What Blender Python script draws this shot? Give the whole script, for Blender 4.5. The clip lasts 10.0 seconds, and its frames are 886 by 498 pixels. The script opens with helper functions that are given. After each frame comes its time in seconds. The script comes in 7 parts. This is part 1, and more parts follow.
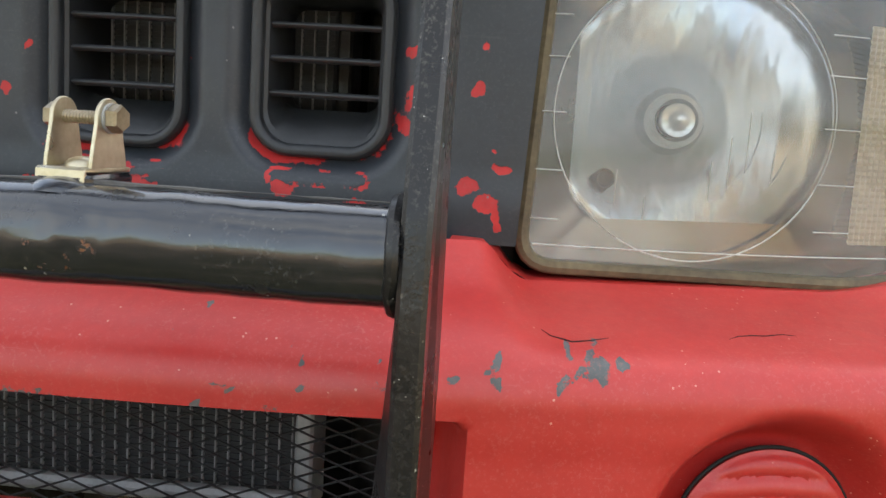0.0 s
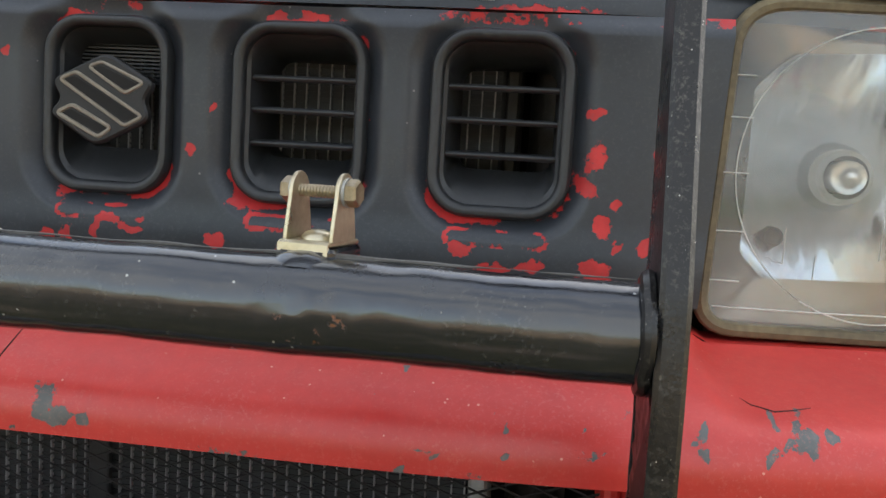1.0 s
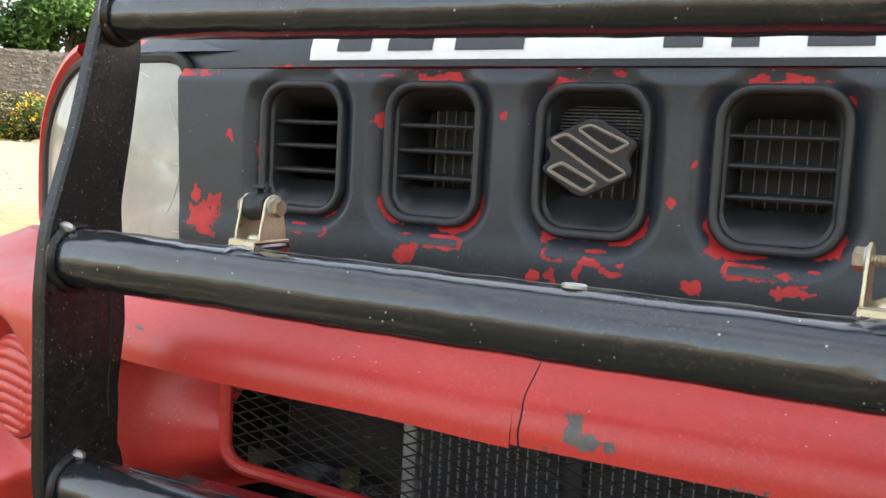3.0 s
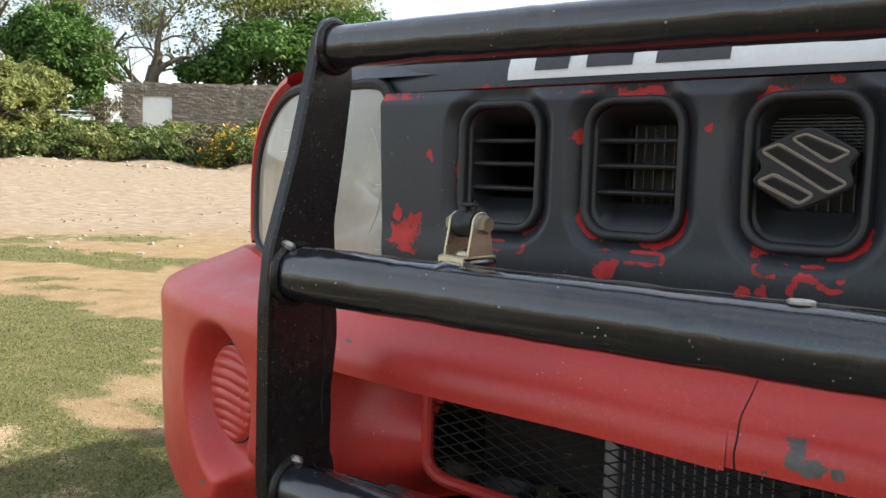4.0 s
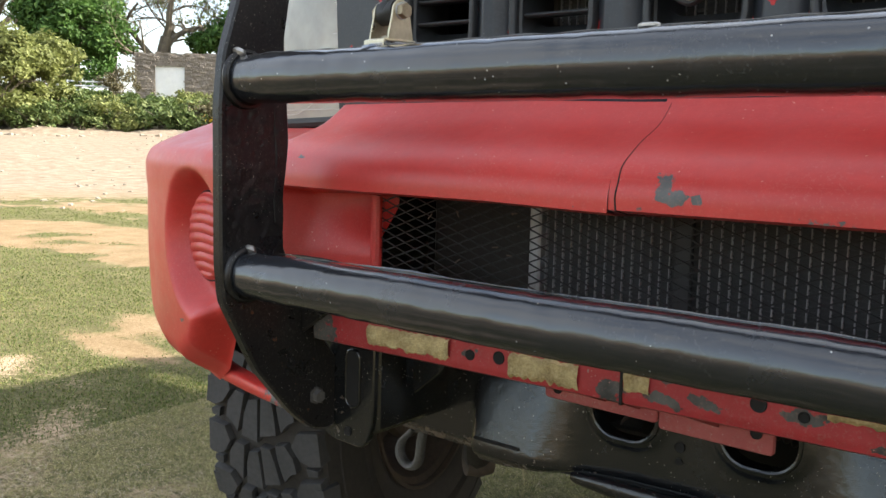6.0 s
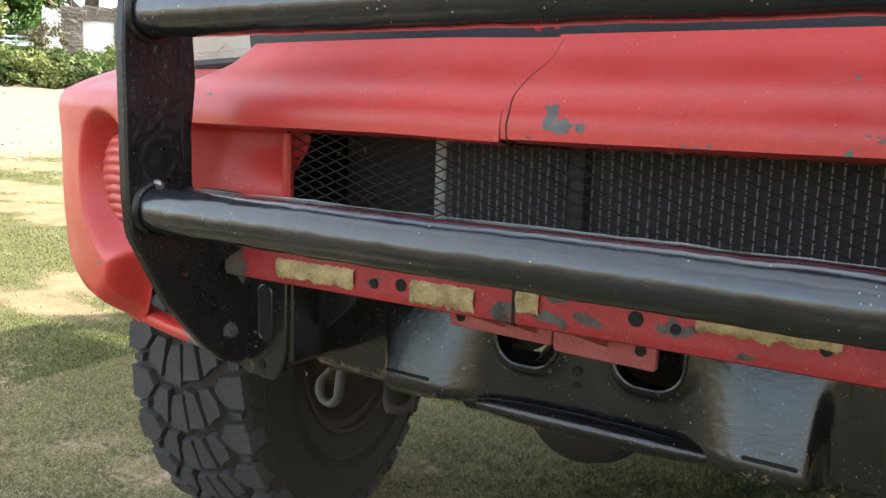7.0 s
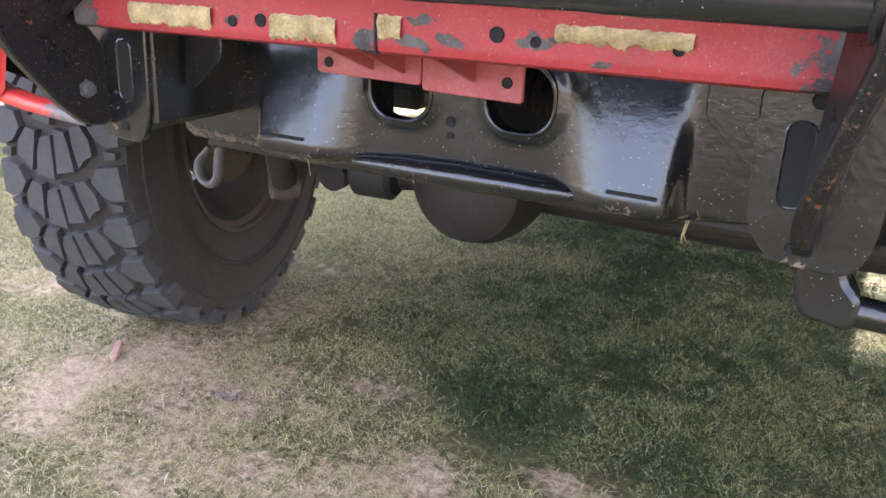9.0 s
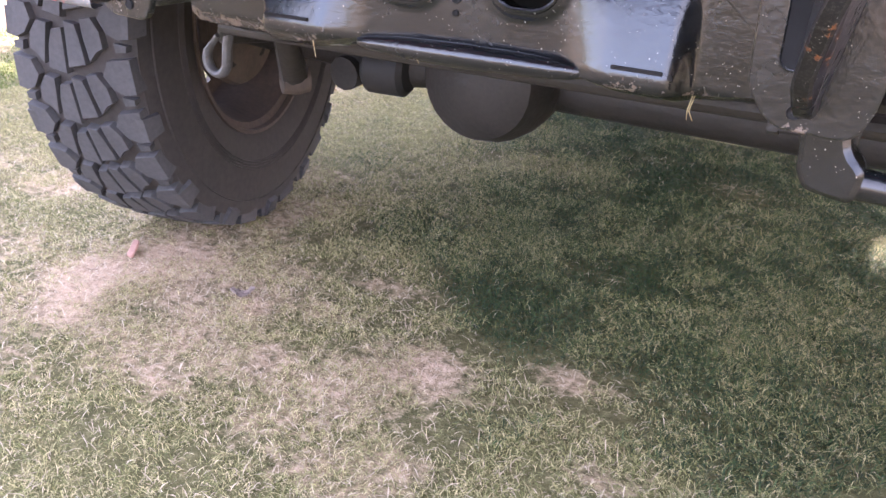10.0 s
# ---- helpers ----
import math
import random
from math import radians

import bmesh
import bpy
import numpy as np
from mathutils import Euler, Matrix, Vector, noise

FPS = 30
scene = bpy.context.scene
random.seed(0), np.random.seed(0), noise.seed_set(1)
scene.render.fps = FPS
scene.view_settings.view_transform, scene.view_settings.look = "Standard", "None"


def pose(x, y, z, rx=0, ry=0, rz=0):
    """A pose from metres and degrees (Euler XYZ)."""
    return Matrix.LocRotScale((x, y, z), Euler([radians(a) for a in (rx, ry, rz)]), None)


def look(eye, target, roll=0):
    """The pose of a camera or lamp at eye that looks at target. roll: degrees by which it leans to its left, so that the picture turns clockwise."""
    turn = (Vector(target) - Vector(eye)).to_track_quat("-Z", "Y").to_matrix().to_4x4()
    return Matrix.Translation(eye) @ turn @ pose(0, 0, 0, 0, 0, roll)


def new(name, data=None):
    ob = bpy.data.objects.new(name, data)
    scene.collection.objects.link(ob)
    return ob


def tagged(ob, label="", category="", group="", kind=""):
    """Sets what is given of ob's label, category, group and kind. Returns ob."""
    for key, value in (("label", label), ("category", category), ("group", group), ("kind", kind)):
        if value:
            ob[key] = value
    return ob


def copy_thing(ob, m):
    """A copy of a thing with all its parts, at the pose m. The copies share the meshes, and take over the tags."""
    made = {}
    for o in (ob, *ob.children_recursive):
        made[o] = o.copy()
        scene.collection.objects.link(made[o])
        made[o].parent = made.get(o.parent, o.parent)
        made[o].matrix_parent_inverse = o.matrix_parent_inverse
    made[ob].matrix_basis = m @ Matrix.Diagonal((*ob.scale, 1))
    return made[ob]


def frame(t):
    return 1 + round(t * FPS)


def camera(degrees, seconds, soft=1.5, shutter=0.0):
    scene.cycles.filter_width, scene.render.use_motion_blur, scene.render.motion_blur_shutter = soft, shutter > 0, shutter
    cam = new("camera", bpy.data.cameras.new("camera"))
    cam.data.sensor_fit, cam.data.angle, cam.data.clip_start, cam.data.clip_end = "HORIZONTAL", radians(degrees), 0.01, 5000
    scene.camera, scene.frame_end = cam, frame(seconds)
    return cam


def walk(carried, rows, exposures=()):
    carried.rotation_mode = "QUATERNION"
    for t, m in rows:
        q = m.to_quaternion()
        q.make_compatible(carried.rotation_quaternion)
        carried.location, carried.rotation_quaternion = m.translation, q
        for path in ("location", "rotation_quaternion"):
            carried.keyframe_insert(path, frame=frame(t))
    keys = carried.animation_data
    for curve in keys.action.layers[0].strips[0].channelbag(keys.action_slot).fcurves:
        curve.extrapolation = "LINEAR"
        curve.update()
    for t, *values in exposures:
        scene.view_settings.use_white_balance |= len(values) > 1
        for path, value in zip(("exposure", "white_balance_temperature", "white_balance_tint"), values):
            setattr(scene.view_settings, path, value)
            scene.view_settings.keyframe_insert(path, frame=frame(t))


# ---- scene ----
cam = camera(54.5, 10.0)
PATH = [
    (0, (0.384, -0.515, 0.901), (0.221, 1.462, 0.642), 3.5),
    (0.5, (0.345, -0.517, 0.908), (0.14, 1.461, 0.692), 3.4),
    (1, (0.309, -0.522, 0.914), (0.014, 1.447, 0.721), 3.4),
    (1.5, (0.272, -0.54, 0.921), (-0.157, 1.403, 0.725), 3.3),
    (2, (0.241, -0.564, 0.927), (-0.338, 1.34, 0.73), 3.2),
    (2.5, (0.215, -0.585, 0.931), (-0.513, 1.266, 0.729), 3.1),
    (3, (0.189, -0.609, 0.934), (-0.691, 1.176, 0.736), 3.1),
    (3.2, (0.19, -0.615, 0.934), (-0.777, 1.125, 0.741), 2.9),
    (4.3, (0.165, -0.631, 0.927), (-1.11, 0.902, 0.774), 1.6),
    (4.5, (0.162, -0.637, 0.91), (-1.132, 0.881, 0.768), 1.7),
    (5, (0.176, -0.639, 0.877), (-1.124, 0.872, 0.71), 1.7),
    (5.5, (0.236, -0.652, 0.833), (-1.028, 0.886, 0.64), 1.8),
    (5.7, (0.259, -0.65, 0.815), (-1.0, 0.889, 0.601), 1.7),
    (6.8, (0.318, -0.66, 0.79), (-0.829, 0.952, 0.498), 1.5),
    (7, (0.325, -0.654, 0.782), (-0.798, 0.969, 0.458), 1.7),
    (7.5, (0.334, -0.649, 0.76), (-0.724, 0.995, 0.34), 1.8),
    (8, (0.34, -0.653, 0.743), (-0.663, 1.0, 0.232), 1.9),
    (8.5, (0.349, -0.645, 0.715), (-0.594, 1.014, 0.114), 2.1),
    (9, (0.359, -0.642, 0.703), (-0.527, 1.018, 0.025), 2.2),
    (9.5, (0.37, -0.64, 0.687), (-0.47, 1.012, -0.063), 2.4),
    (10, (0.384, -0.645, 0.665), (-0.513, 0.934, -0.173), 2.3),
]
walk(cam, [(t, look(eye, target, roll)) for t, eye, target, roll in PATH],
     exposures=[(0, 2.5, 6950, 8), (1.0, 2.35, 6950, 8), (2.0, 2.55, 6950, 8), (3.0, 2.6, 6850, 8), (3.8, 1.95, 6700, 8), (4.5, 1.65, 6700, 8), (5.0, 1.8, 6700, 8), (5.5, 2.0, 6700, 8), (7.0, 2.65, 6550, 8), (8.0, 3.1, 6350, 10), (9.0, 3.85, 6050, 24), (10.0, 4.2, 6000, 34)])

# ---- light ----
SUN = Vector((1.1, 1.28, 1.0)).normalized()
world = bpy.data.worlds.new("sky")
scene.world = world
world.use_nodes = True
wn, wl = world.node_tree.nodes, world.node_tree.links
sky = wn.new("ShaderNodeTexSky")
sky.sky_type = "NISHITA"
sky.sun_disc = False
sky.sun_elevation = math.asin(SUN.z)
sky.sun_rotation = math.atan2(SUN.x, SUN.y)
sky.air_density, sky.dust_density = 1.0, 2.5

sun = new("sun", bpy.data.lights.new("sun", "SUN"))
sun.data.energy, sun.data.angle, sun.data.color = 3.5, radians(0.8), (1.0, 0.95, 0.86)
sun.matrix_world = look(SUN * 20, (0, 0, 0))


# ---- materials ----
def nodes_of(name):
    m = bpy.data.materials.new(name)
    m.use_nodes = True
    return m, m.node_tree.nodes, m.node_tree.links, m.node_tree.nodes["Principled BSDF"]


def noise_node(n, l, scale, detail=4, rough=0.55, vec=None, dist=0.0):
    t = n.new("ShaderNodeTexNoise")
    t.inputs["Scale"].default_value, t.inputs["Detail"].default_value = scale, detail
    t.inputs["Roughness"].default_value, t.inputs["Distortion"].default_value = rough, dist
    if vec is None:
        vec = n.new("ShaderNodeTexCoord").outputs["Object"]
    l.new(vec, t.inputs["Vector"])
    return t.outputs["Fac"]


def ramp(n, l, fac, *stops):
    r = n.new("ShaderNodeValToRGB")
    e = r.color_ramp.elements
    while len(e) < len(stops):
        e.new(0.5)
    for i, (p, c) in enumerate(stops):
        e[i].position = p
        e[i].color = (*c, 1) if isinstance(c, tuple) else (c, c, c, 1)
    l.new(fac, r.inputs[0])
    return r.outputs[0]


def mixc(n, l, fac, a, b, kind="MIX"):
    x = n.new("ShaderNodeMix")
    x.data_type, x.blend_type = "RGBA", kind
    for sock, v in ((x.inputs[0], fac), (x.inputs[6], a), (x.inputs[7], b)):
        if isinstance(v, (int, float)):
            sock.default_value = v
        elif isinstance(v, tuple):
            sock.default_value = (*v, 1)
        else:
            l.new(v, sock)
    return x.outputs[2]


def maths(n, l, op, a, b=0.0, clamp=False):
    x = n.new("ShaderNodeMath")
    x.operation, x.use_clamp = op, clamp
    for sock, v in zip(x.inputs, (a, b)):
        if isinstance(v, (int, float)):
            sock.default_value = v
        else:
            l.new(v, sock)
    return x.outputs[0]


def bump(n, l, bsdf, height, strength, dist):
    b = n.new("ShaderNodeBump")
    b.inputs["Strength"].default_value, b.inputs["Distance"].default_value = strength, dist
    l.new(height, b.inputs["Height"])
    l.new(b.outputs[0], bsdf.inputs["Normal"])
    return b


def attr(n, name):
    a = n.new("ShaderNodeAttribute")
    a.attribute_name = name
    return a.outputs["Fac"]


def surface(name, dark, light, scale, rough=0.6, metal=0.0, bscale=None, bdist=0.001, bstr=0.4, spec=0.5, coat=0.0, fine=None):
    """Two-scale mottled surface with fine relief."""
    m, n, l, b = nodes_of(name)
    a = noise_node(n, l, scale, 5, 0.6)
    f = noise_node(n, l, fine or scale * 9, 3, 0.6)
    mix = maths(n, l, "ADD", maths(n, l, "MULTIPLY", a, 0.65), maths(n, l, "MULTIPLY", f, 0.35))
    l.new(ramp(n, l, mix, (0.3, dark), (0.7, light)), b.inputs["Base Color"])
    l.new(ramp(n, l, a, (0.3, max(rough - 0.1, 0.03)), (0.7, min(rough + 0.1, 1.0))), b.inputs["Roughness"])
    b.inputs["Metallic"].default_value = metal
    b.inputs["Specular IOR Level"].default_value = spec
    b.inputs["Coat Weight"].default_value = coat
    b.inputs["Coat Roughness"].default_value = 0.15
    if bscale:
        bump(n, l, b, noise_node(n, l, bscale, 4, 0.6), bstr, bdist)
    return m


def chipped(name, paint_dark, paint_light, under_dark, under_light, rough, fleck=None, spec=0.5, coat=0.0, scale=6.0, edge=0.5, flecks=95, share=0.6, grain=0.12, dot=0.10, dust=None, relief=0.0006, spatter=0.0, coat_rough=0.12):
    """Paint that has come off where the mesh's wear field is high, with ragged edges and a step."""
    m, n, l, b = nodes_of(name)
    big = noise_node(n, l, scale, 4, 0.6)
    small = noise_node(n, l, 130, 4, 0.65)
    paint = ramp(n, l, maths(n, l, "ADD", maths(n, l, "MULTIPLY", big, 0.7), maths(n, l, "MULTIPLY", small, 0.3)), (0.3, paint_dark), (0.72, paint_light))
    under = ramp(n, l, noise_node(n, l, 60, 4), (0.35, under_dark), (0.65, under_light))
    ragged = maths(n, l, "ADD", attr(n, "wear"), maths(n, l, "MULTIPLY", maths(n, l, "SUBTRACT", noise_node(n, l, 105, 6, 0.68), 0.5), edge * 2.2))
    off = maths(n, l, "MULTIPLY", maths(n, l, "SUBTRACT", ragged, 0.5), 26.0, True)
    col = mixc(n, l, off, paint, under)
    if fleck:
        v = n.new("ShaderNodeTexVoronoi")
        v.inputs["Scale"].default_value = flecks
        l.new(n.new("ShaderNodeTexCoord").outputs["Object"], v.inputs["Vector"])
        dots = maths(n, l, "LESS_THAN", v.outputs["Distance"], dot)
        pick = maths(n, l, "MULTIPLY", dots, maths(n, l, "GREATER_THAN", noise_node(n, l, 37, 2), share))
        col = mixc(n, l, pick, col, fleck)
    if spatter:
        for size, rad in ((120, 0.11), (280, 0.17)):
            v = n.new("ShaderNodeTexVoronoi")
            v.inputs["Scale"].default_value = size
            mpv = n.new("ShaderNodeMapping")
            mpv.inputs["Rotation"].default_value, mpv.inputs["Scale"].default_value = (0.4, 0.7, 0.3), (1.0, 1.0, 0.62)
            l.new(n.new("ShaderNodeTexCoord").outputs["Object"], mpv.inputs["Vector"])
            l.new(mpv.outputs[0], v.inputs["Vector"])
            sep = n.new("ShaderNodeSeparateColor")
            l.new(v.outputs["Color"], sep.inputs[0])
            lim = maths(n, l, "MULTIPLY", maths(n, l, "SUBTRACT", sep.outputs[0], 1.0 - spatter), rad / spatter)
            spot = maths(n, l, "LESS_THAN", v.outputs["Distance"], lim)
            tone = mixc(n, l, sep.outputs[1], (0.07, 0.062, 0.05), (0.36, 0.34, 0.29))
            col = mixc(n, l, maths(n, l, "MULTIPLY", spot, 0.85), col, tone)
    if dust:
        fine = ramp(n, l, noise_node(n, l, 430, 3, 0.75), (0.53, 0.0), (0.68, dust[1]))
        where = ramp(n, l, noise_node(n, l, 13, 4, 0.65), (0.36, 0.15), (0.64, 1.0))
        col = mixc(n, l, maths(n, l, "MULTIPLY", fine, where), col, dust[0])
        mp = n.new("ShaderNodeMapping")
        mp.inputs["Scale"].default_value, mp.inputs["Rotation"].default_value = (9, 60, 330), (0.3, 0.5, 0.2)
        l.new(n.new("ShaderNodeTexCoord").outputs["Object"], mp.inputs["Vector"])
        scuff = ramp(n, l, noise_node(n, l, 1.0, 3, 0.7, mp.outputs[0]), (0.66, 0.0), (0.74, dust[1] * 0.8))
        col = mixc(n, l, maths(n, l, "MULTIPLY", scuff, where), col, dust[0])
    l.new(col, b.inputs["Base Color"])
    l.new(ramp(n, l, maths(n, l, "ADD", maths(n, l, "MULTIPLY", noise_node(n, l, 24, 5, 0.65), 1.0), maths(n, l, "MULTIPLY", off, 0.4)), (0.3, rough - 0.08), (0.8, rough + 0.16)), b.inputs["Roughness"])
    b.inputs["Specular IOR Level"].default_value = spec
    b.inputs["Coat Weight"].default_value, b.inputs["Coat Roughness"].default_value = coat, coat_rough
    h = maths(n, l, "SUBTRACT", maths(n, l, "MULTIPLY", small, grain), maths(n, l, "MULTIPLY", off, 1.0))
    bump(n, l, b, h, 0.5, relief)
    return m


M_PANEL = chipped("black_over_red_paint", (0.018, 0.0215, 0.027), (0.036, 0.0415, 0.051), (0.38, 0.016, 0.018), (0.55, 0.03, 0.03), 0.38, fleck=(0.16, 0.16, 0.16), spec=0.5, flecks=120, dust=((0.1, 0.1, 0.1), 0.3))
M_RED = chipped("faded_red_paint", (0.43, 0.018, 0.016), (0.62, 0.042, 0.034), (0.07, 0.075, 0.075), (0.12, 0.125, 0.125), 0.44, fleck=(0.64, 0.27, 0.21), coat=0.3, coat_rough=0.3, flecks=150, share=0.56, dot=0.10, dust=((0.6, 0.2, 0.16), 0.3))
M_STRIP = chipped("red_crossbar_paint", (0.24, 0.014, 0.02), (0.40, 0.03, 0.036), (0.03, 0.03, 0.03), (0.085, 0.085, 0.078), 0.42, fleck=(0.4, 0.2, 0.17), edge=0.95, scale=14, flecks=210, share=0.5, dust=((0.3, 0.16, 0.13), 0.5), relief=0.0009, spatter=0.16)
M_BRACKET = chipped("dusty_red_bracket_paint", (0.26, 0.04, 0.042), (0.4, 0.10, 0.09), (0.1, 0.09, 0.075), (0.22, 0.2, 0.16), 0.6, fleck=(0.45, 0.33, 0.28), edge=0.9, scale=22, flecks=230, share=0.5, dust=((0.36, 0.25, 0.2), 0.6), relief=0.0012, spatter=0.25)
M_MUD = surface("muddy_brown_plate", (0.07, 0.05, 0.038), (0.19, 0.145, 0.11), 16, 0.85, bscale=70, bdist=0.003, bstr=0.7)
M_BAR = chipped("black_gloss_bar_paint", (0.006, 0.0072, 0.0105), (0.012, 0.0145, 0.020), (0.09, 0.03, 0.012), (0.22, 0.08, 0.03), 0.2, spec=0.6, fleck=(0.4, 0.4, 0.38), coat=0.8, edge=0.9, flecks=170, share=0.58, grain=0.4, dust=((0.1, 0.095, 0.085), 0.35), relief=0.0013, spatter=0.06)
M_POST = chipped("black_gloss_post_paint", (0.007, 0.007, 0.008), (0.013, 0.012, 0.012), (0.09, 0.035, 0.015), (0.2, 0.08, 0.03), 0.30, spec=0.4, fleck=(0.62, 0.6, 0.56), coat=0.0, edge=0.9, flecks=310, share=0.45, grain=0.8, dot=0.075, dust=((0.24, 0.22, 0.19), 0.26), relief=0.0011, spatter=0.3)
M_CHASSIS = chipped("black_chassis_paint", (0.004, 0.0048, 0.0058), (0.011, 0.0122, 0.0135), (0.07, 0.05, 0.036), (0.17, 0.13, 0.1), 0.2, fleck=(0.28, 0.26, 0.22), spec=0.5, coat=0.4, edge=0.9, flecks=260, share=0.5, grain=0.75, scale=11, dust=((0.075, 0.076, 0.077), 0.16), relief=0.0018, spatter=0.22)
M_PLASTIC = surface("black_plastic", (0.016, 0.018, 0.020), (0.032, 0.034, 0.038), 30, 0.42, bscale=300, bdist=0.0003)
# Near-black painted where holes, gaps, slits and hidden linings lie in shade.
M_DARK = surface("shade_black", (0.006, 0.006, 0.006), (0.015, 0.0145, 0.014), 8, 0.9)
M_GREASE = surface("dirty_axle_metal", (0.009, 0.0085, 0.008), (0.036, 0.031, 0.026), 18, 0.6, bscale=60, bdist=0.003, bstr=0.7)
M_RUST = surface("rusty_rim_steel", (0.035, 0.026, 0.02), (0.11, 0.08, 0.058), 12, 0.8, bscale=90, bdist=0.001)
M_RUBBER = surface("dusty_tyre_rubber", (0.03, 0.03, 0.031), (0.075, 0.072, 0.07), 14, 0.82, bscale=220, bdist=0.0008)
M_SIDEWALL = surface("dusty_tyre_sidewall", (0.02, 0.018, 0.016), (0.055, 0.047, 0.04), 10, 0.85, bscale=150, bdist=0.0006)
M_ZINC = surface("yellow_zinc_plate", (0.42, 0.36, 0.24), (0.66, 0.6, 0.46), 30, 0.35, metal=0.85, bscale=200, bdist=0.0003)
M_BOLT = surface("tarnished_bolt_steel", (0.2, 0.16, 0.1), (0.42, 0.36, 0.26), 60, 0.42, metal=0.8)
M_STEEL = surface("bare_weld_steel", (0.3, 0.29, 0.27), (0.6, 0.59, 0.57), 90, 0.4, metal=0.7, bscale=300, bdist=0.0006)
M_ALU = surface("dull_aluminium", (0.32, 0.33, 0.33), (0.52, 0.53, 0.53), 40, 0.5, metal=0.5)
M_WORN = surface("worn_grey_steel", (0.05, 0.048, 0.046), (0.15, 0.145, 0.14), 50, 0.6, metal=0.3, bscale=150, bdist=0.001)
M_FIN = surface("radiator_fins", (0.02, 0.021, 0.022), (0.05, 0.052, 0.054), 20, 0.7)
M_RIB = surface("radiator_tube_edges", (0.2, 0.2, 0.2), (0.4, 0.4, 0.395), 50, 0.5)
M_MESH = surface("grey_black_mesh_wire", (0.012, 0.0125, 0.013), (0.032, 0.033, 0.034), 40, 0.5)
M_TAPE = surface("yellowed_foam_tape", (0.17, 0.12, 0.05), (0.62, 0.5, 0.26), 55, 0.9, bscale=170, bdist=0.003, bstr=0.8)
M_EMBLEM = surface("worn_emblem", (0.014, 0.014, 0.015), (0.032, 0.032, 0.033), 40, 0.5, spec=0.35)
M_EMBEDGE = surface("emblem_bare_plastic", (0.16, 0.14, 0.11), (0.3, 0.27, 0.22), 60, 0.6)


def reflector_material():
    m, n, l, b = nodes_of("headlight_reflector")
    b.inputs["Base Color"].default_value = (0.82, 0.86, 0.92, 1)
    b.inputs["Metallic"].default_value = 1.0
    l.new(ramp(n, l, noise_node(n, l, 25, 4), (0.3, 0.12), (0.7, 0.24)), b.inputs["Roughness"])
    mp = n.new("ShaderNodeMapping")
    mp.inputs["Scale"].default_value = (48, 20, 4)
    l.new(n.new("ShaderNodeTexCoord").outputs["Object"], mp.inputs["Vector"])
    bump(n, l, b, noise_node(n, l, 1.0, 2, 0.5, mp.outputs[0]), 0.16, 0.010)
    return m


M_REFLECT = reflector_material()
M_BULB = surface("bulb_cap", (0.7, 0.7, 0.68), (0.85, 0.85, 0.84), 20, 0.2, metal=0.6)
M_BUCKET = surface("headlight_bucket", (0.2, 0.17, 0.14), (0.32, 0.28, 0.23), 10, 0.2, metal=0.9)
M_AMBER = surface("indicator_back", (0.62, 0.52, 0.36), (0.8, 0.7, 0.53), 15, 0.3)
M_GASKET = surface("grimy_gasket", (0.05, 0.04, 0.025), (0.2, 0.16, 0.09), 25, 0.75, bscale=120, bdist=0.001)
M_WHITE = surface("white_sticker", (0.7, 0.7, 0.69), (0.85, 0.85, 0.84), 25, 0.4)
M_LINE = surface("lens_moulding", (0.5, 0.5, 0.47), (0.65, 0.65, 0.62), 25, 0.4)
M_INK = surface("black_sticker_ink", (0.03, 0.03, 0.035), (0.06, 0.06, 0.065), 25, 0.45)
M_TRIM = surface("unpainted_trim", (0.02, 0.02, 0.02), (0.04, 0.04, 0.04), 20, 0.6)
M_CLEAR = surface("plain_black_rubber", (0.01, 0.01, 0.01), (0.025, 0.025, 0.025), 30, 0.6)


def lens_material(name, haze, tint):
    m, n, l, b = nodes_of(name)
    n.remove(b)
    out = n["Material Output"]
    tr, df, gl = n.new("ShaderNodeBsdfTransparent"), n.new("ShaderNodeBsdfDiffuse"), n.new("ShaderNodeBsdfGlossy")
    tr.inputs[0].default_value = (0.93, 0.92, 0.88, 1)
    df.inputs[0].default_value = (*tint, 1)
    gl.inputs["Roughness"].default_value = 0.06
    m1, m2 = n.new("ShaderNodeMixShader"), n.new("ShaderNodeMixShader")
    h = noise_node(n, l, 14, 5, 0.6)
    l.new(ramp(n, l, h, (0.3, max(haze - 0.12, 0.0)), (0.7, min(haze + 0.12, 1.0))), m1.inputs[0])
    l.new(tr.outputs[0], m1.inputs[1])
    l.new(df.outputs[0], m1.inputs[2])
    fr = n.new("ShaderNodeFresnel")
    fr.inputs[0].default_value = 1.5
    l.new(fr.outputs[0], m2.inputs[0])
    l.new(m1.outputs[0], m2.inputs[1])
    l.new(gl.outputs[0], m2.inputs[2])
    l.new(m2.outputs[0], out.inputs[0])
    return m


M_LENS = lens_material("hazed_headlight_glass", 0.2, (0.60, 0.60, 0.58))
M_LENS_OLD = lens_material("milky_headlight_glass", 0.62, (0.66, 0.64, 0.56))
M_GLASS = lens_material("window_glass", 0.03, (0.3, 0.33, 0.32))


# broken white cloud over the blue
cloud = noise_node(wn, wl, 2.6, 6, 0.6, wn.new("ShaderNodeTexCoord").outputs["Generated"], 0.3)
veil = ramp(wn, wl, cloud, (0.38, 0.15), (0.60, 0.78))
wl.new(mixc(wn, wl, veil, sky.outputs[0], (3.6, 3.7, 3.85)), wn["Background"].inputs[0])
wn["Background"].inputs[1].default_value = 0.108


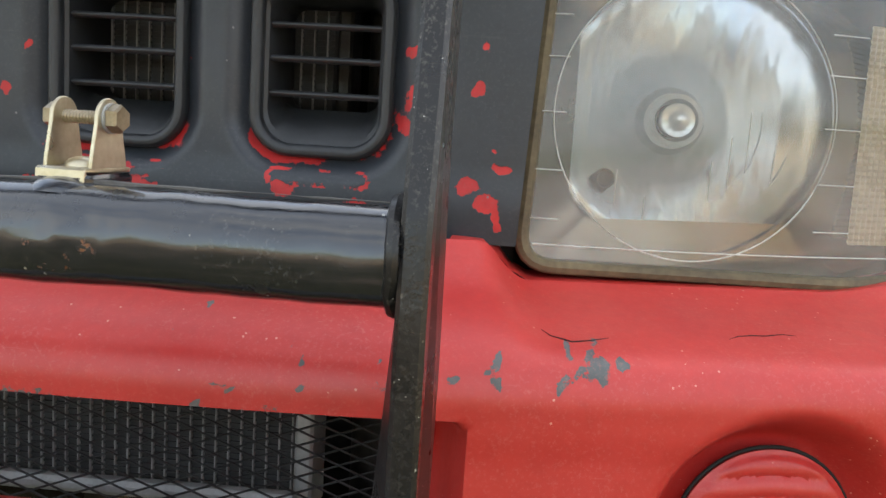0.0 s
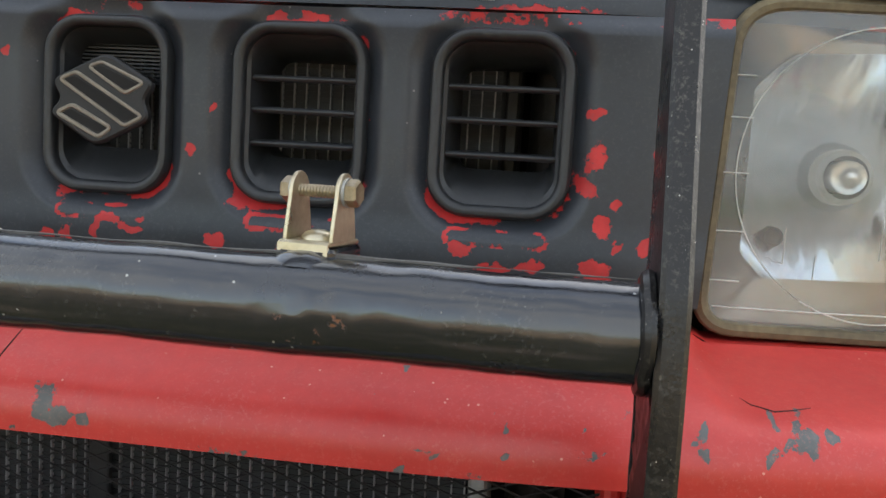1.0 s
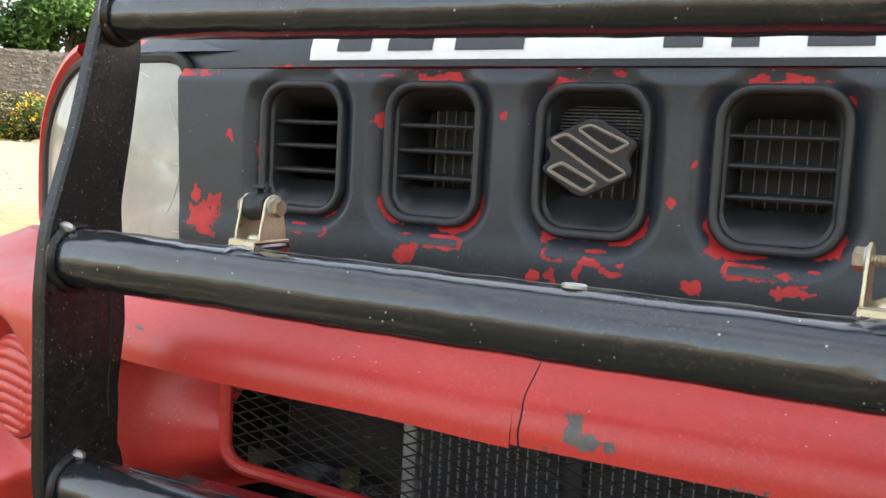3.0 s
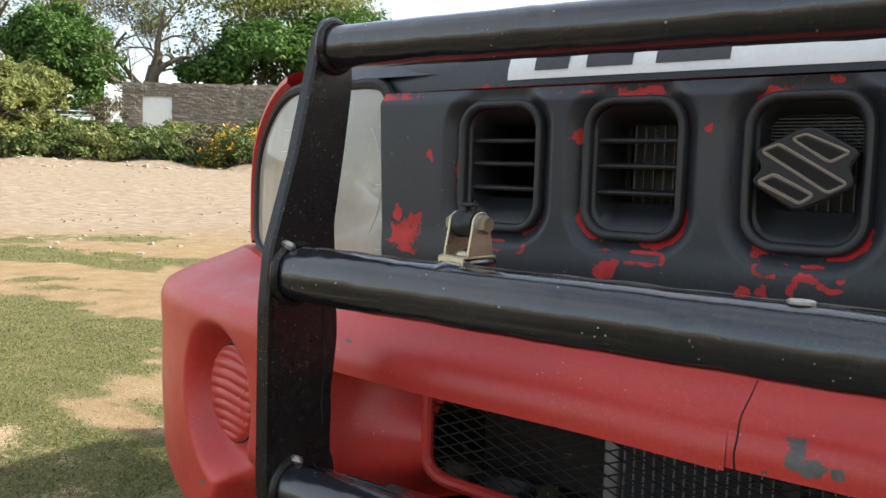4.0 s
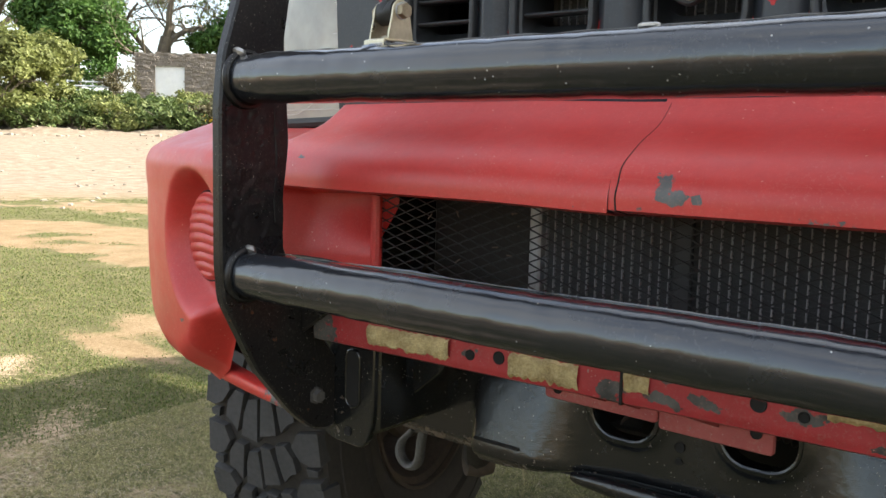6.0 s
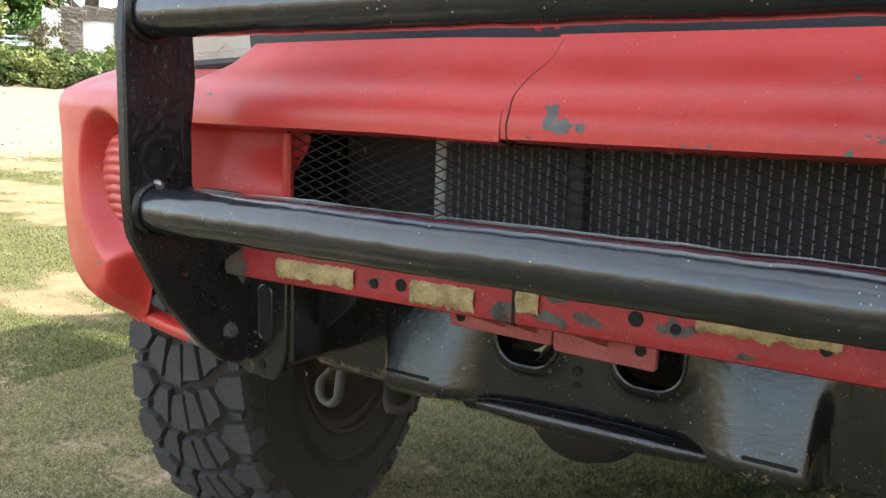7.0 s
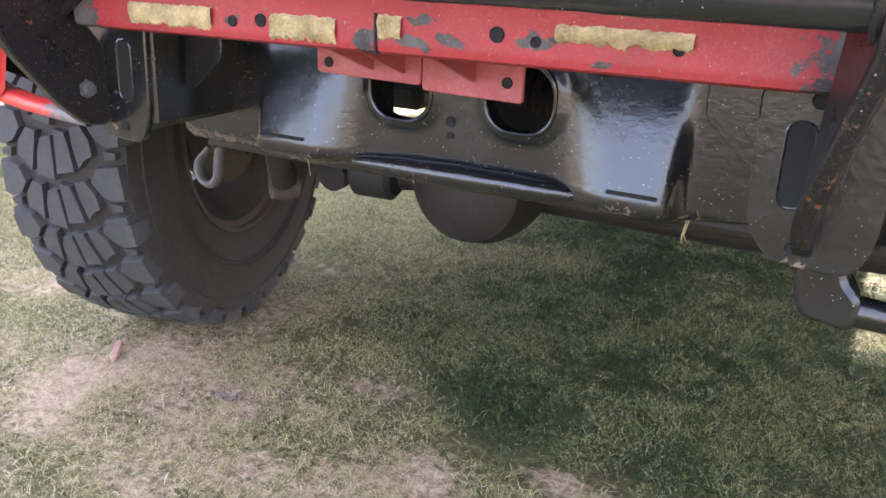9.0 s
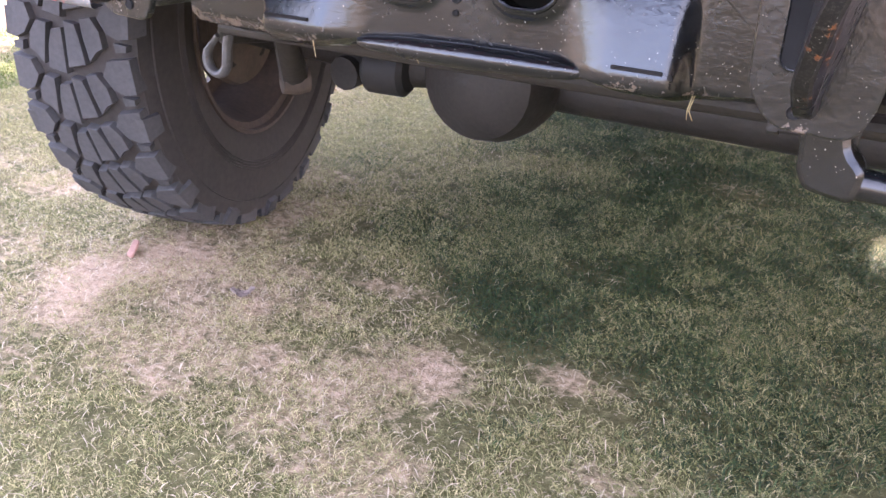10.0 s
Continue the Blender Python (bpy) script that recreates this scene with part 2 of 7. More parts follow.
# ---- mesh helpers ----
class Geo:
    """Collects vertices and faces, with an optional wear value per vertex."""

    def __init__(self):
        self.v, self.f, self.w = [], [], []

    def add(self, verts, faces, wear=None):
        o = len(self.v)
        self.v += [tuple(p) for p in verts]
        self.f += [tuple(i + o for i in f) for f in faces]
        self.w += list(wear) if wear is not None else [0.0] * len(verts)
        return self

    def grid(self, fun, us, vs, wear=None, keep=None, flip=False):
        us, vs = list(us), list(vs)
        pts = [fun(u, v) for u in us for v in vs]
        k = len(vs)
        fs = []
        for i in range(len(us) - 1):
            for j in range(k - 1):
                if keep and not keep(0.5 * (us[i] + us[i + 1]), 0.5 * (vs[j] + vs[j + 1])):
                    continue
                q = (i * k + j, (i + 1) * k + j, (i + 1) * k + j + 1, i * k + j + 1)
                fs.append(q[::-1] if flip else q)
        return self.add(pts, fs, [wear(p) for p in pts] if wear else None)

    def box(self, x0, x1, y0, y1, z0, z1, bev=0.0, m=None):
        """A box with chamfered edges."""
        c = Vector(((x0 + x1) / 2, (y0 + y1) / 2, (z0 + z1) / 2))
        h = Vector((abs(x1 - x0) / 2, abs(y1 - y0) / 2, abs(z1 - z0) / 2))
        b = min(bev, 0.45 * min(h))
        pts, fs = [], []
        if b <= 0:
            pts = [(sx * h.x, sy * h.y, sz * h.z) for sx in (-1, 1) for sy in (-1, 1) for sz in (-1, 1)]
            fs = [(0, 1, 3, 2), (4, 6, 7, 5), (0, 4, 5, 1), (2, 3, 7, 6), (0, 2, 6, 4), (1, 5, 7, 3)]
        else:
            idx = {}
            for sx in (-1, 1):
                for sy in (-1, 1):
                    for sz in (-1, 1):
                        for a in range(3):
                            s = [h.x - b, h.y - b, h.z - b]
                            s[a] = h[a]
                            idx[(sx, sy, sz, a)] = len(pts)
                            pts.append((sx * s[0], sy * s[1], sz * s[2]))
            for a in range(3):
                o = [i for i in range(3) if i != a]
                for s in (-1, 1):
                    q = []
                    for p, r in ((-1, -1), (1, -1), (1, 1), (-1, 1)):
                        g = [0, 0, 0]
                        g[a], g[o[0]], g[o[1]] = s, p, r
                        q.append(idx[(*g, a)])
                    fs.append(tuple(q))
            for a in range(3):
                o = [i for i in range(3) if i != a]
                for p in (-1, 1):
                    for r in (-1, 1):
                        q = []
                        for s, k in ((-1, o[0]), (1, o[0]), (1, o[1]), (-1, o[1])):
                            g = [0, 0, 0]
                            g[a], g[o[0]], g[o[1]] = s, p, r
                            q.append(idx[(*g, k)])
                        fs.append(tuple(q))
            for sx in (-1, 1):
                for sy in (-1, 1):
                    for sz in (-1, 1):
                        fs.append(tuple(idx[(sx, sy, sz, a)] for a in range(3)))
        pts = [Vector(p) + c for p in pts]
        if m is not None:
            pts = [m @ p for p in pts]
        return self.add(pts, fs)

    def tube(self, path, r, seg=20, caps=True, closed=False, lump=0.0, wear=None):
        """A swept round tube; r is a number or one per point."""
        P = [Vector(p) for p in path]
        n = len(P)
        rs = r if isinstance(r, (list, tuple)) else [r] * n
        pts, prev = [], None
        for i in range(n):
            a = P[(i - 1) % n] if closed or i else P[i]
            b = P[(i + 1) % n] if closed or i < n - 1 else P[i]
            t = (b - a).normalized()
            if prev is None:
                up = Vector((0, 0, 1)) if abs(t.z) < 0.9 else Vector((0, 1, 0))
                prev = (up - t * up.dot(t)).normalized()
            else:
                prev = (prev - t * prev.dot(t)).normalized()
            s = t.cross(prev)
            for k in range(seg):
                an = 2 * math.pi * k / seg
                d = prev * math.cos(an) + s * math.sin(an)
                q = P[i] + d * rs[i]
                if lump:
                    q += d * lump * (noise.noise(q * 22) + 0.5 * noise.noise(q * 70))
                pts.append(q)
        fs = []
        for i in range(n if closed else n - 1):
            for k in range(seg):
                a, b = i * seg, ((i + 1) % n) * seg
                fs.append((a + k, a + (k + 1) % seg, b + (k + 1) % seg, b + k))
        if caps and not closed:
            fs.append(tuple(range(seg - 1, -1, -1)))
            fs.append(tuple((n - 1) * seg + k for k in range(seg)))
        return self.add(pts, fs, [wear(p) for p in pts] if wear else None)

    def lathe(self, profile, centre, axis, seg=32, caps=False):
        """Turns (radius, along) pairs about an axis."""
        ax = Vector(axis).normalized()
        up = Vector((0, 0, 1)) if abs(ax.z) < 0.9 else Vector((0, 1, 0))
        e1 = (up - ax * up.dot(ax)).normalized()
        e2 = ax.cross(e1)
        c = Vector(centre)
        pts = [c + ax * h + (e1 * math.cos(2 * math.pi * k / seg) + e2 * math.sin(2 * math.pi * k / seg)) * r for r, h in profile for k in range(seg)]
        fs = [(i * seg + k, i * seg + (k + 1) % seg, (i + 1) * seg + (k + 1) % seg, (i + 1) * seg + k) for i in range(len(profile) - 1) for k in range(seg)]
        if caps:
            fs += [tuple(range(seg - 1, -1, -1)), tuple((len(profile) - 1) * seg + k for k in range(seg))]
        return self.add(pts, fs)

    def prism(self, outline, axis, a0, a1, bev=0.0, wear=None):
        """Extrudes a closed outline of 2D points along an axis from a0 to a1, with chamfered rims."""
        n = len(outline)
        cx, cy = sum(p[0] for p in outline) / n, sum(p[1] for p in outline) / n
        area = sum(outline[i][0] * outline[(i + 1) % n][1] - outline[(i + 1) % n][0] * outline[i][1] for i in range(n))
        sg = 1 if area > 0 else -1

        def inset(d):
            out = []
            for i in range(n):
                p, q, s = (Vector(outline[j % n]) for j in (i - 1, i, i + 1))
                e, g = (q - p), (s - q)
                e = e.normalized() if e.length > 1e-9 else Vector((0, 0))
                g = g.normalized() if g.length > 1e-9 else Vector((0, 0))
                nv = Vector((-(e.y + g.y), e.x + g.x))
                nv = nv.normalized() if nv.length > 1e-6 else Vector((-e.y, e.x))
                out.append(q + nv * d * sg)
            return out

        s = 1 if a1 > a0 else -1
        rings = [(inset(bev), a0), (outline, a0 + s * bev), (outline, a1 - s * bev), (inset(bev), a1)] if bev else [(outline, a0), (outline, a1)]

        def place(p, a):
            return {"x": (a, p[0], p[1]), "y": (p[0], a, p[1]), "z": (p[0], p[1], a)}[axis]

        pts = [place(p, a) for ring, a in rings for p in ring]
        fs = [(i * n + k, i * n + (k + 1) % n, (i + 1) * n + (k + 1) % n, (i + 1) * n + k) for i in range(len(rings) - 1) for k in range(n)]
        fs += [tuple(range(n - 1, -1, -1)), tuple((len(rings) - 1) * n + k for k in range(n))]
        return self.add(pts, fs, [wear(Vector(p)) for p in pts] if wear else None)

    def sheet(self, outline, fun, rings=6):
        """A disc-like sheet within an outline of 2D points, put in space by fun."""
        n = len(outline)
        cx, cy = sum(p[0] for p in outline) / n, sum(p[1] for p in outline) / n
        pts = [fun(cx, cy)]
        for r in range(1, rings + 1):
            s = r / rings
            pts += [fun(cx + (p[0] - cx) * s, cy + (p[1] - cy) * s) for p in outline]
        fs = [(0, 1 + k, 1 + (k + 1) % n) for k in range(n)]
        for r in range(rings - 1):
            a, b = 1 + r * n, 1 + (r + 1) * n
            fs += [(a + k, b + k, b + (k + 1) % n, a + (k + 1) % n) for k in range(n)]
        return self.add(pts, fs)

    def mesh(self, name, mat, smooth=35.0, fix=True):
        me = bpy.data.meshes.new(name)
        me.from_pydata(self.v, [], self.f)
        if any(self.w):
            at = me.attributes.new("wear", "FLOAT", "POINT")
            at.data.foreach_set("value", self.w)
        me.materials.append(mat)
        if fix and len(self.f) < 60000:
            bm = bmesh.new()
            bm.from_mesh(me)
            bmesh.ops.recalc_face_normals(bm, faces=bm.faces)
            bm.to_mesh(me)
            bm.free()
        if smooth:
            me.polygons.foreach_set("use_smooth", [True] * len(me.polygons))
            me.set_sharp_from_angle(angle=radians(smooth))
        return me


def thing(name, label, category, group="", kind="", at=(0, 0, 0)):
    ob = new(name)
    ob.location = at
    ob.empty_display_size = 0.2
    return tagged(ob, label, category, group, kind)


def part(name, geo, mat, parent=None, label="", smooth=35.0):
    me = geo if isinstance(geo, bpy.types.Mesh) else geo.mesh(name, mat, smooth)
    ob = new(name, me)
    if parent is not None:
        ob.parent = parent
    return tagged(ob, label)


def smooth01(a, b, x):
    t = min(max((x - a) / (b - a), 0.0), 1.0)
    return t * t * (3 - 2 * t)


def lin(a, b, n):
    return [a + (b - a) * i / (n - 1) for i in range(n)]


def interp(pts, x):
    for (x0, y0), (x1, y1) in zip(pts, pts[1:]):
        if x <= x1:
            return y0 + (y1 - y0) * min(max((x - x0) / (x1 - x0), 0.0), 1.0)
    return pts[-1][1]


def rounded(cx, cy, w, h, r, k=6):
    """Outline of a rounded rectangle."""
    out = []
    for sx, sy, a0 in ((1, 1, 0), (-1, 1, 90), (-1, -1, 180), (1, -1, 270)):
        for i in range(k + 1):
            a = radians(a0 + 90 * i / k)
            out.append((cx + sx * (w / 2 - r) + r * math.cos(a), cy + sy * (h / 2 - r) + r * math.sin(a)))
    return out


def round_poly(pts, rad, k=5):
    """Outline of a polygon with rounded corners; rad is one number or one per corner."""
    n, out = len(pts), []
    for i in range(n):
        p, q, s = Vector(pts[i - 1]), Vector(pts[i]), Vector(pts[(i + 1) % n])
        r = rad[i] if isinstance(rad, (list, tuple)) else rad
        a, b = (p - q), (s - q)
        d = min(r, 0.45 * a.length, 0.45 * b.length)
        a, b = q + a.normalized() * d, q + b.normalized() * d
        for j in range(k + 1):
            t = j / k
            out.append(tuple(a * (1 - t) ** 2 + q * 2 * t * (1 - t) + b * t * t))
    return out


def rect_gap(x, z, cx, cz, w, h, r):
    """Signed distance to a rounded rectangle."""
    qx, qz = abs(x - cx) - w / 2 + r, abs(z - cz) - h / 2 + r
    return math.hypot(max(qx, 0), max(qz, 0)) + min(max(qx, qz), 0) - r


def blobs(p, spots):
    """Wear field of round spots (x, z, half width, half height)."""
    best = 0.0
    q = Vector((p[0] * 95, 1.7, p[2] * 95))
    px = p[0] + 0.0042 * noise.noise(q) + 0.0022 * noise.noise(q * 2.7)
    pz = p[2] + 0.0042 * noise.noise(q + Vector((9, 4, 2))) + 0.0022 * noise.noise(q * 2.7 + Vector((3, 8, 5)))
    for x, z, a, b in spots:
        if abs(px - x) > 1.8 * a:
            continue
        d = math.hypot((px - x) / a, (pz - z) / b)
        if d < 1.8:
            best = max(best, 0.90 - 0.55 * d)
    return best


# ---- the car ----
car = thing("off_road_car", "worn red and black off-road car with black bull bar on grass", "car")

SLOTS = [-0.257, -0.130, 0.0015, 0.132, 0.2605]
SLOT_Z, SLOT_W, SLOT_H, SLOT_R = 0.9410, 0.0855, 0.112, 0.024


def slot_gap(x, z):
    return min(rect_gap(x, z, c, SLOT_Z, SLOT_W, SLOT_H, SLOT_R) for c in SLOTS)


RED_SPOTS = [
    (0.3175, 0.925, 0.009, 0.012), (0.314, 0.908, 0.008, 0.013), (0.332, 0.896, 0.006, 0.006), (0.327, 0.882, 0.006, 0.009),
    (0.334, 0.872, 0.005, 0.005), (0.325, 0.856, 0.014, 0.009), (0.318, 0.950, 0.005, 0.004), (0.357, 0.929, 0.006, 0.006),
    (0.374, 0.884, 0.006, 0.004), (0.355, 0.871, 0.010, 0.006), (0.366, 0.862, 0.011, 0.006), (0.373, 0.851, 0.004, 0.012),
    (0.240, 0.863, 0.011, 0.005), (0.283, 0.856, 0.010, 0.006), (0.262, 0.852, 0.014, 0.004), (0.147, 0.861, 0.017, 0.007),
    (0.142, 0.872, 0.010, 0.004), (0.082, 0.857, 0.010, 0.008), (-0.147, 0.857, 0.012, 0.008), (-0.143, 0.864, 0.014, 0.005),
    (-0.034, 0.853, 0.008, 0.009), (-0.020, 0.855, 0.007, 0.008), (0.000, 0.859, 0.004, 0.010), (0.008, 0.866, 0.010, 0.004),
    (0.024, 0.861, 0.010, 0.004), (0.063, 0.915, 0.005, 0.005), (-0.358, 0.874, 0.024, 0.018), (-0.368, 0.893, 0.005, 0.012),
    (-0.345, 0.889, 0.010, 0.010), (-0.331, 0.949, 0.004, 0.008), (-0.352, 0.860, 0.018, 0.005), (-0.065, 0.972, 0.008, 0.004),
    (-0.178, 0.967, 0.006, 0.009), (-0.126, 1.000, 0.030, 0.006), (0.131, 1.001, 0.030, 0.005), (-0.02, 0.998, 0.013, 0.006),
    (0.171, 0.985, 0.006, 0.010), (0.098, 0.884, 0.012, 0.008), (0.173, 0.892, 0.007, 0.016), (-0.026, 0.886, 0.012, 0.006),
    (0.369, 0.894, 0.004, 0.003), (-0.09, 0.905, 0.003, 0.004), (0.077, 0.94, 0.002, 0.005), (0.36, 0.955, 0.003, 0.004),
]


def panel_wear(p):
    x, y, z = p
    d = slot_gap(x, z)
    f = blobs(p, RED_SPOTS)
    if -0.002 < d < 0.009:
        low = smooth01(0.93, 0.885, z) * 0.45 + 0.28
        f = max(f, (0.95 - abs(d - 0.0025) * 110) * (low + 0.75 * noise.noise(Vector((x * 22, z * 22, 3.1)))))
    for c in SLOTS:
        q = rect_gap(x, z, c + 0.002, 0.8715, 0.062, 0.008, 0.003)
        if abs(q) < 0.0018:
            f = max(f, 0.50 + 0.5 * noise.noise(Vector((x * 60, z * 60, 1.0))))
    if z > 1.001:
        f = max(f, 0.36 + 0.55 * noise.noise(Vector((x * 9, z * 40, 5.0))))
    return f


def panel_y(x, z):
    d = slot_gap(x, z)
    dip = 0.012 * (1 - smooth01(0.0, 0.016, d))
    edge = 0.03 * smooth01(0.395, 0.44, abs(x))
    tip = 0.01 * smooth01(0.996, 1.012, z)
    return dip + edge + tip - 0.0015 * smooth01(0.1, 0.0, abs(z - 0.86) * 4)


def panel_pt(u, z):
    x = u * (0.3845 + (z - 0.826) * 0.05)
    return (x, panel_y(x, z), z)


panel = Geo().grid(panel_pt, lin(-1.0, 1.0, 500), lin(0.838, 1.0085, 130), panel_wear, lambda u, z: slot_gap(u * (0.3845 + (z - 0.826) * 0.05), z) > -0.004)
grille = part("grille_panel", panel, M_PANEL, car, "black-painted grille panel chipped back to red")


def slot_insert(cx, emblem):
    g = Geo()
    out = rounded(cx, SLOT_Z, SLOT_W + 0.004, SLOT_H + 0.004, SLOT_R + 0.002, 7)
    inn = rounded(cx, SLOT_Z, SLOT_W - 0.008, SLOT_H - 0.008, SLOT_R - 0.003, 7)
    inn = rounded(cx, SLOT_Z, SLOT_W - 0.012, SLOT_H - 0.012, SLOT_R - 0.005, 7)
    bez = rounded(cx, SLOT_Z + 0.001, SLOT_W - 0.016, SLOT_H - 0.018, SLOT_R - 0.007, 7)
    mid = rounded(cx, SLOT_Z + 0.003, SLOT_W - 0.020, SLOT_H - 0.034, 0.013, 7)
    deep = rounded(cx, SLOT_Z + 0.005, SLOT_W - 0.022, SLOT_H - 0.046, 0.010, 7)

    def blend(k):
        return [(a[0] * (1 - k) + b[0] * k, a[1] * (1 - k) + b[1] * k) for a, b in zip(out, inn)]
    rings = [(out, 0.018), (out, 0.009), (blend(0.08), 0.006), (blend(0.25), 0.0042), (blend(0.5), 0.0036), (blend(0.75), 0.0042), (blend(0.94), 0.006), (inn, 0.009), (inn, 0.012), (bez, 0.014), (mid, 0.029), (deep, 0.036), (deep, 0.062)]
    n = len(out)
    pts = [(p[0], y, p[1]) for ring, y in rings for p in ring]
    g.add(pts, [(i * n + k, i * n + (k + 1) % n, (i + 1) * n + (k + 1) % n, (i + 1) * n + k) for i in range(len(rings) - 1) for k in range(n)])
    ob = part("slot_insert", g, M_PLASTIC, car, "black plastic grille slot insert")
    if not emblem:
        for dz in (0.0225, 0.002, -0.0195):
            z = SLOT_Z + dz
            s = Geo().prism(round_poly([(0.0175, z - 0.0022), (0.0155, z + 0.0004), (0.018, z + 0.0022), (0.046, z + 0.0034), (0.046, z + 0.0012)], 0.0012, 3), "x", cx - 0.0358, cx + 0.0358)
            part("slat", s, M_PLASTIC, ob)
    else:
        s = Geo()
        for i in range(13):
            s.box(cx - 0.032, cx + 0.032, 0.03, 0.034, SLOT_Z + 0.016 + i * 0.0025, SLOT_Z + 0.0172 + i * 0.0025)
        part("fine_louvre", s, M_PLASTIC, ob)
    return ob


for c in SLOTS:
    ins = slot_insert(c, abs(c) < 0.01)
    if abs(c) < 0.01:
        # a plain lozenge badge with three slanting slits
        cx, cz = 0.002, 0.9435
        bars = Geo()
        rim = round_poly([(cx + a, cz + b) for a, b in ((0.0035, 0.0302), (0.0365, 0.0117), (0.0294, 0.0008), (0.0345, -0.0114), (-0.0033, -0.0305), (-0.0362, -0.0100), (-0.0277, -0.0005), (-0.0345, 0.0117))], [0.008, 0.007, 0.004, 0.007, 0.008, 0.007, 0.004, 0.007], 4)

        bars.prism(rim, "y", 0.006, -0.002, 0.0015)
        em = part("emblem", bars, M_EMBLEM, car, "dark worn lozenge badge")
        U = 0.000272
        for quad in (((-22, 71), (3, 78), (95, 40), (63, 25)), ((-92, 43), (-62, 51), (95, -35), (63, -49)), ((-97, -35), (-72, -27), (18, -67), (-2, -79))):
            o = round_poly([(cx + p * U, cz + q * U) for p, q in quad], 0.0022, 3)
            part("emblem_slit", Geo().prism(o, "y", 0.0, -0.0026), M_DARK, em)
        for quad in (((-30, 76), (4, 88), (110, 42), (64, 16)), ((-104, 44), (-62, 62), (108, -36), (64, -60)), ((-110, -36), (-70, -16), (30, -66), (-2, -90))):
            o = round_poly([(cx + p * U, cz + q * U) for p, q in quad], 0.0030, 4)
            part("emblem_edge", Geo().tube([(p, -0.0019, q) for p, q in o], 0.0013, 6, closed=True, lump=0.0005), M_EMBEDGE, em)

# radiator behind the slots, and the condenser in the lower opening


def core(name, x0, x1, y, z0, z1, pitch, label):
    ob = part(name, Geo().box(x0, x1, y, y + 0.03, z0, z1, 0.003), M_FIN, car, label)
    ribs = Geo()
    x = x0 + 0.004
    while x < x1 - 0.002:
        ribs.box(x - 0.0004, x + 0.0004, y - 0.0035, y + 0.001, z0 + 0.003, z1 - 0.003)
        x += pitch
    tagged(part("tube_edge", ribs, M_RIB, ob), kind="stuff")
    louv = Geo()
    for i in range(int((z1 - z0) / 0.004) - 1):
        louv.box(x0 + 0.003, x1 - 0.003, y - 0.0015, y + 0.0005, z0 + 0.004 + i * 0.004, z0 + 0.0052 + i * 0.004)
    tagged(part("louvre", louv, M_FIN, ob), kind="stuff")
    return ob


rad = core("radiator", -0.158, 0.258, 0.066, 0.80, 0.995, 0.0088, "dark finned radiator core")
for x in (-0.163, 0.263):
    part("side_tank", Geo().box(x - 0.005, x + 0.005, 0.062, 0.10, 0.80, 0.995, 0.002), M_GREASE, rad)
cond = core("condenser", -0.124, 0.256, 0.002, 0.655, 0.785, 0.0083, "dark finned condenser with pale vertical tubes")
for x in (-0.130, 0.262):
    part("side_tank", Geo().box(x - 0.006, x + 0.006, -0.006, 0.032, 0.655, 0.785, 0.002), M_ALU, cond, "dull aluminium side tank")
part("centre_stay", Geo().box(0.004, 0.018, -0.010, -0.004, 0.64, 0.785, 0.001), M_TRIM, cond)
for x, z in ((0.100, 0.7605), (0.205, 0.7625)):
    part("mount_bolt", Geo().lathe([(0.0, 0.0), (0.007, 0.001), (0.008, 0.004), (0.008, 0.008)], (x, -0.040, z), (0, 1, 0), 12), M_BOLT, cond)
# Dark plates added behind the ovals to close off the bright view.
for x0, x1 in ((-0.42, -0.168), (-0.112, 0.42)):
    part("oval_dark_backing", Geo().box(x0, x1, 0.20, 0.21, 0.495, 0.612), M_DARK, car)
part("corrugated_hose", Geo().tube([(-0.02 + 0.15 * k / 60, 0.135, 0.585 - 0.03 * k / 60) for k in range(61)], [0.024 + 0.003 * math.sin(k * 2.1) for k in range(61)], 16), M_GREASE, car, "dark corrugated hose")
# Near-black sheets added for the shaded depth behind the grille.
part("bay_dark_backing", Geo().box(-0.42, 0.42, 0.20, 0.215, 0.605, 1.0), M_DARK, car)
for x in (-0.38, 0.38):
    part("bay_dark_side", Geo().box(x - 0.004, x + 0.004, 0.03, 0.21, 0.70, 1.0), M_DARK, car)
part("bay_dark_top", Geo().box(-0.39, 0.39, 0.04, 0.21, 0.998, 1.004), M_DARK, car)
for x in (-0.205, 0.295):
    part("engine_bay_duct", Geo().tube([(x, 0.10, 0.62), (x, 0.10, 0.99)], 0.022, 12), M_GREASE, car)

# bonnet with its sticker
BON = [(0.0095, 1.0105), (0.0095, 1.0205), (0.012, 1.031), (0.019, 1.042), (0.032, 1.052), (0.06, 1.061), (0.15, 1.076), (0.35, 1.10), (0.65, 1.122), (0.98, 1.14)]


def along(pts, s):
    """The point at arc length s on a polyline of (y, z), and its outward normal."""
    for a, b in zip(pts, pts[1:]):
        d = math.hypot(b[0] - a[0], b[1] - a[1])
        if s <= d or b is pts[-1]:
            t = s / d
            return a[0] + (b[0] - a[0]) * t, a[1] + (b[1] - a[1]) * t, -(b[1] - a[1]) / d, (b[0] - a[0]) / d
        s -= d


def bonnet_pt(x, i):
    y, z = BON[i]
    w = abs(x) / 0.62
    return (x * (1.0 - 0.02 * (1 - i / 9)), y + 0.09 * w ** 4, z - 0.022 * w ** 3 * min(i, 6) / 6)


bon = Geo().grid(lambda x, i: bonnet_pt(x, int(i)), lin(-0.57, 0.57, 61), range(len(BON)),
                 lambda p: (0.34 + 0.5 * noise.noise(Vector((p[0] * 9, 2.0, 5.0)))) if p[2] < 1.0125 else 0.0)
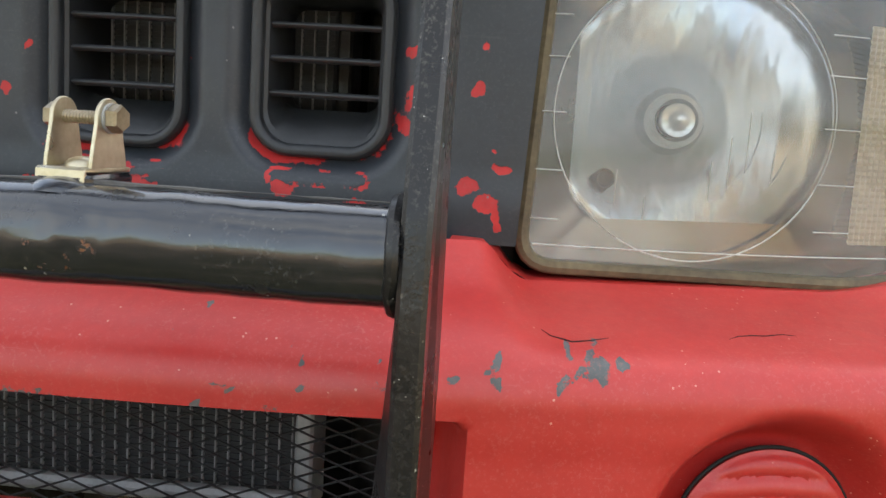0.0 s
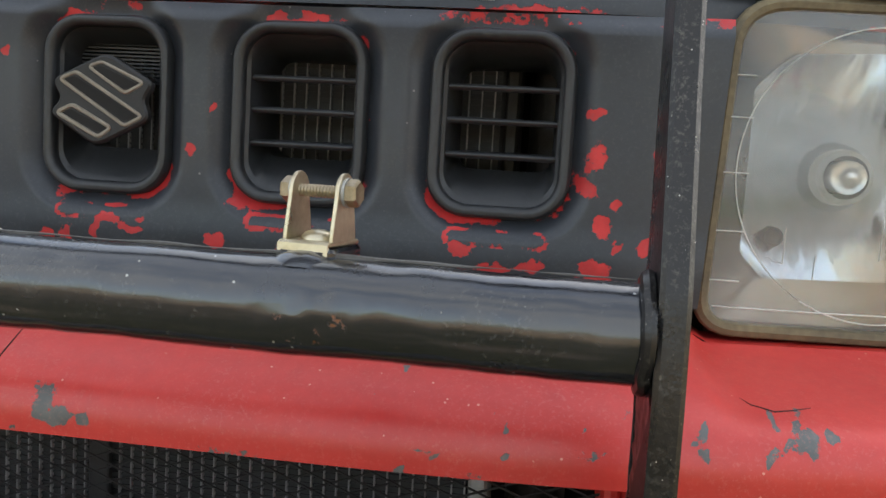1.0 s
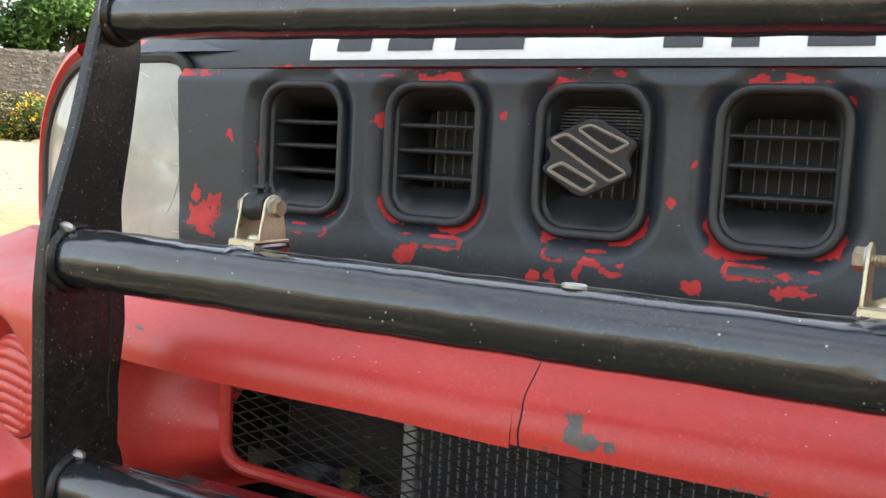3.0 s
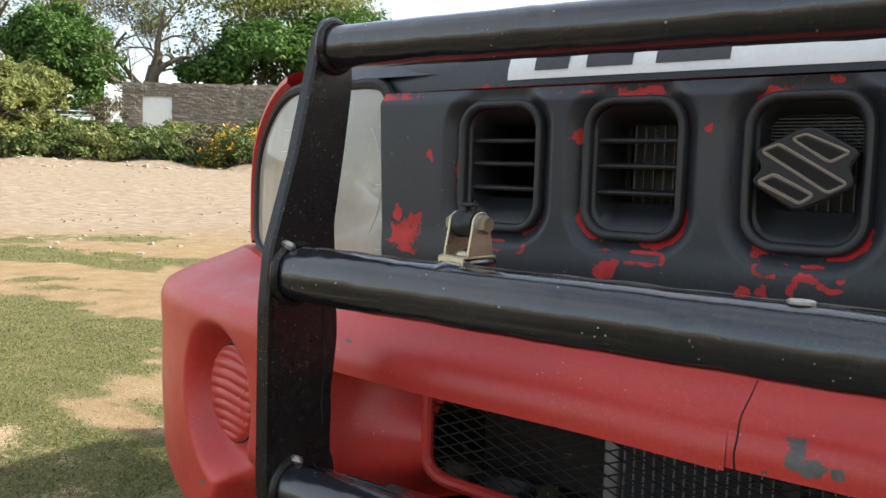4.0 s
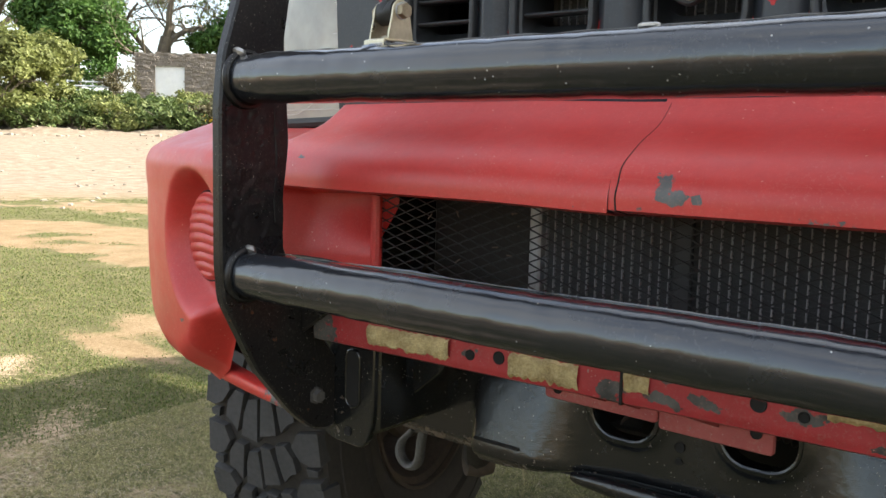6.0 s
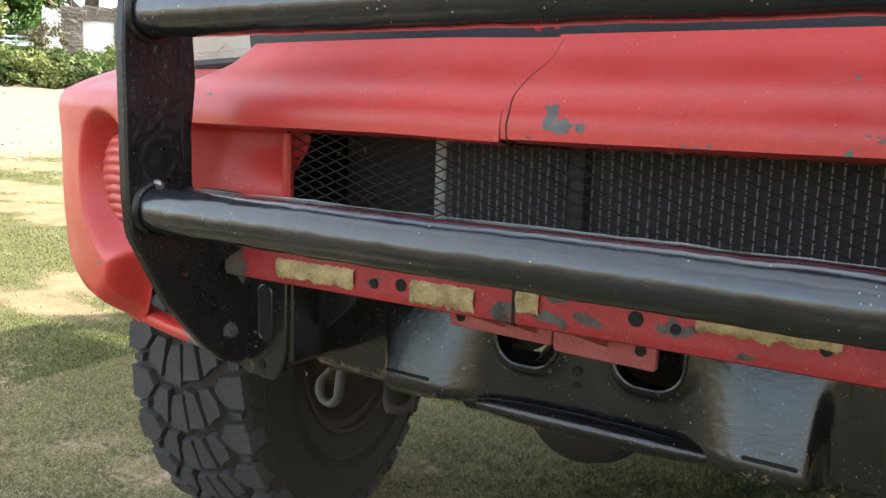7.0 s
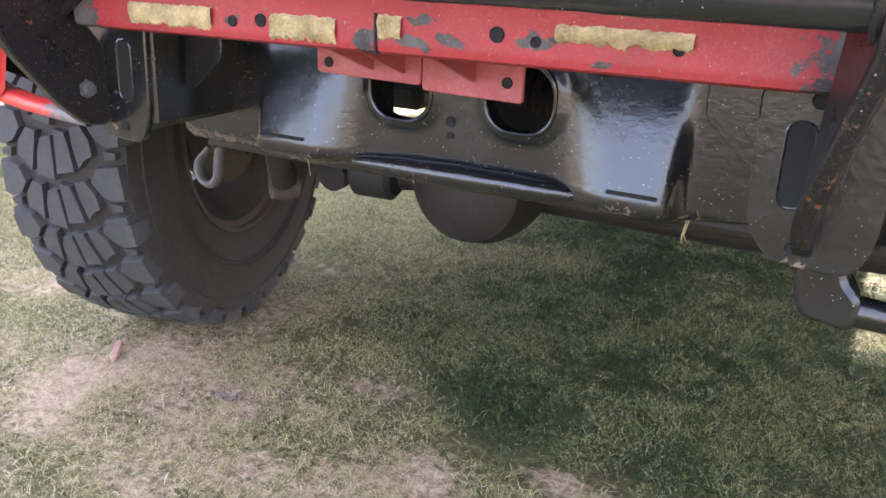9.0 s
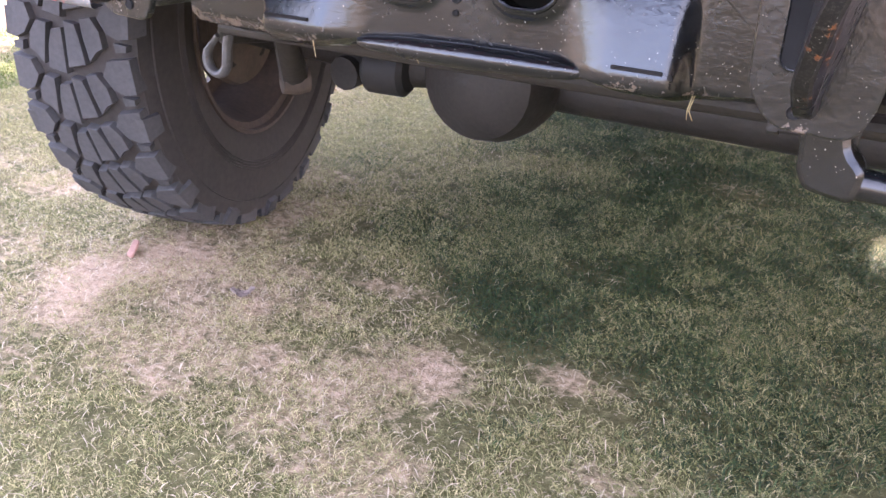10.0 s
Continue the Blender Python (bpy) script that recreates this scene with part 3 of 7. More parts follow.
part("bonnet", bon, M_PANEL, car, "matt black bonnet")


def sticker(x0, x1, s0, s1, lift, mat, name, parent):
    g = Geo()
    us, vs = lin(x0, x1, 9), lin(s0, s1, 7)

    def f(u, v):
        y, z, ny, nz = along(BON, v)
        return (u, y + 0.09 * (abs(u) / 0.62) ** 4 + ny * lift, z + nz * lift)
    g.grid(f, us, vs)
    g.grid(lambda u, v: tuple(np.array(f(u, v)) + np.array((0, 0.0006, -0.0002))), us, vs, flip=True)
    return part(name, g, mat, parent)


plate = sticker(-0.254, 0.252, 0.0055, 0.062, 0.0012, M_WHITE, "white_sticker", car)
tagged(plate, "white sticker with heavy black bars")
for a, b in ((-0.226, -0.193), (-0.176, -0.135), (-0.115, -0.057), (0.048, 0.075), (0.094, 0.112), (0.142, 0.182), (0.196, 0.238)):
    sticker(a, b, 0.0125, 0.056, 0.0018, M_INK, "sticker_bar", plate)

# ---- headlights ----
LAMP = [(0.387, 0.826), (0.397, 1.021), (0.600, 1.024), (0.690, 0.955), (0.694, 0.838), (0.62, 0.821)]
LAMP_OUT = round_poly(LAMP, [0.022, 0.03, 0.06, 0.06, 0.03, 0.03], 6)


def lamp_y(x, z):
    u = max(abs(x) - 0.388, 0.0)
    return 0.014 + 0.95 * u * u + 0.05 * max(z - 0.93, 0.0) + 0.35 * max(z - 0.93, 0.0) ** 2


def headlight(s, lens_mat, label, seal, seal_r):
    o = [(s * p[0], p[1]) for p in LAMP_OUT]
    body = Geo()
    n = len(o)
    rings = [(1.0, 0.004), (1.0, 0.03), (0.97, 0.10), (0.85, 0.16)]
    cx, cz = s * 0.53, 0.925
    pts = [(cx + (p[0] - cx) * k, lamp_y(p[0], p[1]) + d, cz + (p[1] - cz) * k) for k, d in rings for p in o]
    body.add(pts, [(i * n + k, i * n + (k + 1) % n, (i + 1) * n + (k + 1) % n, (i + 1) * n + k) for i in range(3) for k in range(n)] + [tuple(3 * n + k for k in range(n))])
    hl = part("headlight", body, M_BUCKET, car, label)
    face = Geo()
    # the flat surround between the round bowl and the outline, matched angle by angle
    oo = sorted(o, key=lambda p: math.atan2(p[1] - 0.922, p[0] - s * 0.491))
    ii = []
    for p in oo:
        a = math.atan2(p[1] - 0.922, p[0] - s * 0.491)
        ii.append((s * 0.491 + 0.0905 * math.cos(a), 0.922 + 0.0905 * math.sin(a)))
    pts = [(s * 0.491 + (p[0] - s * 0.491) * 0.985, max(lamp_y(p[0], p[1]) + 0.028, 0.045), 0.922 + (p[1] - 0.922) * 0.985) for p in oo] + [(p[0], 0.062, p[1]) for p in ii]
    face.add(pts, [(k, (k + 1) % n, n + (k + 1) % n, n + k) for k in range(n)])
    part("lamp_surround", face, M_BUCKET, hl)
    prof = [(0.0905, 0.0), (0.0905, 0.002)] + [(r, 0.075 * (1 - (r / 0.0905) ** 2)) for r in lin(0.088, 0.014, 12)] + [(0.012, 0.078)]
    part("reflector", Geo().lathe(prof, (s * 0.491, 0.060, 0.922), (0, 1, 0), 64), M_REFLECT, hl, "silver round reflector bowl")
    part("bulb_ring", Geo().lathe([(0.015, 0.0), (0.019, 0.004), (0.02, 0.02), (0.012, 0.026)], (s * 0.491, 0.105, 0.922), (0, 1, 0), 32), M_ALU, hl)
    part("bulb", Geo().lathe([(0.0005, 0.0), (0.006, 0.0015), (0.0105, 0.006), (0.012, 0.012), (0.012, 0.03)], (s * 0.491, 0.088, 0.922), (0, 1, 0), 32), M_BULB, hl, "bright metal bulb cap")
    part("adjuster_hole", Geo().lathe([(0.0, 0.003), (0.0045, 0.002), (0.0058, 0.0), (0.0068, 0.001), (0.0068, 0.02)], (s * 0.4435, 0.088, 0.879), (0, 1, 0), 20), M_DARK, hl)
    flute = Geo().grid(lambda x, v: (s * x, lamp_y(x, 0.9) + 0.016 + 0.0016 * math.cos(2 * math.pi * x / 0.0042) + 0.0010 * math.cos(2 * math.pi * v / 0.0042), v - 0.35 * max(0.0, x - 0.63) * smooth01(0.9, 0.98, v)), lin(0.604, 0.668, 62), lin(0.846, 0.988, 136))
    part("indicator", flute, M_AMBER, hl, "ribbed pale amber indicator")
    lens = Geo().sheet([(p[0], p[1]) for p in o], lambda a, b: (a, lamp_y(a, b), b), 10)
    ln = part("lens", lens, lens_mat, hl, "weathered clear lens")
    ln.visible_shadow = False
    rim = Geo().tube([(p[0], lamp_y(p[0], p[1]) + 0.001, p[1]) for p in o], seal_r, 8, closed=True)
    part("gasket", rim, seal, hl, "grimy lens seal")
    # moulded lines in the lens
    ring = Geo().tube([(s * 0.491 + 0.0885 * math.cos(a), lamp_y(s * 0.491 + 0.0885 * math.cos(a), 0.922 + 0.0885 * math.sin(a)) + 0.0005, 0.922 + 0.0885 * math.sin(a)) for a in lin(0, 2 * math.pi, 81)[:-1]], 0.0004, 5, closed=True)
    for z in (0.855, 0.885, 0.92, 0.953, 0.978):
        for x0, x1 in ((0.392, 0.410), (0.572, 0.597)):
            ring.tube([(s * x0, lamp_y(x0, z), z), (s * x1, lamp_y(x1, z), z)], 0.00035, 4)
    ring.tube([(s * u, lamp_y(u, 0.839), 0.839) for u in lin(0.395, 0.66, 14)], 0.0004, 4)
    for x0, z0, z1 in ((0.450, 0.845, 0.886), (0.470, 0.842, 0.868), (0.516, 0.846, 0.895), (0.5285, 0.850, 0.912), (0.540, 0.862, 0.93), (0.553, 0.87, 0.905)):
        rr = math.hypot(x0 - 0.491, 0.5 * (z0 + z1) - 0.922)
        yy = 0.060 + 0.075 * (1 - (rr / 0.0905) ** 2) - 0.004
        part("facet_edge", Geo().tube([(s * x0, yy, z0), (s * (x0 + 0.001), yy, z1)], 0.0004, 4), M_LINE, hl)
    part("moulded_line", ring, M_LINE, hl)
    return hl


headlight(1, M_LENS, "large hazed headlight with a round silver bowl", M_GASKET, 0.0048)
headlight(-1, M_LENS_OLD, "large milky weathered headlight", M_CLEAR, 0.0065)

# ---- bumper ----
PLAN = [(0.0, -0.116), (0.20, -0.115), (0.30, -0.110), (0.36, -0.103), (0.42, -0.092), (0.50, -0.077), (0.58, -0.060), (0.65, -0.042), (0.71, -0.022), (0.762, 0.004), (0.800, 0.036), (0.822, 0.08), (0.832, 0.14), (0.835, 0.25)]
TOPS = [(0.750, 0.001), (0.762, -0.003), (0.772, 0.0), (0.784, 0.0), (0.794, 0.007), (0.801, 0.016), (0.807, 0.028), (0.813, 0.043), (0.820, 0.062), (0.828, 0.082), (0.834, 0.096)]


def plan_at(s):
    """Plan point and its outward normal at arc length s from the middle."""
    if s < 0:
        x, y = plan_at(-s)
        return -x, y
    pts = PLAN
    for a, b in zip(pts, pts[1:]):
        d = math.hypot(b[0] - a[0], b[1] - a[1])
        if s <= d or b is pts[-1]:
            t = s / d
            return a[0] + (b[0] - a[0]) * t, a[1] + (b[1] - a[1]) * t
        s -= d


def plan_smooth(s):
    acc = [plan_at(s + k * 0.012) for k in range(-3, 4)]
    x, y = sum(p[0] for p in acc) / 7, sum(p[1] for p in acc) / 7
    a, b = plan_at(s - 0.03), plan_at(s + 0.03)
    dx, dy = b[0] - a[0], b[1] - a[1]
    d = math.hypot(dx, dy)
    return x, y, dy / d, -dx / d


FOG_Z = 0.690
FOG_AT = {1: 0.538, -1: 0.566}
MOUTH = {1: 0.345, -1: 0.300}


def z_low(x):
    return interp([(0.0, 0.64), (0.30, 0.632), (0.36, 0.618), (0.45, 0.606), (0.52, 0.598), (0.555, 0.572), (0.585, 0.520), (0.62, 0.498), (0.67, 0.502), (0.72, 0.518), (0.77, 0.548), (0.81, 0.585), (0.84, 0.62)], x)


def bumper_pt(sgn, s, z):
    x, y, nx, ny = plan_smooth(s)
    back = sum(interp(TOPS, z + d * 0.0035) for d in range(-4, 5)) / 9
    lift = 0.014 * smooth01(0.60, 0.72, x) * smooth01(0.79, 0.834, z)
    if z > 0.79:
        lift -= (z - 0.79) * 0.364 * smooth01(0.384, 0.412, x)
        lift += 0.008 * smooth01(0.815, 0.834, z) * smooth01(0.400, 0.376, x)
    if x > 0.375:
        back += 0.012 * smooth01(0.375, 0.40, x) * smooth01(0.795, 0.83, z)
    # the opening's side, set back under the lip
    back += (0.084 * min(max((0.364 - x) / (0.364 - MOUTH[sgn]), 0.0), 1.0) ** 0.4 * (0.85 + 0.4 * smooth01(0.69, 0.75, z)) if x < 0.364 else 0.0) * smooth01(0.760, 0.752, z)
    # the foot tucks under
    zl = z_low(x)
    back += 0.05 * smooth01(zl + 0.06, zl, z) ** 2 + 0.10 * max(0.66 - z, 0) ** 1.3
    # fog lamp recess, drawn out downwards
    dz = z - FOG_Z
    r = math.hypot((x - FOG_AT[sgn]) / 1.0, dz / (1.0 if dz > 0 else 1.22))
    back += 0.034 * smooth01(0.082, 0.055, r)
    # a rubbed waist line
    if sgn < 0 and s < 0.3:
        lift -= 0.0022 * smooth01(0.12, 0.0, s)
        back -= 0.0012 * smooth01(0.06, 0.0, s)
    return (sgn * (x - nx * back), y - ny * back, z + lift)


GREY_SPOTS = [
    (0.359, 0.783, 0.006, 0.004), (0.372, 0.784, 0.002, 0.005), (0.383, 0.789, 0.002, 0.006), (0.380, 0.780, 0.003, 0.005), (0.377, 0.786, 0.002, 0.004),
    (0.412, 0.781, 0.0035, 0.008), (0.415, 0.795, 0.003, 0.004), (0.422, 0.786, 0.0025, 0.006), (0.428, 0.796, 0.004, 0.006), (0.432, 0.786, 0.006, 0.009), (0.443, 0.791, 0.003, 0.005),
    (0.284, 0.787, 0.004, 0.003), (0.247, 0.773, 0.005, 0.003), (0.282, 0.771, 0.004, 0.002), (0.321, 0.789, 0.002, 0.004), (0.225, 0.809, 0.002, 0.003),
    (0.040, 0.776, 0.008, 0.013), (0.049, 0.771, 0.017, 0.007), (0.063, 0.7705, 0.008, 0.006), (-0.137, 0.772, 0.004, 0.003), (0.232, 0.762, 0.004, 0.002), (0.36, 0.80, 0.002, 0.003),
    (-0.33, 0.79, 0.01, 0.003), (0.155, 0.79, 0.0015, 0.0015), (0.10, 0.78, 0.002, 0.001), (-0.60, 0.585, 0.012, 0.002), (-0.735, 0.795, 0.005, 0.002),
]


def bumper_wear(p):
    f = blobs(p, GREY_SPOTS)
    if 0.7535 < p[2] < 0.765 and abs(p[0]) < 0.28:
        f = max(f, 0.30 + 0.35 * noise.noise(Vector(p) * 35))
    if 0.77 < p[2] < 0.80 and 0.2 < p[0] < 0.345:
        f = max(f, 0.22 + 0.42 * noise.noise(Vector((p[0] * 45, 0, p[2] * 110))))
    return f


bump_geo = Geo()
lip_z = [0.7525, 0.755, 0.758, 0.761, 0.764, 0.767, 0.770, 0.773, 0.776, 0.779, 0.782, 0.785, 0.788, 0.791, 0.794, 0.7975, 0.801, 0.804, 0.807, 0.810, 0.8135, 0.817, 0.820, 0.824, 0.828, 0.831, 0.834]
for sgn in (-1, 1):
    # the lip across the middle, dropping a little to one side of the seam
    bump_geo.grid(lambda s, z, q=sgn: bumper_pt(q, s, z), lin(0.0, MOUTH[sgn] + 0.001, 90), lip_z, bumper_wear)
    ss = lin(MOUTH[sgn] + 0.001, 1.05, 190)

    def lobe(s, v, q=sgn):
        x = plan_smooth(s)[0]
        if v <= 1.0:
            z = z_low(x) + (0.7525 - z_low(x)) * v
        else:
            z = lip_z[int(round(v - 1.0))]
        return bumper_pt(q, s, z)
    bump_geo.grid(lobe, ss, lin(0, 1, 56) + [1.0 + i for i in range(1, len(lip_z))], bumper_wear)
    # the shelf runs back under the lamp
    bump_geo.grid(lambda s, v, q=sgn: tuple(np.array(bumper_pt(q, s, 0.834)) + np.array((0, 0.035 * v, 0.001 * v))), lin(0.36, 0.98, 60), lin(0, 1, 3))
    # turned-under edge of the lip
    bump_geo.grid(lambda s, v, q=sgn: tuple(np.array(bumper_pt(q, s, 0.7525)) + np.array((0, 0.035 * v, -0.004 * v + 0.004 * v * v))), lin(0.0, MOUTH[sgn], 60), lin(0, 1, 4))
bumper = part("bumper", bump_geo, M_RED, car, "faded red bumper, scraped and chipped to grey", 50)

# the step at the lip's seam and the cracks in the shelf
seam = Geo().tube([(0.0055 + 0.0004 * math.sin(z * 300), bumper_pt(1, 0.0055, z)[1] + 0.0002, bumper_pt(1, 0.0055, z)[2]) for z in lip_z[:-1]], [0.0009 - 0.0006 * i / 25 for i in range(26)], 6)
part("bumper_seam", seam, M_DARK, bumper)


def crack(pts, r):
    g = Geo()
    P = []
    for x, z in pts:
        s = x * 1.03
        for _ in range(8):
            q = bumper_pt(1, s, z)
            s += (x - q[0])
        q = bumper_pt(1, s, z)
        P.append((q[0], q[1] + 0.0002, q[2]))
    g.tube(P, [r * (0.4 + 0.6 * math.sin(math.pi * i / (len(P) - 1))) for i in range(len(P))], 6)
    return part("crack", g, M_DARK, bumper)


crack([(0.402, 0.8075), (0.407, 0.805), (0.414, 0.8035), (0.418, 0.8025), (0.428, 0.8035), (0.438, 0.805)], 0.0006)
crack([(0.505, 0.8065), (0.511, 0.808), (0.519, 0.8085), (0.527, 0.8085), (0.537, 0.8095), (0.545, 0.809)], 0.0005)


def fog_cover(s):
    fs_ = 0.5
    for _ in range(12):
        fs_ += FOG_AT[s] - plan_smooth(fs_)[0]
    x, y, nx, ny = plan_smooth(fs_)
    back = Vector((-nx * s, -ny, 0))
    c = Vector((s * x, y, FOG_Z)) + back * 0.023
    side = Vector((0, 0, 1)).cross(-back)
    R = 0.052
    g = Geo()
    k = 72
    rs = lin(0.0, 1.0, 44)

    def f(a, r):
        u, v = R * r * math.cos(a), R * r * math.sin(a)
        rib = 0.0032 * abs(math.sin(math.pi * (v - 0.004 * math.cos(u * 40)) / 0.0114)) ** 0.6 * smooth01(1.0, 0.9, r)
        dome = 0.006 * (1 - r * r) + rib
        return tuple(c - back * dome + side * u + Vector((0, 0, v)))
    g.grid(f, lin(0, 2 * math.pi, k + 1), rs)
    ob = part("fog_lamp_cover", g, M_RED, bumper, "ribbed red round fog lamp cover")
    ring = [c + side * (R + 0.001) * math.cos(a) + Vector((0, 0, (R + 0.001) * math.sin(a))) + back * 0.002 for a in lin(0, 2 * math.pi, 49)[:-1]]
    part("fog_lamp_gap", Geo().tube(ring, 0.0011, 6, closed=True), M_DARK, bumper)
    return ob


fog_cover(1)
fog_cover(-1)

# ---- lower opening: expanded mesh ----
mesh = Geo()
X0, X1, Z0, Z1, DX, DZ = -0.298, 0.343, 0.655, 0.756, 0.0128, 0.0049


def wire(a, b):
    mesh.tube([a, b], 0.00075, 5, caps=False)


for fam in (1, -1):
    k = -40
    while k < 90:
        # strands with slope +-DZ/DX, clipped to the frame
        za = Z0
        xa = X0 + k * DX * 2 * 0.5 * 2
        sl = fam * DZ / DX
        lo, hi = X0, X1
        xs = sorted(((Z0 - Z0) / sl + xa, (Z1 - Z0) / sl + xa))
        lo, hi = max(lo, xs[0]), min(hi, xs[1])
        if hi - lo > 0.004:
            wire((lo, -0.032 + fam * 0.0005, Z0 + sl * (lo - xa)), (hi, -0.032 + fam * 0.0005, Z0 + sl * (hi - xa)))
        k += 1
# red moulding round the ends and foot of the opening
for sgn in (-1, 1):
    xm = MOUTH[sgn] - 0.004
    P = [(sgn * xm, -0.034, 0.752), (sgn * xm, -0.034, 0.70)] + [(sgn * (xm - 0.028 * (1 - math.cos(a))), -0.034, 0.682 - 0.020 * math.sin(a)) for a in lin(0, math.pi / 2, 7)] + [(sgn * 0.15, -0.036, 0.660), (0.0, -0.036, 0.660)]
    part("mouth_moulding", Geo().tube(P, 0.006, 10), M_RED, bumper)
tagged(part("expanded_mesh", mesh, M_MESH, car, "dark expanded metal mesh"), kind="stuff")
debris = Geo()
for i in range(7):
    c = Vector((random.uniform(-0.28, -0.1), -0.0345, random.uniform(0.69, 0.75)))
    debris.tube([c, c + Vector((random.uniform(-0.003, 0.003), -0.001, random.uniform(-0.003, 0.003))), c + Vector((random.uniform(-0.005, 0.005), 0, random.uniform(-0.004, 0.004)))], 0.0006, 4)
tagged(part("dry_debris", debris, M_MUD, car, "dead insects and straw caught in the mesh"), kind="stuff")
# Plain dark panel, added to fill the space behind the mesh.
part("dark_fill_panel", Geo().box(-0.30, -0.15, 0.06, 0.075, 0.64, 0.78, 0.003), M_GREASE, car)
part("cooler_bar", Geo().tube([(-0.09, -0.016, 0.668), (0.26, -0.016, 0.672)], 0.006, 10), M_ALU, car, "dull silver cooler pipe")

# ---- red crossbar under the opening ----


def strip_chips_and_dark_ends(p):
    spots = [(0.005, 0.632, 0.013, 0.008), (0.045, 0.633, 0.014, 0.005), (0.080, 0.637, 0.013, 0.005), (0.066, 0.640, 0.006, 0.004), (0.138, 0.642, 0.013, 0.005), (0.052, 0.650, 0.011, 0.003), (-0.12, 0.637, 0.008, 0.003), (0.185, 0.630, 0.012, 0.002)]
    # Black overspray at the right end; the left end just darkens towards the post.
    end = 0.85 * smooth01(0.275, 0.335, p[0]) + 0.95 * smooth01(-0.245, -0.30, p[0])
    return max(blobs(p, spots) * 1.2, end)


strip = Geo()


def strip_pt(x, v):
    drop = 0.004 * x / 0.3
    prof = [(-0.075, 0.668), (-0.105, 0.666), (-0.111, 0.661), (-0.111, 0.652), (-0.111, 0.645), (-0.111, 0.638), (-0.111, 0.630), (-0.110, 0.625), (-0.104, 0.6225), (-0.07, 0.622)]
    i = min(int(v * 9), 8)
    t = v * 9 - i
    y = prof[i][0] * (1 - t) + prof[i + 1][0] * t
    z = prof[i][1] * (1 - t) + prof[i + 1][1] * t
    return (x, y + 0.02 * smooth01(0.30, 0.36, abs(x)), z + drop)


strip.grid(strip_pt, lin(-0.302, 0.36, 166), lin(0, 1, 28), strip_chips_and_dark_ends)
lower = part("lower_crossbar", strip, M_STRIP, car, "chipped red steel crossbar with old tape")
part("crossbar_gap", Geo().box(0.0135, 0.0155, -0.1122, -0.106, 0.6235, 0.652), M_DARK, lower)


# A near-black disc painted on for the dark depth of a hole.
def hole_disc(x, z, y, r):
    g = Geo().lathe([(0.0, 0.0008), (r * 0.8, 0.0008), (r, 0.0), (r * 1.08, 0.0012)], (x, y - 0.0012, z), (0, 1, 0), 18)
    return g


for x, z, r in ((-0.119, 0.6365, 0.0042), (-0.091, 0.639, 0.005), (0.110, 0.6445, 0.0052), (0.138, 0.642, 0.0035), (0.231, 0.645, 0.0035)):
    part("bolt_hole", hole_disc(x, z, -0.111, r), M_DARK, lower)


def tape(x0, x1, z0, z1):
    g = Geo()
    n = 90
    us = lin(x0, x1, n)

    def f(u, v):
        e = 0.0035 * noise.noise(Vector((u * 90, 4.0, v * 2))) + 0.0022 * noise.noise(Vector((u * 260, 4.0, 2.0)))
        e2 = 0.0025 * noise.noise(Vector((u * 80, 9.0, v))) + 0.002 * noise.noise(Vector((u * 240, 8.0, 2.0)))
        z = (z0 + e) * (1 - v) + (z1 + e2 * 0.6) * v
        y = -0.1115 - 0.0022 * (0.4 + 0.6 * math.sin(math.pi * min(max(v, 0), 1))) - 0.0018 * noise.noise(Vector((u * 120, z * 120, 0)))
        return (u, y if 0.02 < v < 0.98 else -0.1108, z + 0.004 * u / 0.3)
    g.grid(f, us, lin(0, 1, 9))
    return part("tape_remnant", g, M_TAPE, lower, "torn yellowed tape")


tape(-0.231, -0.140, 0.630, 0.6475)
tape(-0.081, -0.020, 0.6275, 0.6465)
tape(0.017, 0.036, 0.634, 0.651)
tape(0.152, 0.240, 0.641, 0.6525)

# plate holder brackets hanging behind the crossbar
for x0, x1, z0 in ((-0.094, 0.009, 0.5915), (0.010, 0.099, 0.587)):
    g = Geo().prism(round_poly([(x0, 0.625), (x0, z0), (x1, z0 - 0.001), (x1, 0.625)], 0.004, 3), "y", -0.036, -0.031, 0.001)
    br = part("red_bracket", g, M_BRACKET, car, "dull red sheet bracket")
    for k in range(2 if x0 < 0 else 1):
        xx = x0 + 0.055 + k * 0.03 if x0 < 0 else x0 + 0.045
        part("web", Geo().prism([(-0.10, 0.622), (-0.034, 0.622), (-0.034, 0.598)], "x", xx, xx + 0.003), M_BRACKET, br)
    part("bracket_hole", hole_disc(-0.081 if x0 < 0 else 0.086, 0.601, -0.0365, 0.0042), M_DARK, br)

# ---- bull bar ----


def bar_wear(p):
    d = math.hypot((p[0] - 0.208) / 0.028, (p[2] - 0.846) / 0.013)
    f = max(0.0, 0.80 - 0.42 * d) if p[1] < -0.18 else 0.0
    return f * (0.55 + 0.6 * noise.noise(Vector((p[0] * 90, p[1] * 60, p[2] * 90))))


def bar_lumps(p, amt):
    d = math.hypot((p[0] - 0.212) / 0.03, (p[2] - 0.85) / 0.015)
    return amt * max(0.0, 1.2 - d) * noise.noise(Vector((p[0] * 260, p[1] * 260, p[2] * 260)))


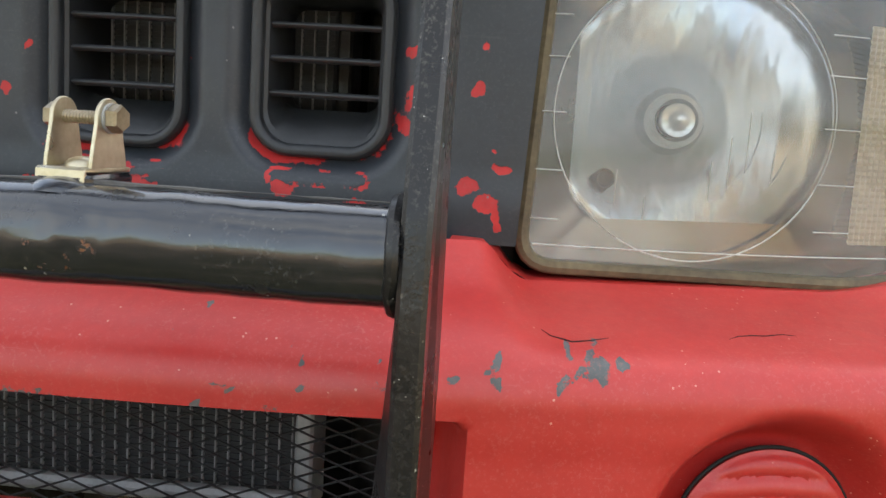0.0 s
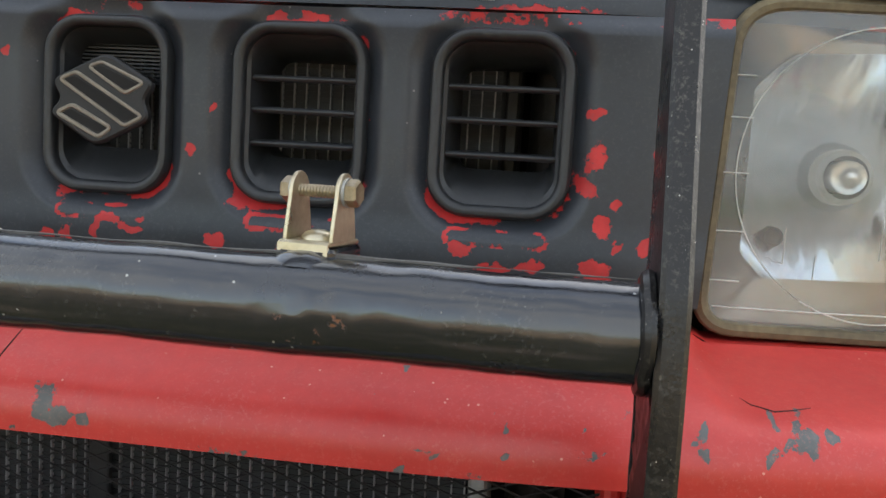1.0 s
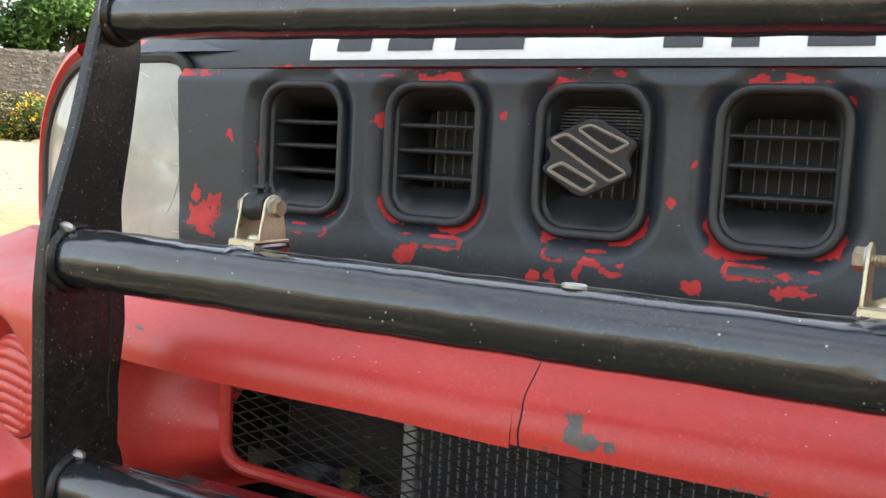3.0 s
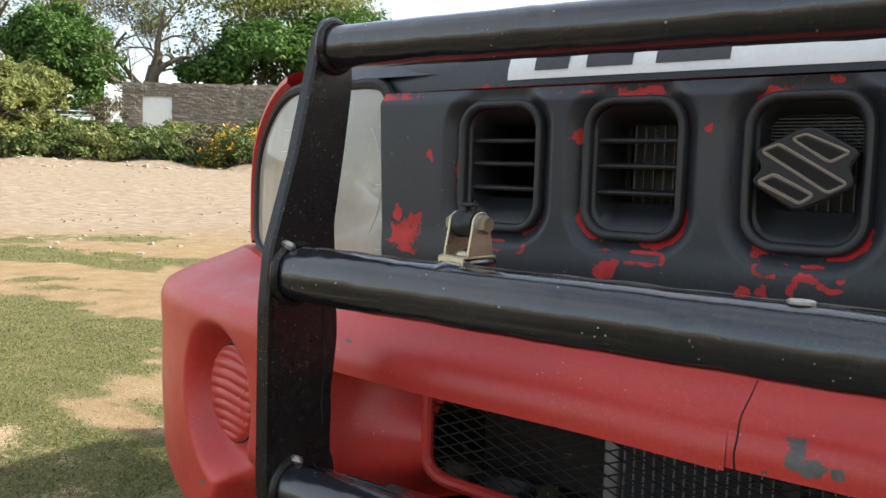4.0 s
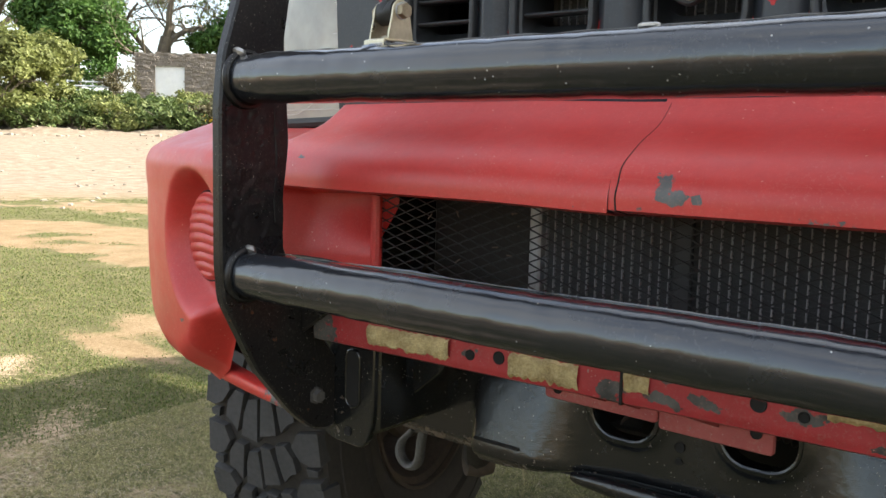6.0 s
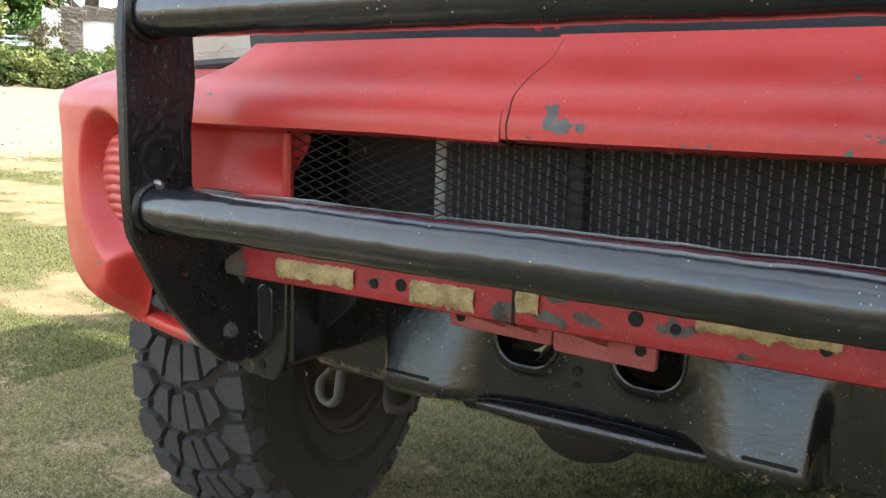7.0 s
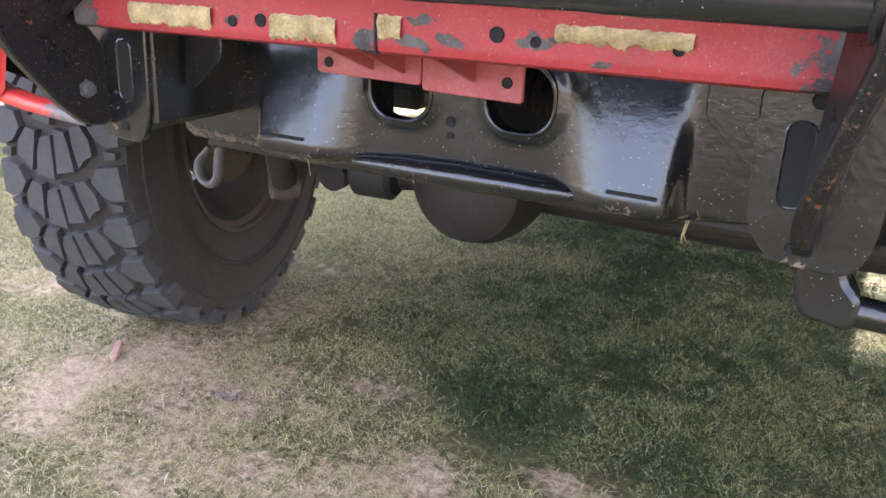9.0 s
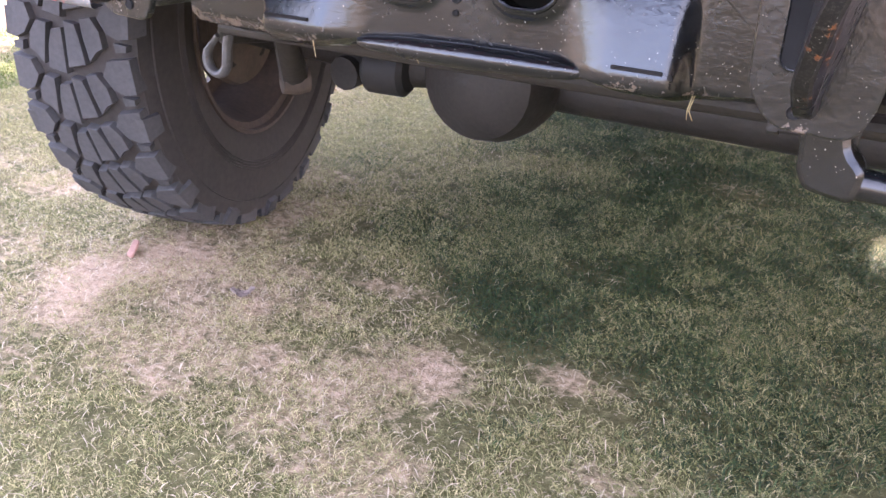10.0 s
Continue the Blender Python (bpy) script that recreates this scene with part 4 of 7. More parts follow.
def cross_tube(name, y, z0, z1, r, label):
    g = Geo().tube([(x, y, z0 + (z1 - z0) * (x + 0.313) / 0.655) for x in lin(-0.3135, 0.342, 240)], r, 40, lump=0.0008, wear=bar_wear)
    g.v = [(a, b + bar_lumps((a, b, c), 0.0022) * (1 if b < y else 0), c) for a, b, c in g.v]
    ob = part(name, g, M_BAR, car, label, 60)
    for x in (-0.3125, 0.341):
        s = 1 if x < 0 else -1
        w = Geo().tube([(x + s * (0.0015 + 0.0012 * noise.noise(Vector((a * 3, x, 0)))), y + (r + 0.0015) * math.cos(a), z0 + (r + 0.0015) * math.sin(a)) for a in lin(0, 2 * math.pi, 41)[:-1]], 0.0034, 8, closed=True, lump=0.001)
        part("weld_bead", w, M_POST, ob)
    return ob


up_bar = cross_tube("bull_bar_tube", -0.181, 0.8535, 0.8525, 0.0205, "thick glossy black bull bar tube with rust blisters")
low_bar = cross_tube("bull_bar_tube", -0.180, 0.6865, 0.6885, 0.0205, "thick glossy black bull bar tube")
top_bar = cross_tube("bull_bar_tube", -0.143, 1.0275, 1.0205, 0.0165, "slimmer glossy black top tube of the bull bar")
# Thin ridges stand in for the highlight along the tubes; the upper is paler.
ridge_geo = Geo().tube([(x, -0.181 + 0.0015, 0.8535 + 0.0205 + 0.0006 * noise.noise(Vector((x * 40, 0, 0)))) for x in lin(-0.305, 0.335, 160)], 0.0007, 6, lump=0.0012)
part("highlight_ridge", ridge_geo, M_WORN, up_bar)
ridge_geo = Geo().tube([(x, -0.180 + 0.004, 0.6878 + 0.0205) for x in lin(-0.305, 0.335, 160)], 0.0010, 6, lump=0.0014)
part("highlight_ridge", ridge_geo, M_BAR, low_bar)
for x in (-0.16, 0.055):
    part("weld_scar", Geo().tube([(x + 0.006 * math.cos(a) * (1 + 0.4 * noise.noise(Vector((a, x, 0)))), -0.181 - 0.004 * math.sin(a), 0.8535 + 0.0207) for a in lin(0, 6.0, 9)], 0.0014, 6), M_STEEL, up_bar)

# Pale steel lumps added on the welds to paint in their white highlight.
for bar, at in ((up_bar, (-0.311, -0.189, 0.8755)), (low_bar, (-0.310, -0.178, 0.7085))):
    w = Geo().lathe([(0.0, -0.004), (0.004, -0.0028), (0.0058, 0.0), (0.004, 0.0028), (0.0, 0.004)], at, (0.2, 0.4, 1), 14)
    w.v = [(a + 0.0014 * noise.noise(Vector((a, b, c)) * 240), b + 0.0014 * noise.noise(Vector((c, a, b)) * 240), c) for a, b, c in w.v]
    part("weld_highlight_lump", w, M_STEEL, bar, "weld lump in pale steel for its bright highlight")

POST = [(-0.128, 1.047), (-0.139, 1.0525), (-0.150, 1.047), (-0.158, 1.030), (-0.163, 1.012), (-0.180, 0.944), (-0.203, 0.872), (-0.207, 0.83), (-0.207, 0.70),
        (-0.204, 0.665), (-0.168, 0.598), (-0.126, 0.549), (-0.100, 0.527), (-0.076, 0.522), (-0.056, 0.540), (-0.055, 0.560), (-0.068, 0.592), (-0.105, 0.640), (-0.128, 0.668),
        (-0.133, 0.70), (-0.146, 0.723), (-0.136, 0.76), (-0.131, 0.80), (-0.134, 0.85), (-0.137, 0.89), (-0.127, 0.95), (-0.120, 1.00), (-0.121, 1.02)]


def post_wear(p):
    e = smooth01(-0.12, -0.10, p[1]) * smooth01(0.60, 0.52, p[2]) * 0.2
    edge = 0.0
    if p[2] < 0.68:
        edge = 0.30 + 0.35 * noise.noise(p * 30)
    return max(e, edge * 0.9)


POST_OUT = round_poly(POST, 0.008, 3)


def foot_bend(z):
    """The foot on one side is bent inwards to its bracket."""
    return 0.030 * smooth01(0.672, 0.545, z)


for x0, x1 in ((-0.3255, -0.3135), (0.342, 0.354)):
    g = Geo().prism(POST_OUT, "x", x0, x1, 0.002, lambda p: post_wear(p) if min(abs(p[0] - x0), abs(p[0] - x1)) < 0.0035 and p[1] < -0.1 + 0 * p[2] else 0.0)
    g.v = [(a - (foot_bend(c) if x0 > 0 else 0.0), b, c) for a, b, c in g.v]
    post = part("bull_bar_post", g, M_POST, car, "flat black steel upright with flaking paint", 30)
    inner = x1 if x0 < 0 else x0
    sg = 1 if x0 < 0 else -1
    r = Geo()
    P = [(inner + sg * 0.0004, -0.148 + 0.004 * noise.noise(Vector((z * 30, 1, 0))), z) for z in lin(0.83, 0.73, 24)]
    r.tube(P, 0.0011, 5, lump=0.0008)
    part("split_seam", r, M_DARK, post)
    lump = Geo()

    def skin(y, z, q=inner, s=sg):
        return (q + s * (0.0006 + 0.0009 * noise.noise(Vector((y * 120, z * 120, q))) + 0.0006 * noise.noise(Vector((y * 300, z * 300, q)))), y, z)
    lump.grid(skin, lin(-0.201, -0.139, 36), lin(0.70, 0.865, 80))
    part("lumpy_paint_skin", lump, M_POST, post)
    if sg > 0:
        part("foot_bolt", Geo().lathe([(0.0, -0.006), (0.006, -0.0055), (0.0065, 0.0), (0.009, 0.0005), (0.009, 0.002)], (inner + sg * (0.001 + (0.0285 if sg < 0 else 0)), -0.096, 0.56), (-sg, 0, 0), 6), M_WORN, post)
    part("gusset", Geo().prism([(inner, 0.650), (inner + sg * 0.05, 0.662), (inner + sg * 0.045, 0.655), (inner, 0.625)], "y", -0.116, -0.110, 0.002), M_POST, post) if sg > 0 else None


def lamp_bracket(cx, bolt_extra, turn):
    """A folded U of plated strip: base plate, two round-topped ears, a long clamp bolt and its nut."""
    z0, x, yc = 0.8775, 0.0, -0.1645
    w, t = 0.0098, 0.0018
    zb = z0 + 0.0225
    base = Geo().prism(round_poly([(x - w - t, yc - 0.0150), (x + w + t, yc - 0.0150), (x + w + t + 0.001, yc + 0.014), (x - w - t - 0.001, yc + 0.014)], 0.0015, 3), "z", z0, z0 + 0.002, 0.0005)
    base.prism([(yc - 0.0150, z0 + 0.002), (yc - 0.0166, z0 + 0.001), (yc - 0.0172, z0 - 0.006), (yc - 0.0152, z0 - 0.006), (yc - 0.0146, z0 - 0.0005)], "x", x - w - t, x + w + t, 0.0004)
    br = part("lamp_bracket", base, M_ZINC, car, "yellow zinc-plated lamp bracket on the tube")
    ear = [(yc - 0.0120, z0 + 0.001), (yc - 0.0118, z0 + 0.005), (yc - 0.0085, zb - 0.002)] + [(yc - 0.0083 * math.cos(a), zb + 0.0083 * math.sin(a)) for a in lin(0.05, math.pi - 0.05, 13)] + [(yc + 0.0085, zb - 0.002), (yc + 0.0115, z0 + 0.005), (yc + 0.0118, z0 + 0.001)]
    for s in (-1, 1):
        a = x + s * w
        part("ear", Geo().prism(ear, "x", a, a + s * t, 0.0004), M_ZINC, br)
    shank = [(0.0029 - 0.00045 * (i % 2), -0.0130 + i * 0.00075) for i in range(36)]
    part("bolt", Geo().lathe(shank, (x, yc, zb), (1, 0, 0), 14), M_BOLT, br, "tarnished threaded clamp bolt")
    for s, r in ((-1, 0.0058), (1, 0.0060)):
        a = s * (w + t)
        part("hex_nut", Geo().lathe([(0.0, s * 0.0062), (r * 0.86, s * 0.0062), (r, s * 0.0052), (r, s * 0.0012), (0.0, s * 0.0012)], (x + a, yc, zb), (1, 0, 0), 6), M_BOLT, br)
        part("washer", Geo().lathe([(0.0, s * 0.0012), (0.0064, s * 0.0012), (0.0064, s * 0.0001), (0.0, s * 0.0001)], (x + a, yc, zb), (1, 0, 0), 20), M_ALU, br)
    part("base_bolt", Geo().lathe([(0.0, 0.0042), (0.003, 0.0040), (0.006, 0.0028), (0.0078, 0.001), (0.0080, 0.0)], (x, yc - 0.001, z0 + 0.002), (0, 0, 1), 24), M_ZINC, br)
    pad = Geo().prism(rounded(x, yc - 0.001, 0.030, 0.032, 0.006, 4), "z", z0 - 0.006, z0 - 0.0005, 0.0015)
    pad.lathe([(0.024, -0.010), (0.020, -0.0055), (0.015, -0.003), (0.0, -0.002)], (x, yc - 0.003, z0 - 0.001), (0, 0.15, 1), 22)
    pad.v = [(a + 0.0012 * noise.noise(Vector((a, b, c)) * 130), b, c + 0.0010 * noise.noise(Vector((b, a, c)) * 150)) for a, b, c in pad.v]
    part("weld_pad", pad, M_BAR, br)
    if bolt_extra:
        k = Geo().lathe([(0.0, -0.0088), (0.0088, -0.0088), (0.0092, -0.003), (0.0082, 0.0), (0.0092, 0.004), (0.0088, 0.0088), (0.0, 0.0088)], (x, yc, zb), (1, 0, 0), 24)
        k.v = [(a, b + 0.0016 * noise.noise(Vector((a, b, c)) * 190), c + 0.0016 * noise.noise(Vector((c, a, b)) * 190)) for a, b, c in k.v]
        k.box(x - 0.0058, x + 0.0052, yc - 0.004, yc + 0.004, zb + 0.0115, zb + 0.0135, 0.0006)
        k.box(x - 0.0042, x - 0.001, yc - 0.003, yc + 0.003, zb + 0.006, zb + 0.0135, 0.0006)
        k.tube([(x + 0.004, yc, zb + 0.007), (x + 0.0056, yc - 0.001, zb + 0.0155)], [0.0016, 0.0007], 6)
        part("broken_rubber_mount", k, M_CLEAR, br, "torn black rubber lamp mount")
    br.matrix_basis = Matrix.Translation((cx, yc, 0)) @ Matrix.Rotation(radians(turn), 4, "Z") @ Matrix.Translation((0, -yc, 0))
    return br


lamp_bracket(0.2015, False, -9)
lamp_bracket(-0.162, True, -8)

# ---- chassis ----


def beam_y(x, z):
    """Front face of the crossmember: two pressed ramps that face upwards."""
    y = 0.046
    k = smooth01(0.085, 0.15, x) * smooth01(0.218, 0.198, x) + smooth01(0.09, 0.15, -x) * smooth01(0.230, 0.212, -x)
    y -= k * (0.035 * min(max((0.632 - z) / 0.125, 0.0), 1.0) ** 0.9 - 0.012)
    y += 0.012 * smooth01(0.50, 0.485, z)
    return y


def beam_low(x):
    return interp([(-0.33, 0.487), (-0.26, 0.486), (-0.18, 0.487), (-0.12, 0.498), (-0.06, 0.503), (0.10, 0.501), (0.16, 0.494), (0.22, 0.494), (0.28, 0.502), (0.34, 0.503)], x)


OVALS = [(-0.0575, 0.5725, 0.066, 0.062), (0.0635, 0.5755, 0.066, 0.062)]


def oval_gap(x, z):
    return min(rect_gap(x, z, a, b, w, h, 0.026) for a, b, w, h in OVALS)


def beam_pt(x, v):
    z = beam_low(x) + (0.648 - beam_low(x)) * v
    return (x, beam_y(x, z) - 0.004 * smooth01(0.012, 0.002, oval_gap(x, z)), z)


def beam_wear(p):
    low = smooth01(0.512, 0.49, p[2]) * 0.52 + smooth01(-0.2, -0.32, p[0]) * 0.16 + smooth01(0.035, 0.0, oval_gap(p[0], p[2])) * 0.12
    return low + 0.4 * noise.noise(Vector(p) * 28) * (0.4 + low)


beam = Geo().grid(beam_pt, lin(-0.335, 0.345, 230), lin(0, 1, 60), beam_wear, lambda x, v: oval_gap(x, beam_low(x) + (0.648 - beam_low(x)) * v) > 0)
beam.grid(lambda x, v: (x, beam_y(x, beam_low(x)) + 0.06 * v, beam_low(x) - 0.004 * math.sin(v * 3.1) - 0.012 * v), lin(-0.335, 0.345, 90), lin(0, 1, 5))
cm = part("chassis_crossmember", beam, M_CHASSIS, car, "glossy black pressed chassis crossmember", 45)
for a, b, w, h in OVALS:
    o = rounded(a, b, w, h, 0.026, 7)
    rim = Geo()
    n = len(o)
    pts = [(p[0], 0.040 + d, p[1]) for d in (0.0, 0.022) for p in o]
    rim.add(pts, [(k, (k + 1) % n, n + (k + 1) % n, n + k) for k in range(n)])
    rim.tube([(p[0], 0.0415, p[1]) for p in o], 0.0025, 8, closed=True, lump=0.0008)
    part("oval_rim", rim, M_CHASSIS, cm)
part("rolled_edge", Geo().tube([(x, 0.036, 0.4985 + 0.002 * math.sin(x * 9)) for x in lin(-0.105, 0.125, 40)], [0.004 + 0.0075 * math.sin(math.pi * i / 39) ** 0.5 for i in range(40)], 12, lump=0.0006), M_CHASSIS, cm)
for x0, x1 in ((-0.212, -0.157), (0.153, 0.196)):
    part("slit", Geo().box(x0, x1, beam_y((x0 + x1) / 2, 0.512) - 0.0015, beam_y((x0 + x1) / 2, 0.512) + 0.006, 0.5105, 0.514, 0.001), M_DARK, cm)
for z, r in ((0.5465, 0.0045), (0.5335, 0.003)):
    part("drain_hole", hole_disc(-0.005, z, beam_y(-0.005, z) - 0.0004, r), M_DARK, cm)
hang = Geo()
for k in range(4):
    x = random.uniform(-0.3, 0.3)
    z = beam_low(x)
    hang.tube([(x, 0.03, z + 0.004), (x + random.uniform(-0.004, 0.004), 0.028, z - 0.008), (x + random.uniform(-0.006, 0.006), 0.03, z - 0.016)], 0.0004, 4)
tagged(part("straw", hang, M_TAPE, car, "dry straw hanging from the chassis"), kind="stuff")

for s, xc in ((-1, -0.302), (1, 0.318)):
    # folded plate at each chassis end, with a slot and bolt holes
    o = round_poly([(xc - 0.042, 0.628), (xc - 0.040, 0.535), (xc - 0.022, 0.511), (xc + 0.030, 0.509), (xc + 0.040, 0.535), (xc + 0.042, 0.628)], 0.012, 4)
    g = Geo().prism(o, "y", -0.072, -0.064, 0.0015, lambda p: 0.30 + 0.4 * noise.noise(p * 40) if p[2] < 0.535 else 0.0)
    cb = part("chassis_end_plate", g, M_CHASSIS, car, "black chassis end plate with bolt holes", 30)
    # No slot is cut: a near-black plate is painted in for its depth.
    sl = rounded(xc - s * 0.014, 0.577, 0.018, 0.056, 0.008, 5)
    part("slot_dark_fill", Geo().prism(sl, "y", -0.0728, -0.070), M_DARK, cb)
    part("slot_rim", Geo().tube([(p[0], -0.0725, p[1]) for p in sl], 0.0012, 6, closed=True), M_CHASSIS, cb)
    part("bolt_hole", hole_disc(xc - s * 0.006, 0.619, -0.0722, 0.0055), M_DARK, cb)
    part("bolt_hole", hole_disc(xc + s * 0.008 * -1, 0.523, -0.0722, 0.0045), M_DARK, cb)
    rail = Geo().box(xc - 0.038, xc + 0.038, -0.064, 0.9, 0.522, 0.622, 0.006)
    part("chassis_rail", rail, M_CHASSIS, car, "black boxed chassis rail")
    gus = Geo().prism(round_poly([(xc - s * 0.045, 0.62), (xc - s * 0.085, 0.62), (xc - s * 0.085, 0.59), (xc - s * 0.045, 0.555)], 0.008, 3), "y", -0.02, -0.012, 0.001)
    part("end_gusset", gus, M_CHASSIS, car)

# tow loops, axle, springs and steering rods
for x in (-0.394, 0.41):
    y, z = 0.138, 0.421
    loop = [(x + 0.0165 * math.cos(a), y, z + 0.0185 * math.sin(a)) for a in lin(2.3, 6.2, 16)] + [(x + 0.0185, y, z + 0.02), (x + 0.022, y + 0.005, z + 0.055), (x + 0.024, y + 0.01, z + 0.11)]
    loop = [(x + 0.004, y, z + 0.030)] + loop
    g = Geo().tube(loop, [0.0036, 0.0042] + [0.0049] * 10 + [0.0056] * (len(loop) - 12), 12, lump=0.0012)
    g.v = [(a, y + (b - y) * 1.5, c) for a, b, c in g.v]
    part("tow_loop", g, M_WORN, car, "worn grey forged tow loop")
ax = Geo().tube([(-0.72, 0.53, 0.375), (-0.30, 0.53, 0.36), (0.30, 0.53, 0.36), (0.80, 0.53, 0.375)], [0.036, 0.04, 0.04, 0.036], 18)
axle = part("front_axle", ax, M_GREASE, car, "dirty dark axle tube")
part("differential", Geo().lathe([(0.0, -0.10), (0.05, -0.095), (0.085, -0.07), (0.098, -0.03), (0.10, 0.0), (0.094, 0.05), (0.07, 0.10), (0.04, 0.16)], (-0.178, 0.49, 0.372), (0, 1, 0), 28), M_GREASE, axle, "dirty round differential housing")
part("suspension_bush", Geo().lathe([(0.0, -0.035), (0.03, -0.035), (0.038, -0.028), (0.038, 0.028), (0.03, 0.035), (0.0, 0.035)], (-0.325, 0.42, 0.368), (1, 0.1, 0), 20), M_CLEAR, axle, "black rubber suspension bush")
part("bush_arm", Geo().tube([(-0.35, 0.42, 0.37), (-0.28, 0.46, 0.372), (-0.20, 0.5, 0.385)], [0.03, 0.034, 0.05], 12), M_GREASE, axle)
part("spring_hanger", Geo().tube([(-0.345, 0.20, 0.47), (-0.365, 0.235, 0.43), (-0.395, 0.285, 0.375), (-0.405, 0.30, 0.352)], [0.014, 0.017, 0.021, 0.017], 10, lump=0.003), M_GREASE, car, "dirty spring hanger")
part("hanger_bush", Geo().lathe([(0.0, -0.02), (0.019, -0.019), (0.022, 0.0), (0.019, 0.019), (0.0, 0.02)], (-0.398, 0.29, 0.366), (0.6, 0.8, 0), 14), M_RUST, car)
part("steering_rod", Geo().tube([(-0.62, 0.40, 0.40), (-0.2, 0.36, 0.43), (0.5, 0.36, 0.44), (0.70, 0.40, 0.41)], 0.013, 10), M_GREASE, car, "dirty steering rod")
part("anti_roll_bar", Geo().tube([(-0.46, 0.46, 0.40), (-0.42, 0.18, 0.44), (-0.36, 0.12, 0.47), (0.36, 0.12, 0.475), (0.42, 0.18, 0.44), (0.46, 0.46, 0.40)], 0.011, 10), M_GREASE, car, "dirty anti-roll bar")
for x in (-0.455, 0.455):
    helix = [(x + 0.052 * math.cos(a), 0.5 + 0.052 * math.sin(a), 0.44 + a * 0.0062) for a in lin(0, 34, 140)]
    part("coil_spring", Geo().tube(helix, 0.007, 8), M_GREASE, car, "dirty coil spring")
    arm = Geo().tube([(x, 0.48, 0.33), (x, 0.75, 0.352), (x * 0.8, 1.1, 0.40)], [0.028, 0.03, 0.025], 12)
    part("radius_arm", arm, M_GREASE, car)
# steering damper arm and shackle below the right chassis end
arm = Geo().prism(round_poly([(0.309, 0.532), (0.311, 0.470), (0.318, 0.455), (0.352, 0.450), (0.356, 0.474), (0.342, 0.488), (0.338, 0.532)], 0.006, 3), "y", -0.016, 0.020, 0.004)
arm.v = [(x + 0.002 * noise.noise(Vector((x, y, z)) * 60), y + 0.002 * noise.noise(Vector((z, x, y)) * 60), z) for x, y, z in arm.v]
da = part("bent_arm", arm, M_CHASSIS, car, "lumpy black bent steel arm")
part("arm_tube", Geo().tube([(0.345 + 0.012 * k, 0.002, 0.4625 - 0.0006 * k) for k in range(20)], 0.0118, 18, lump=0.0022), M_CHASSIS, da)
part("arm_bolt", Geo().lathe([(0.0, -0.012), (0.008, -0.012), (0.008, -0.004), (0.006, -0.004), (0.006, 0.03)], (0.297, 0.004, 0.494), (1, 0, 0), 6), M_GREASE, da)
part("arm_plate", Geo().prism(round_poly([(0.305, 0.53), (0.305, 0.482), (0.322, 0.470), (0.345, 0.475), (0.350, 0.53)], 0.006, 3), "y", 0.012, 0.018, 0.001), M_CHASSIS, da)
part("arm_joint", Geo().lathe([(0.0, -0.02), (0.016, -0.018), (0.02, 0.0), (0.016, 0.018), (0.0, 0.02)], (0.392, 0.02, 0.502), (0, 0, 1), 16), M_RUST, da)
tray = Geo().prism(round_poly([(0.358, 0.625), (0.362, 0.545), (0.40, 0.535), (0.44, 0.512), (0.56, 0.51), (0.57, 0.625)], 0.01, 3), "y", -0.05, -0.03, 0.002)
part("rusty_end_plate", tray, M_MUD, car, "brown rusty inner wing plate")
for s in (-1, 1):
    liner = Geo()
    path = [(0.735, 0.055, 0.548), (0.70, 0.04, 0.522), (0.655, 0.026, 0.506), (0.60, 0.012, 0.499), (0.54, 0.002, 0.497), (0.47, -0.012, 0.498), (0.40, -0.03, 0.502)]

    def lip(u, k, q=s, P=path):
        i = min(int(u * 6), 5)
        f = u * 6 - i
        x, y, z = (P[i][m] * (1 - f) + P[i + 1][m] * f for m in range(3))
        w = 1.0 - 0.55 * u
        dy, dz = ((0.03, 0.004), (0.004, -0.002), (-0.004, 0.001), (-0.007, 0.009), (-0.006, 0.020), (0.0, 0.027), (0.02, 0.028))[int(k)]
        return (q * x, y + dy * w, z + dz * w)
    part("arch_flange", Geo().grid(lip, lin(0, 1, 40), range(7), lambda p: 0.75 * smooth01(0.56, 0.44, abs(p[0]))), M_RED, car, "thin red flange turned in under the bumper", 60)
    liner.grid(lambda u, v, q=s: (q * (0.36 + 0.38 * u), 0.02 + 0.10 * v + 0.05 * u * u, 0.508 + 0.03 * u + 0.16 * v), lin(0, 1, 14), lin(0, 1, 8))
    part("arch_liner", liner, M_DARK, car)

# ---- wheels ----


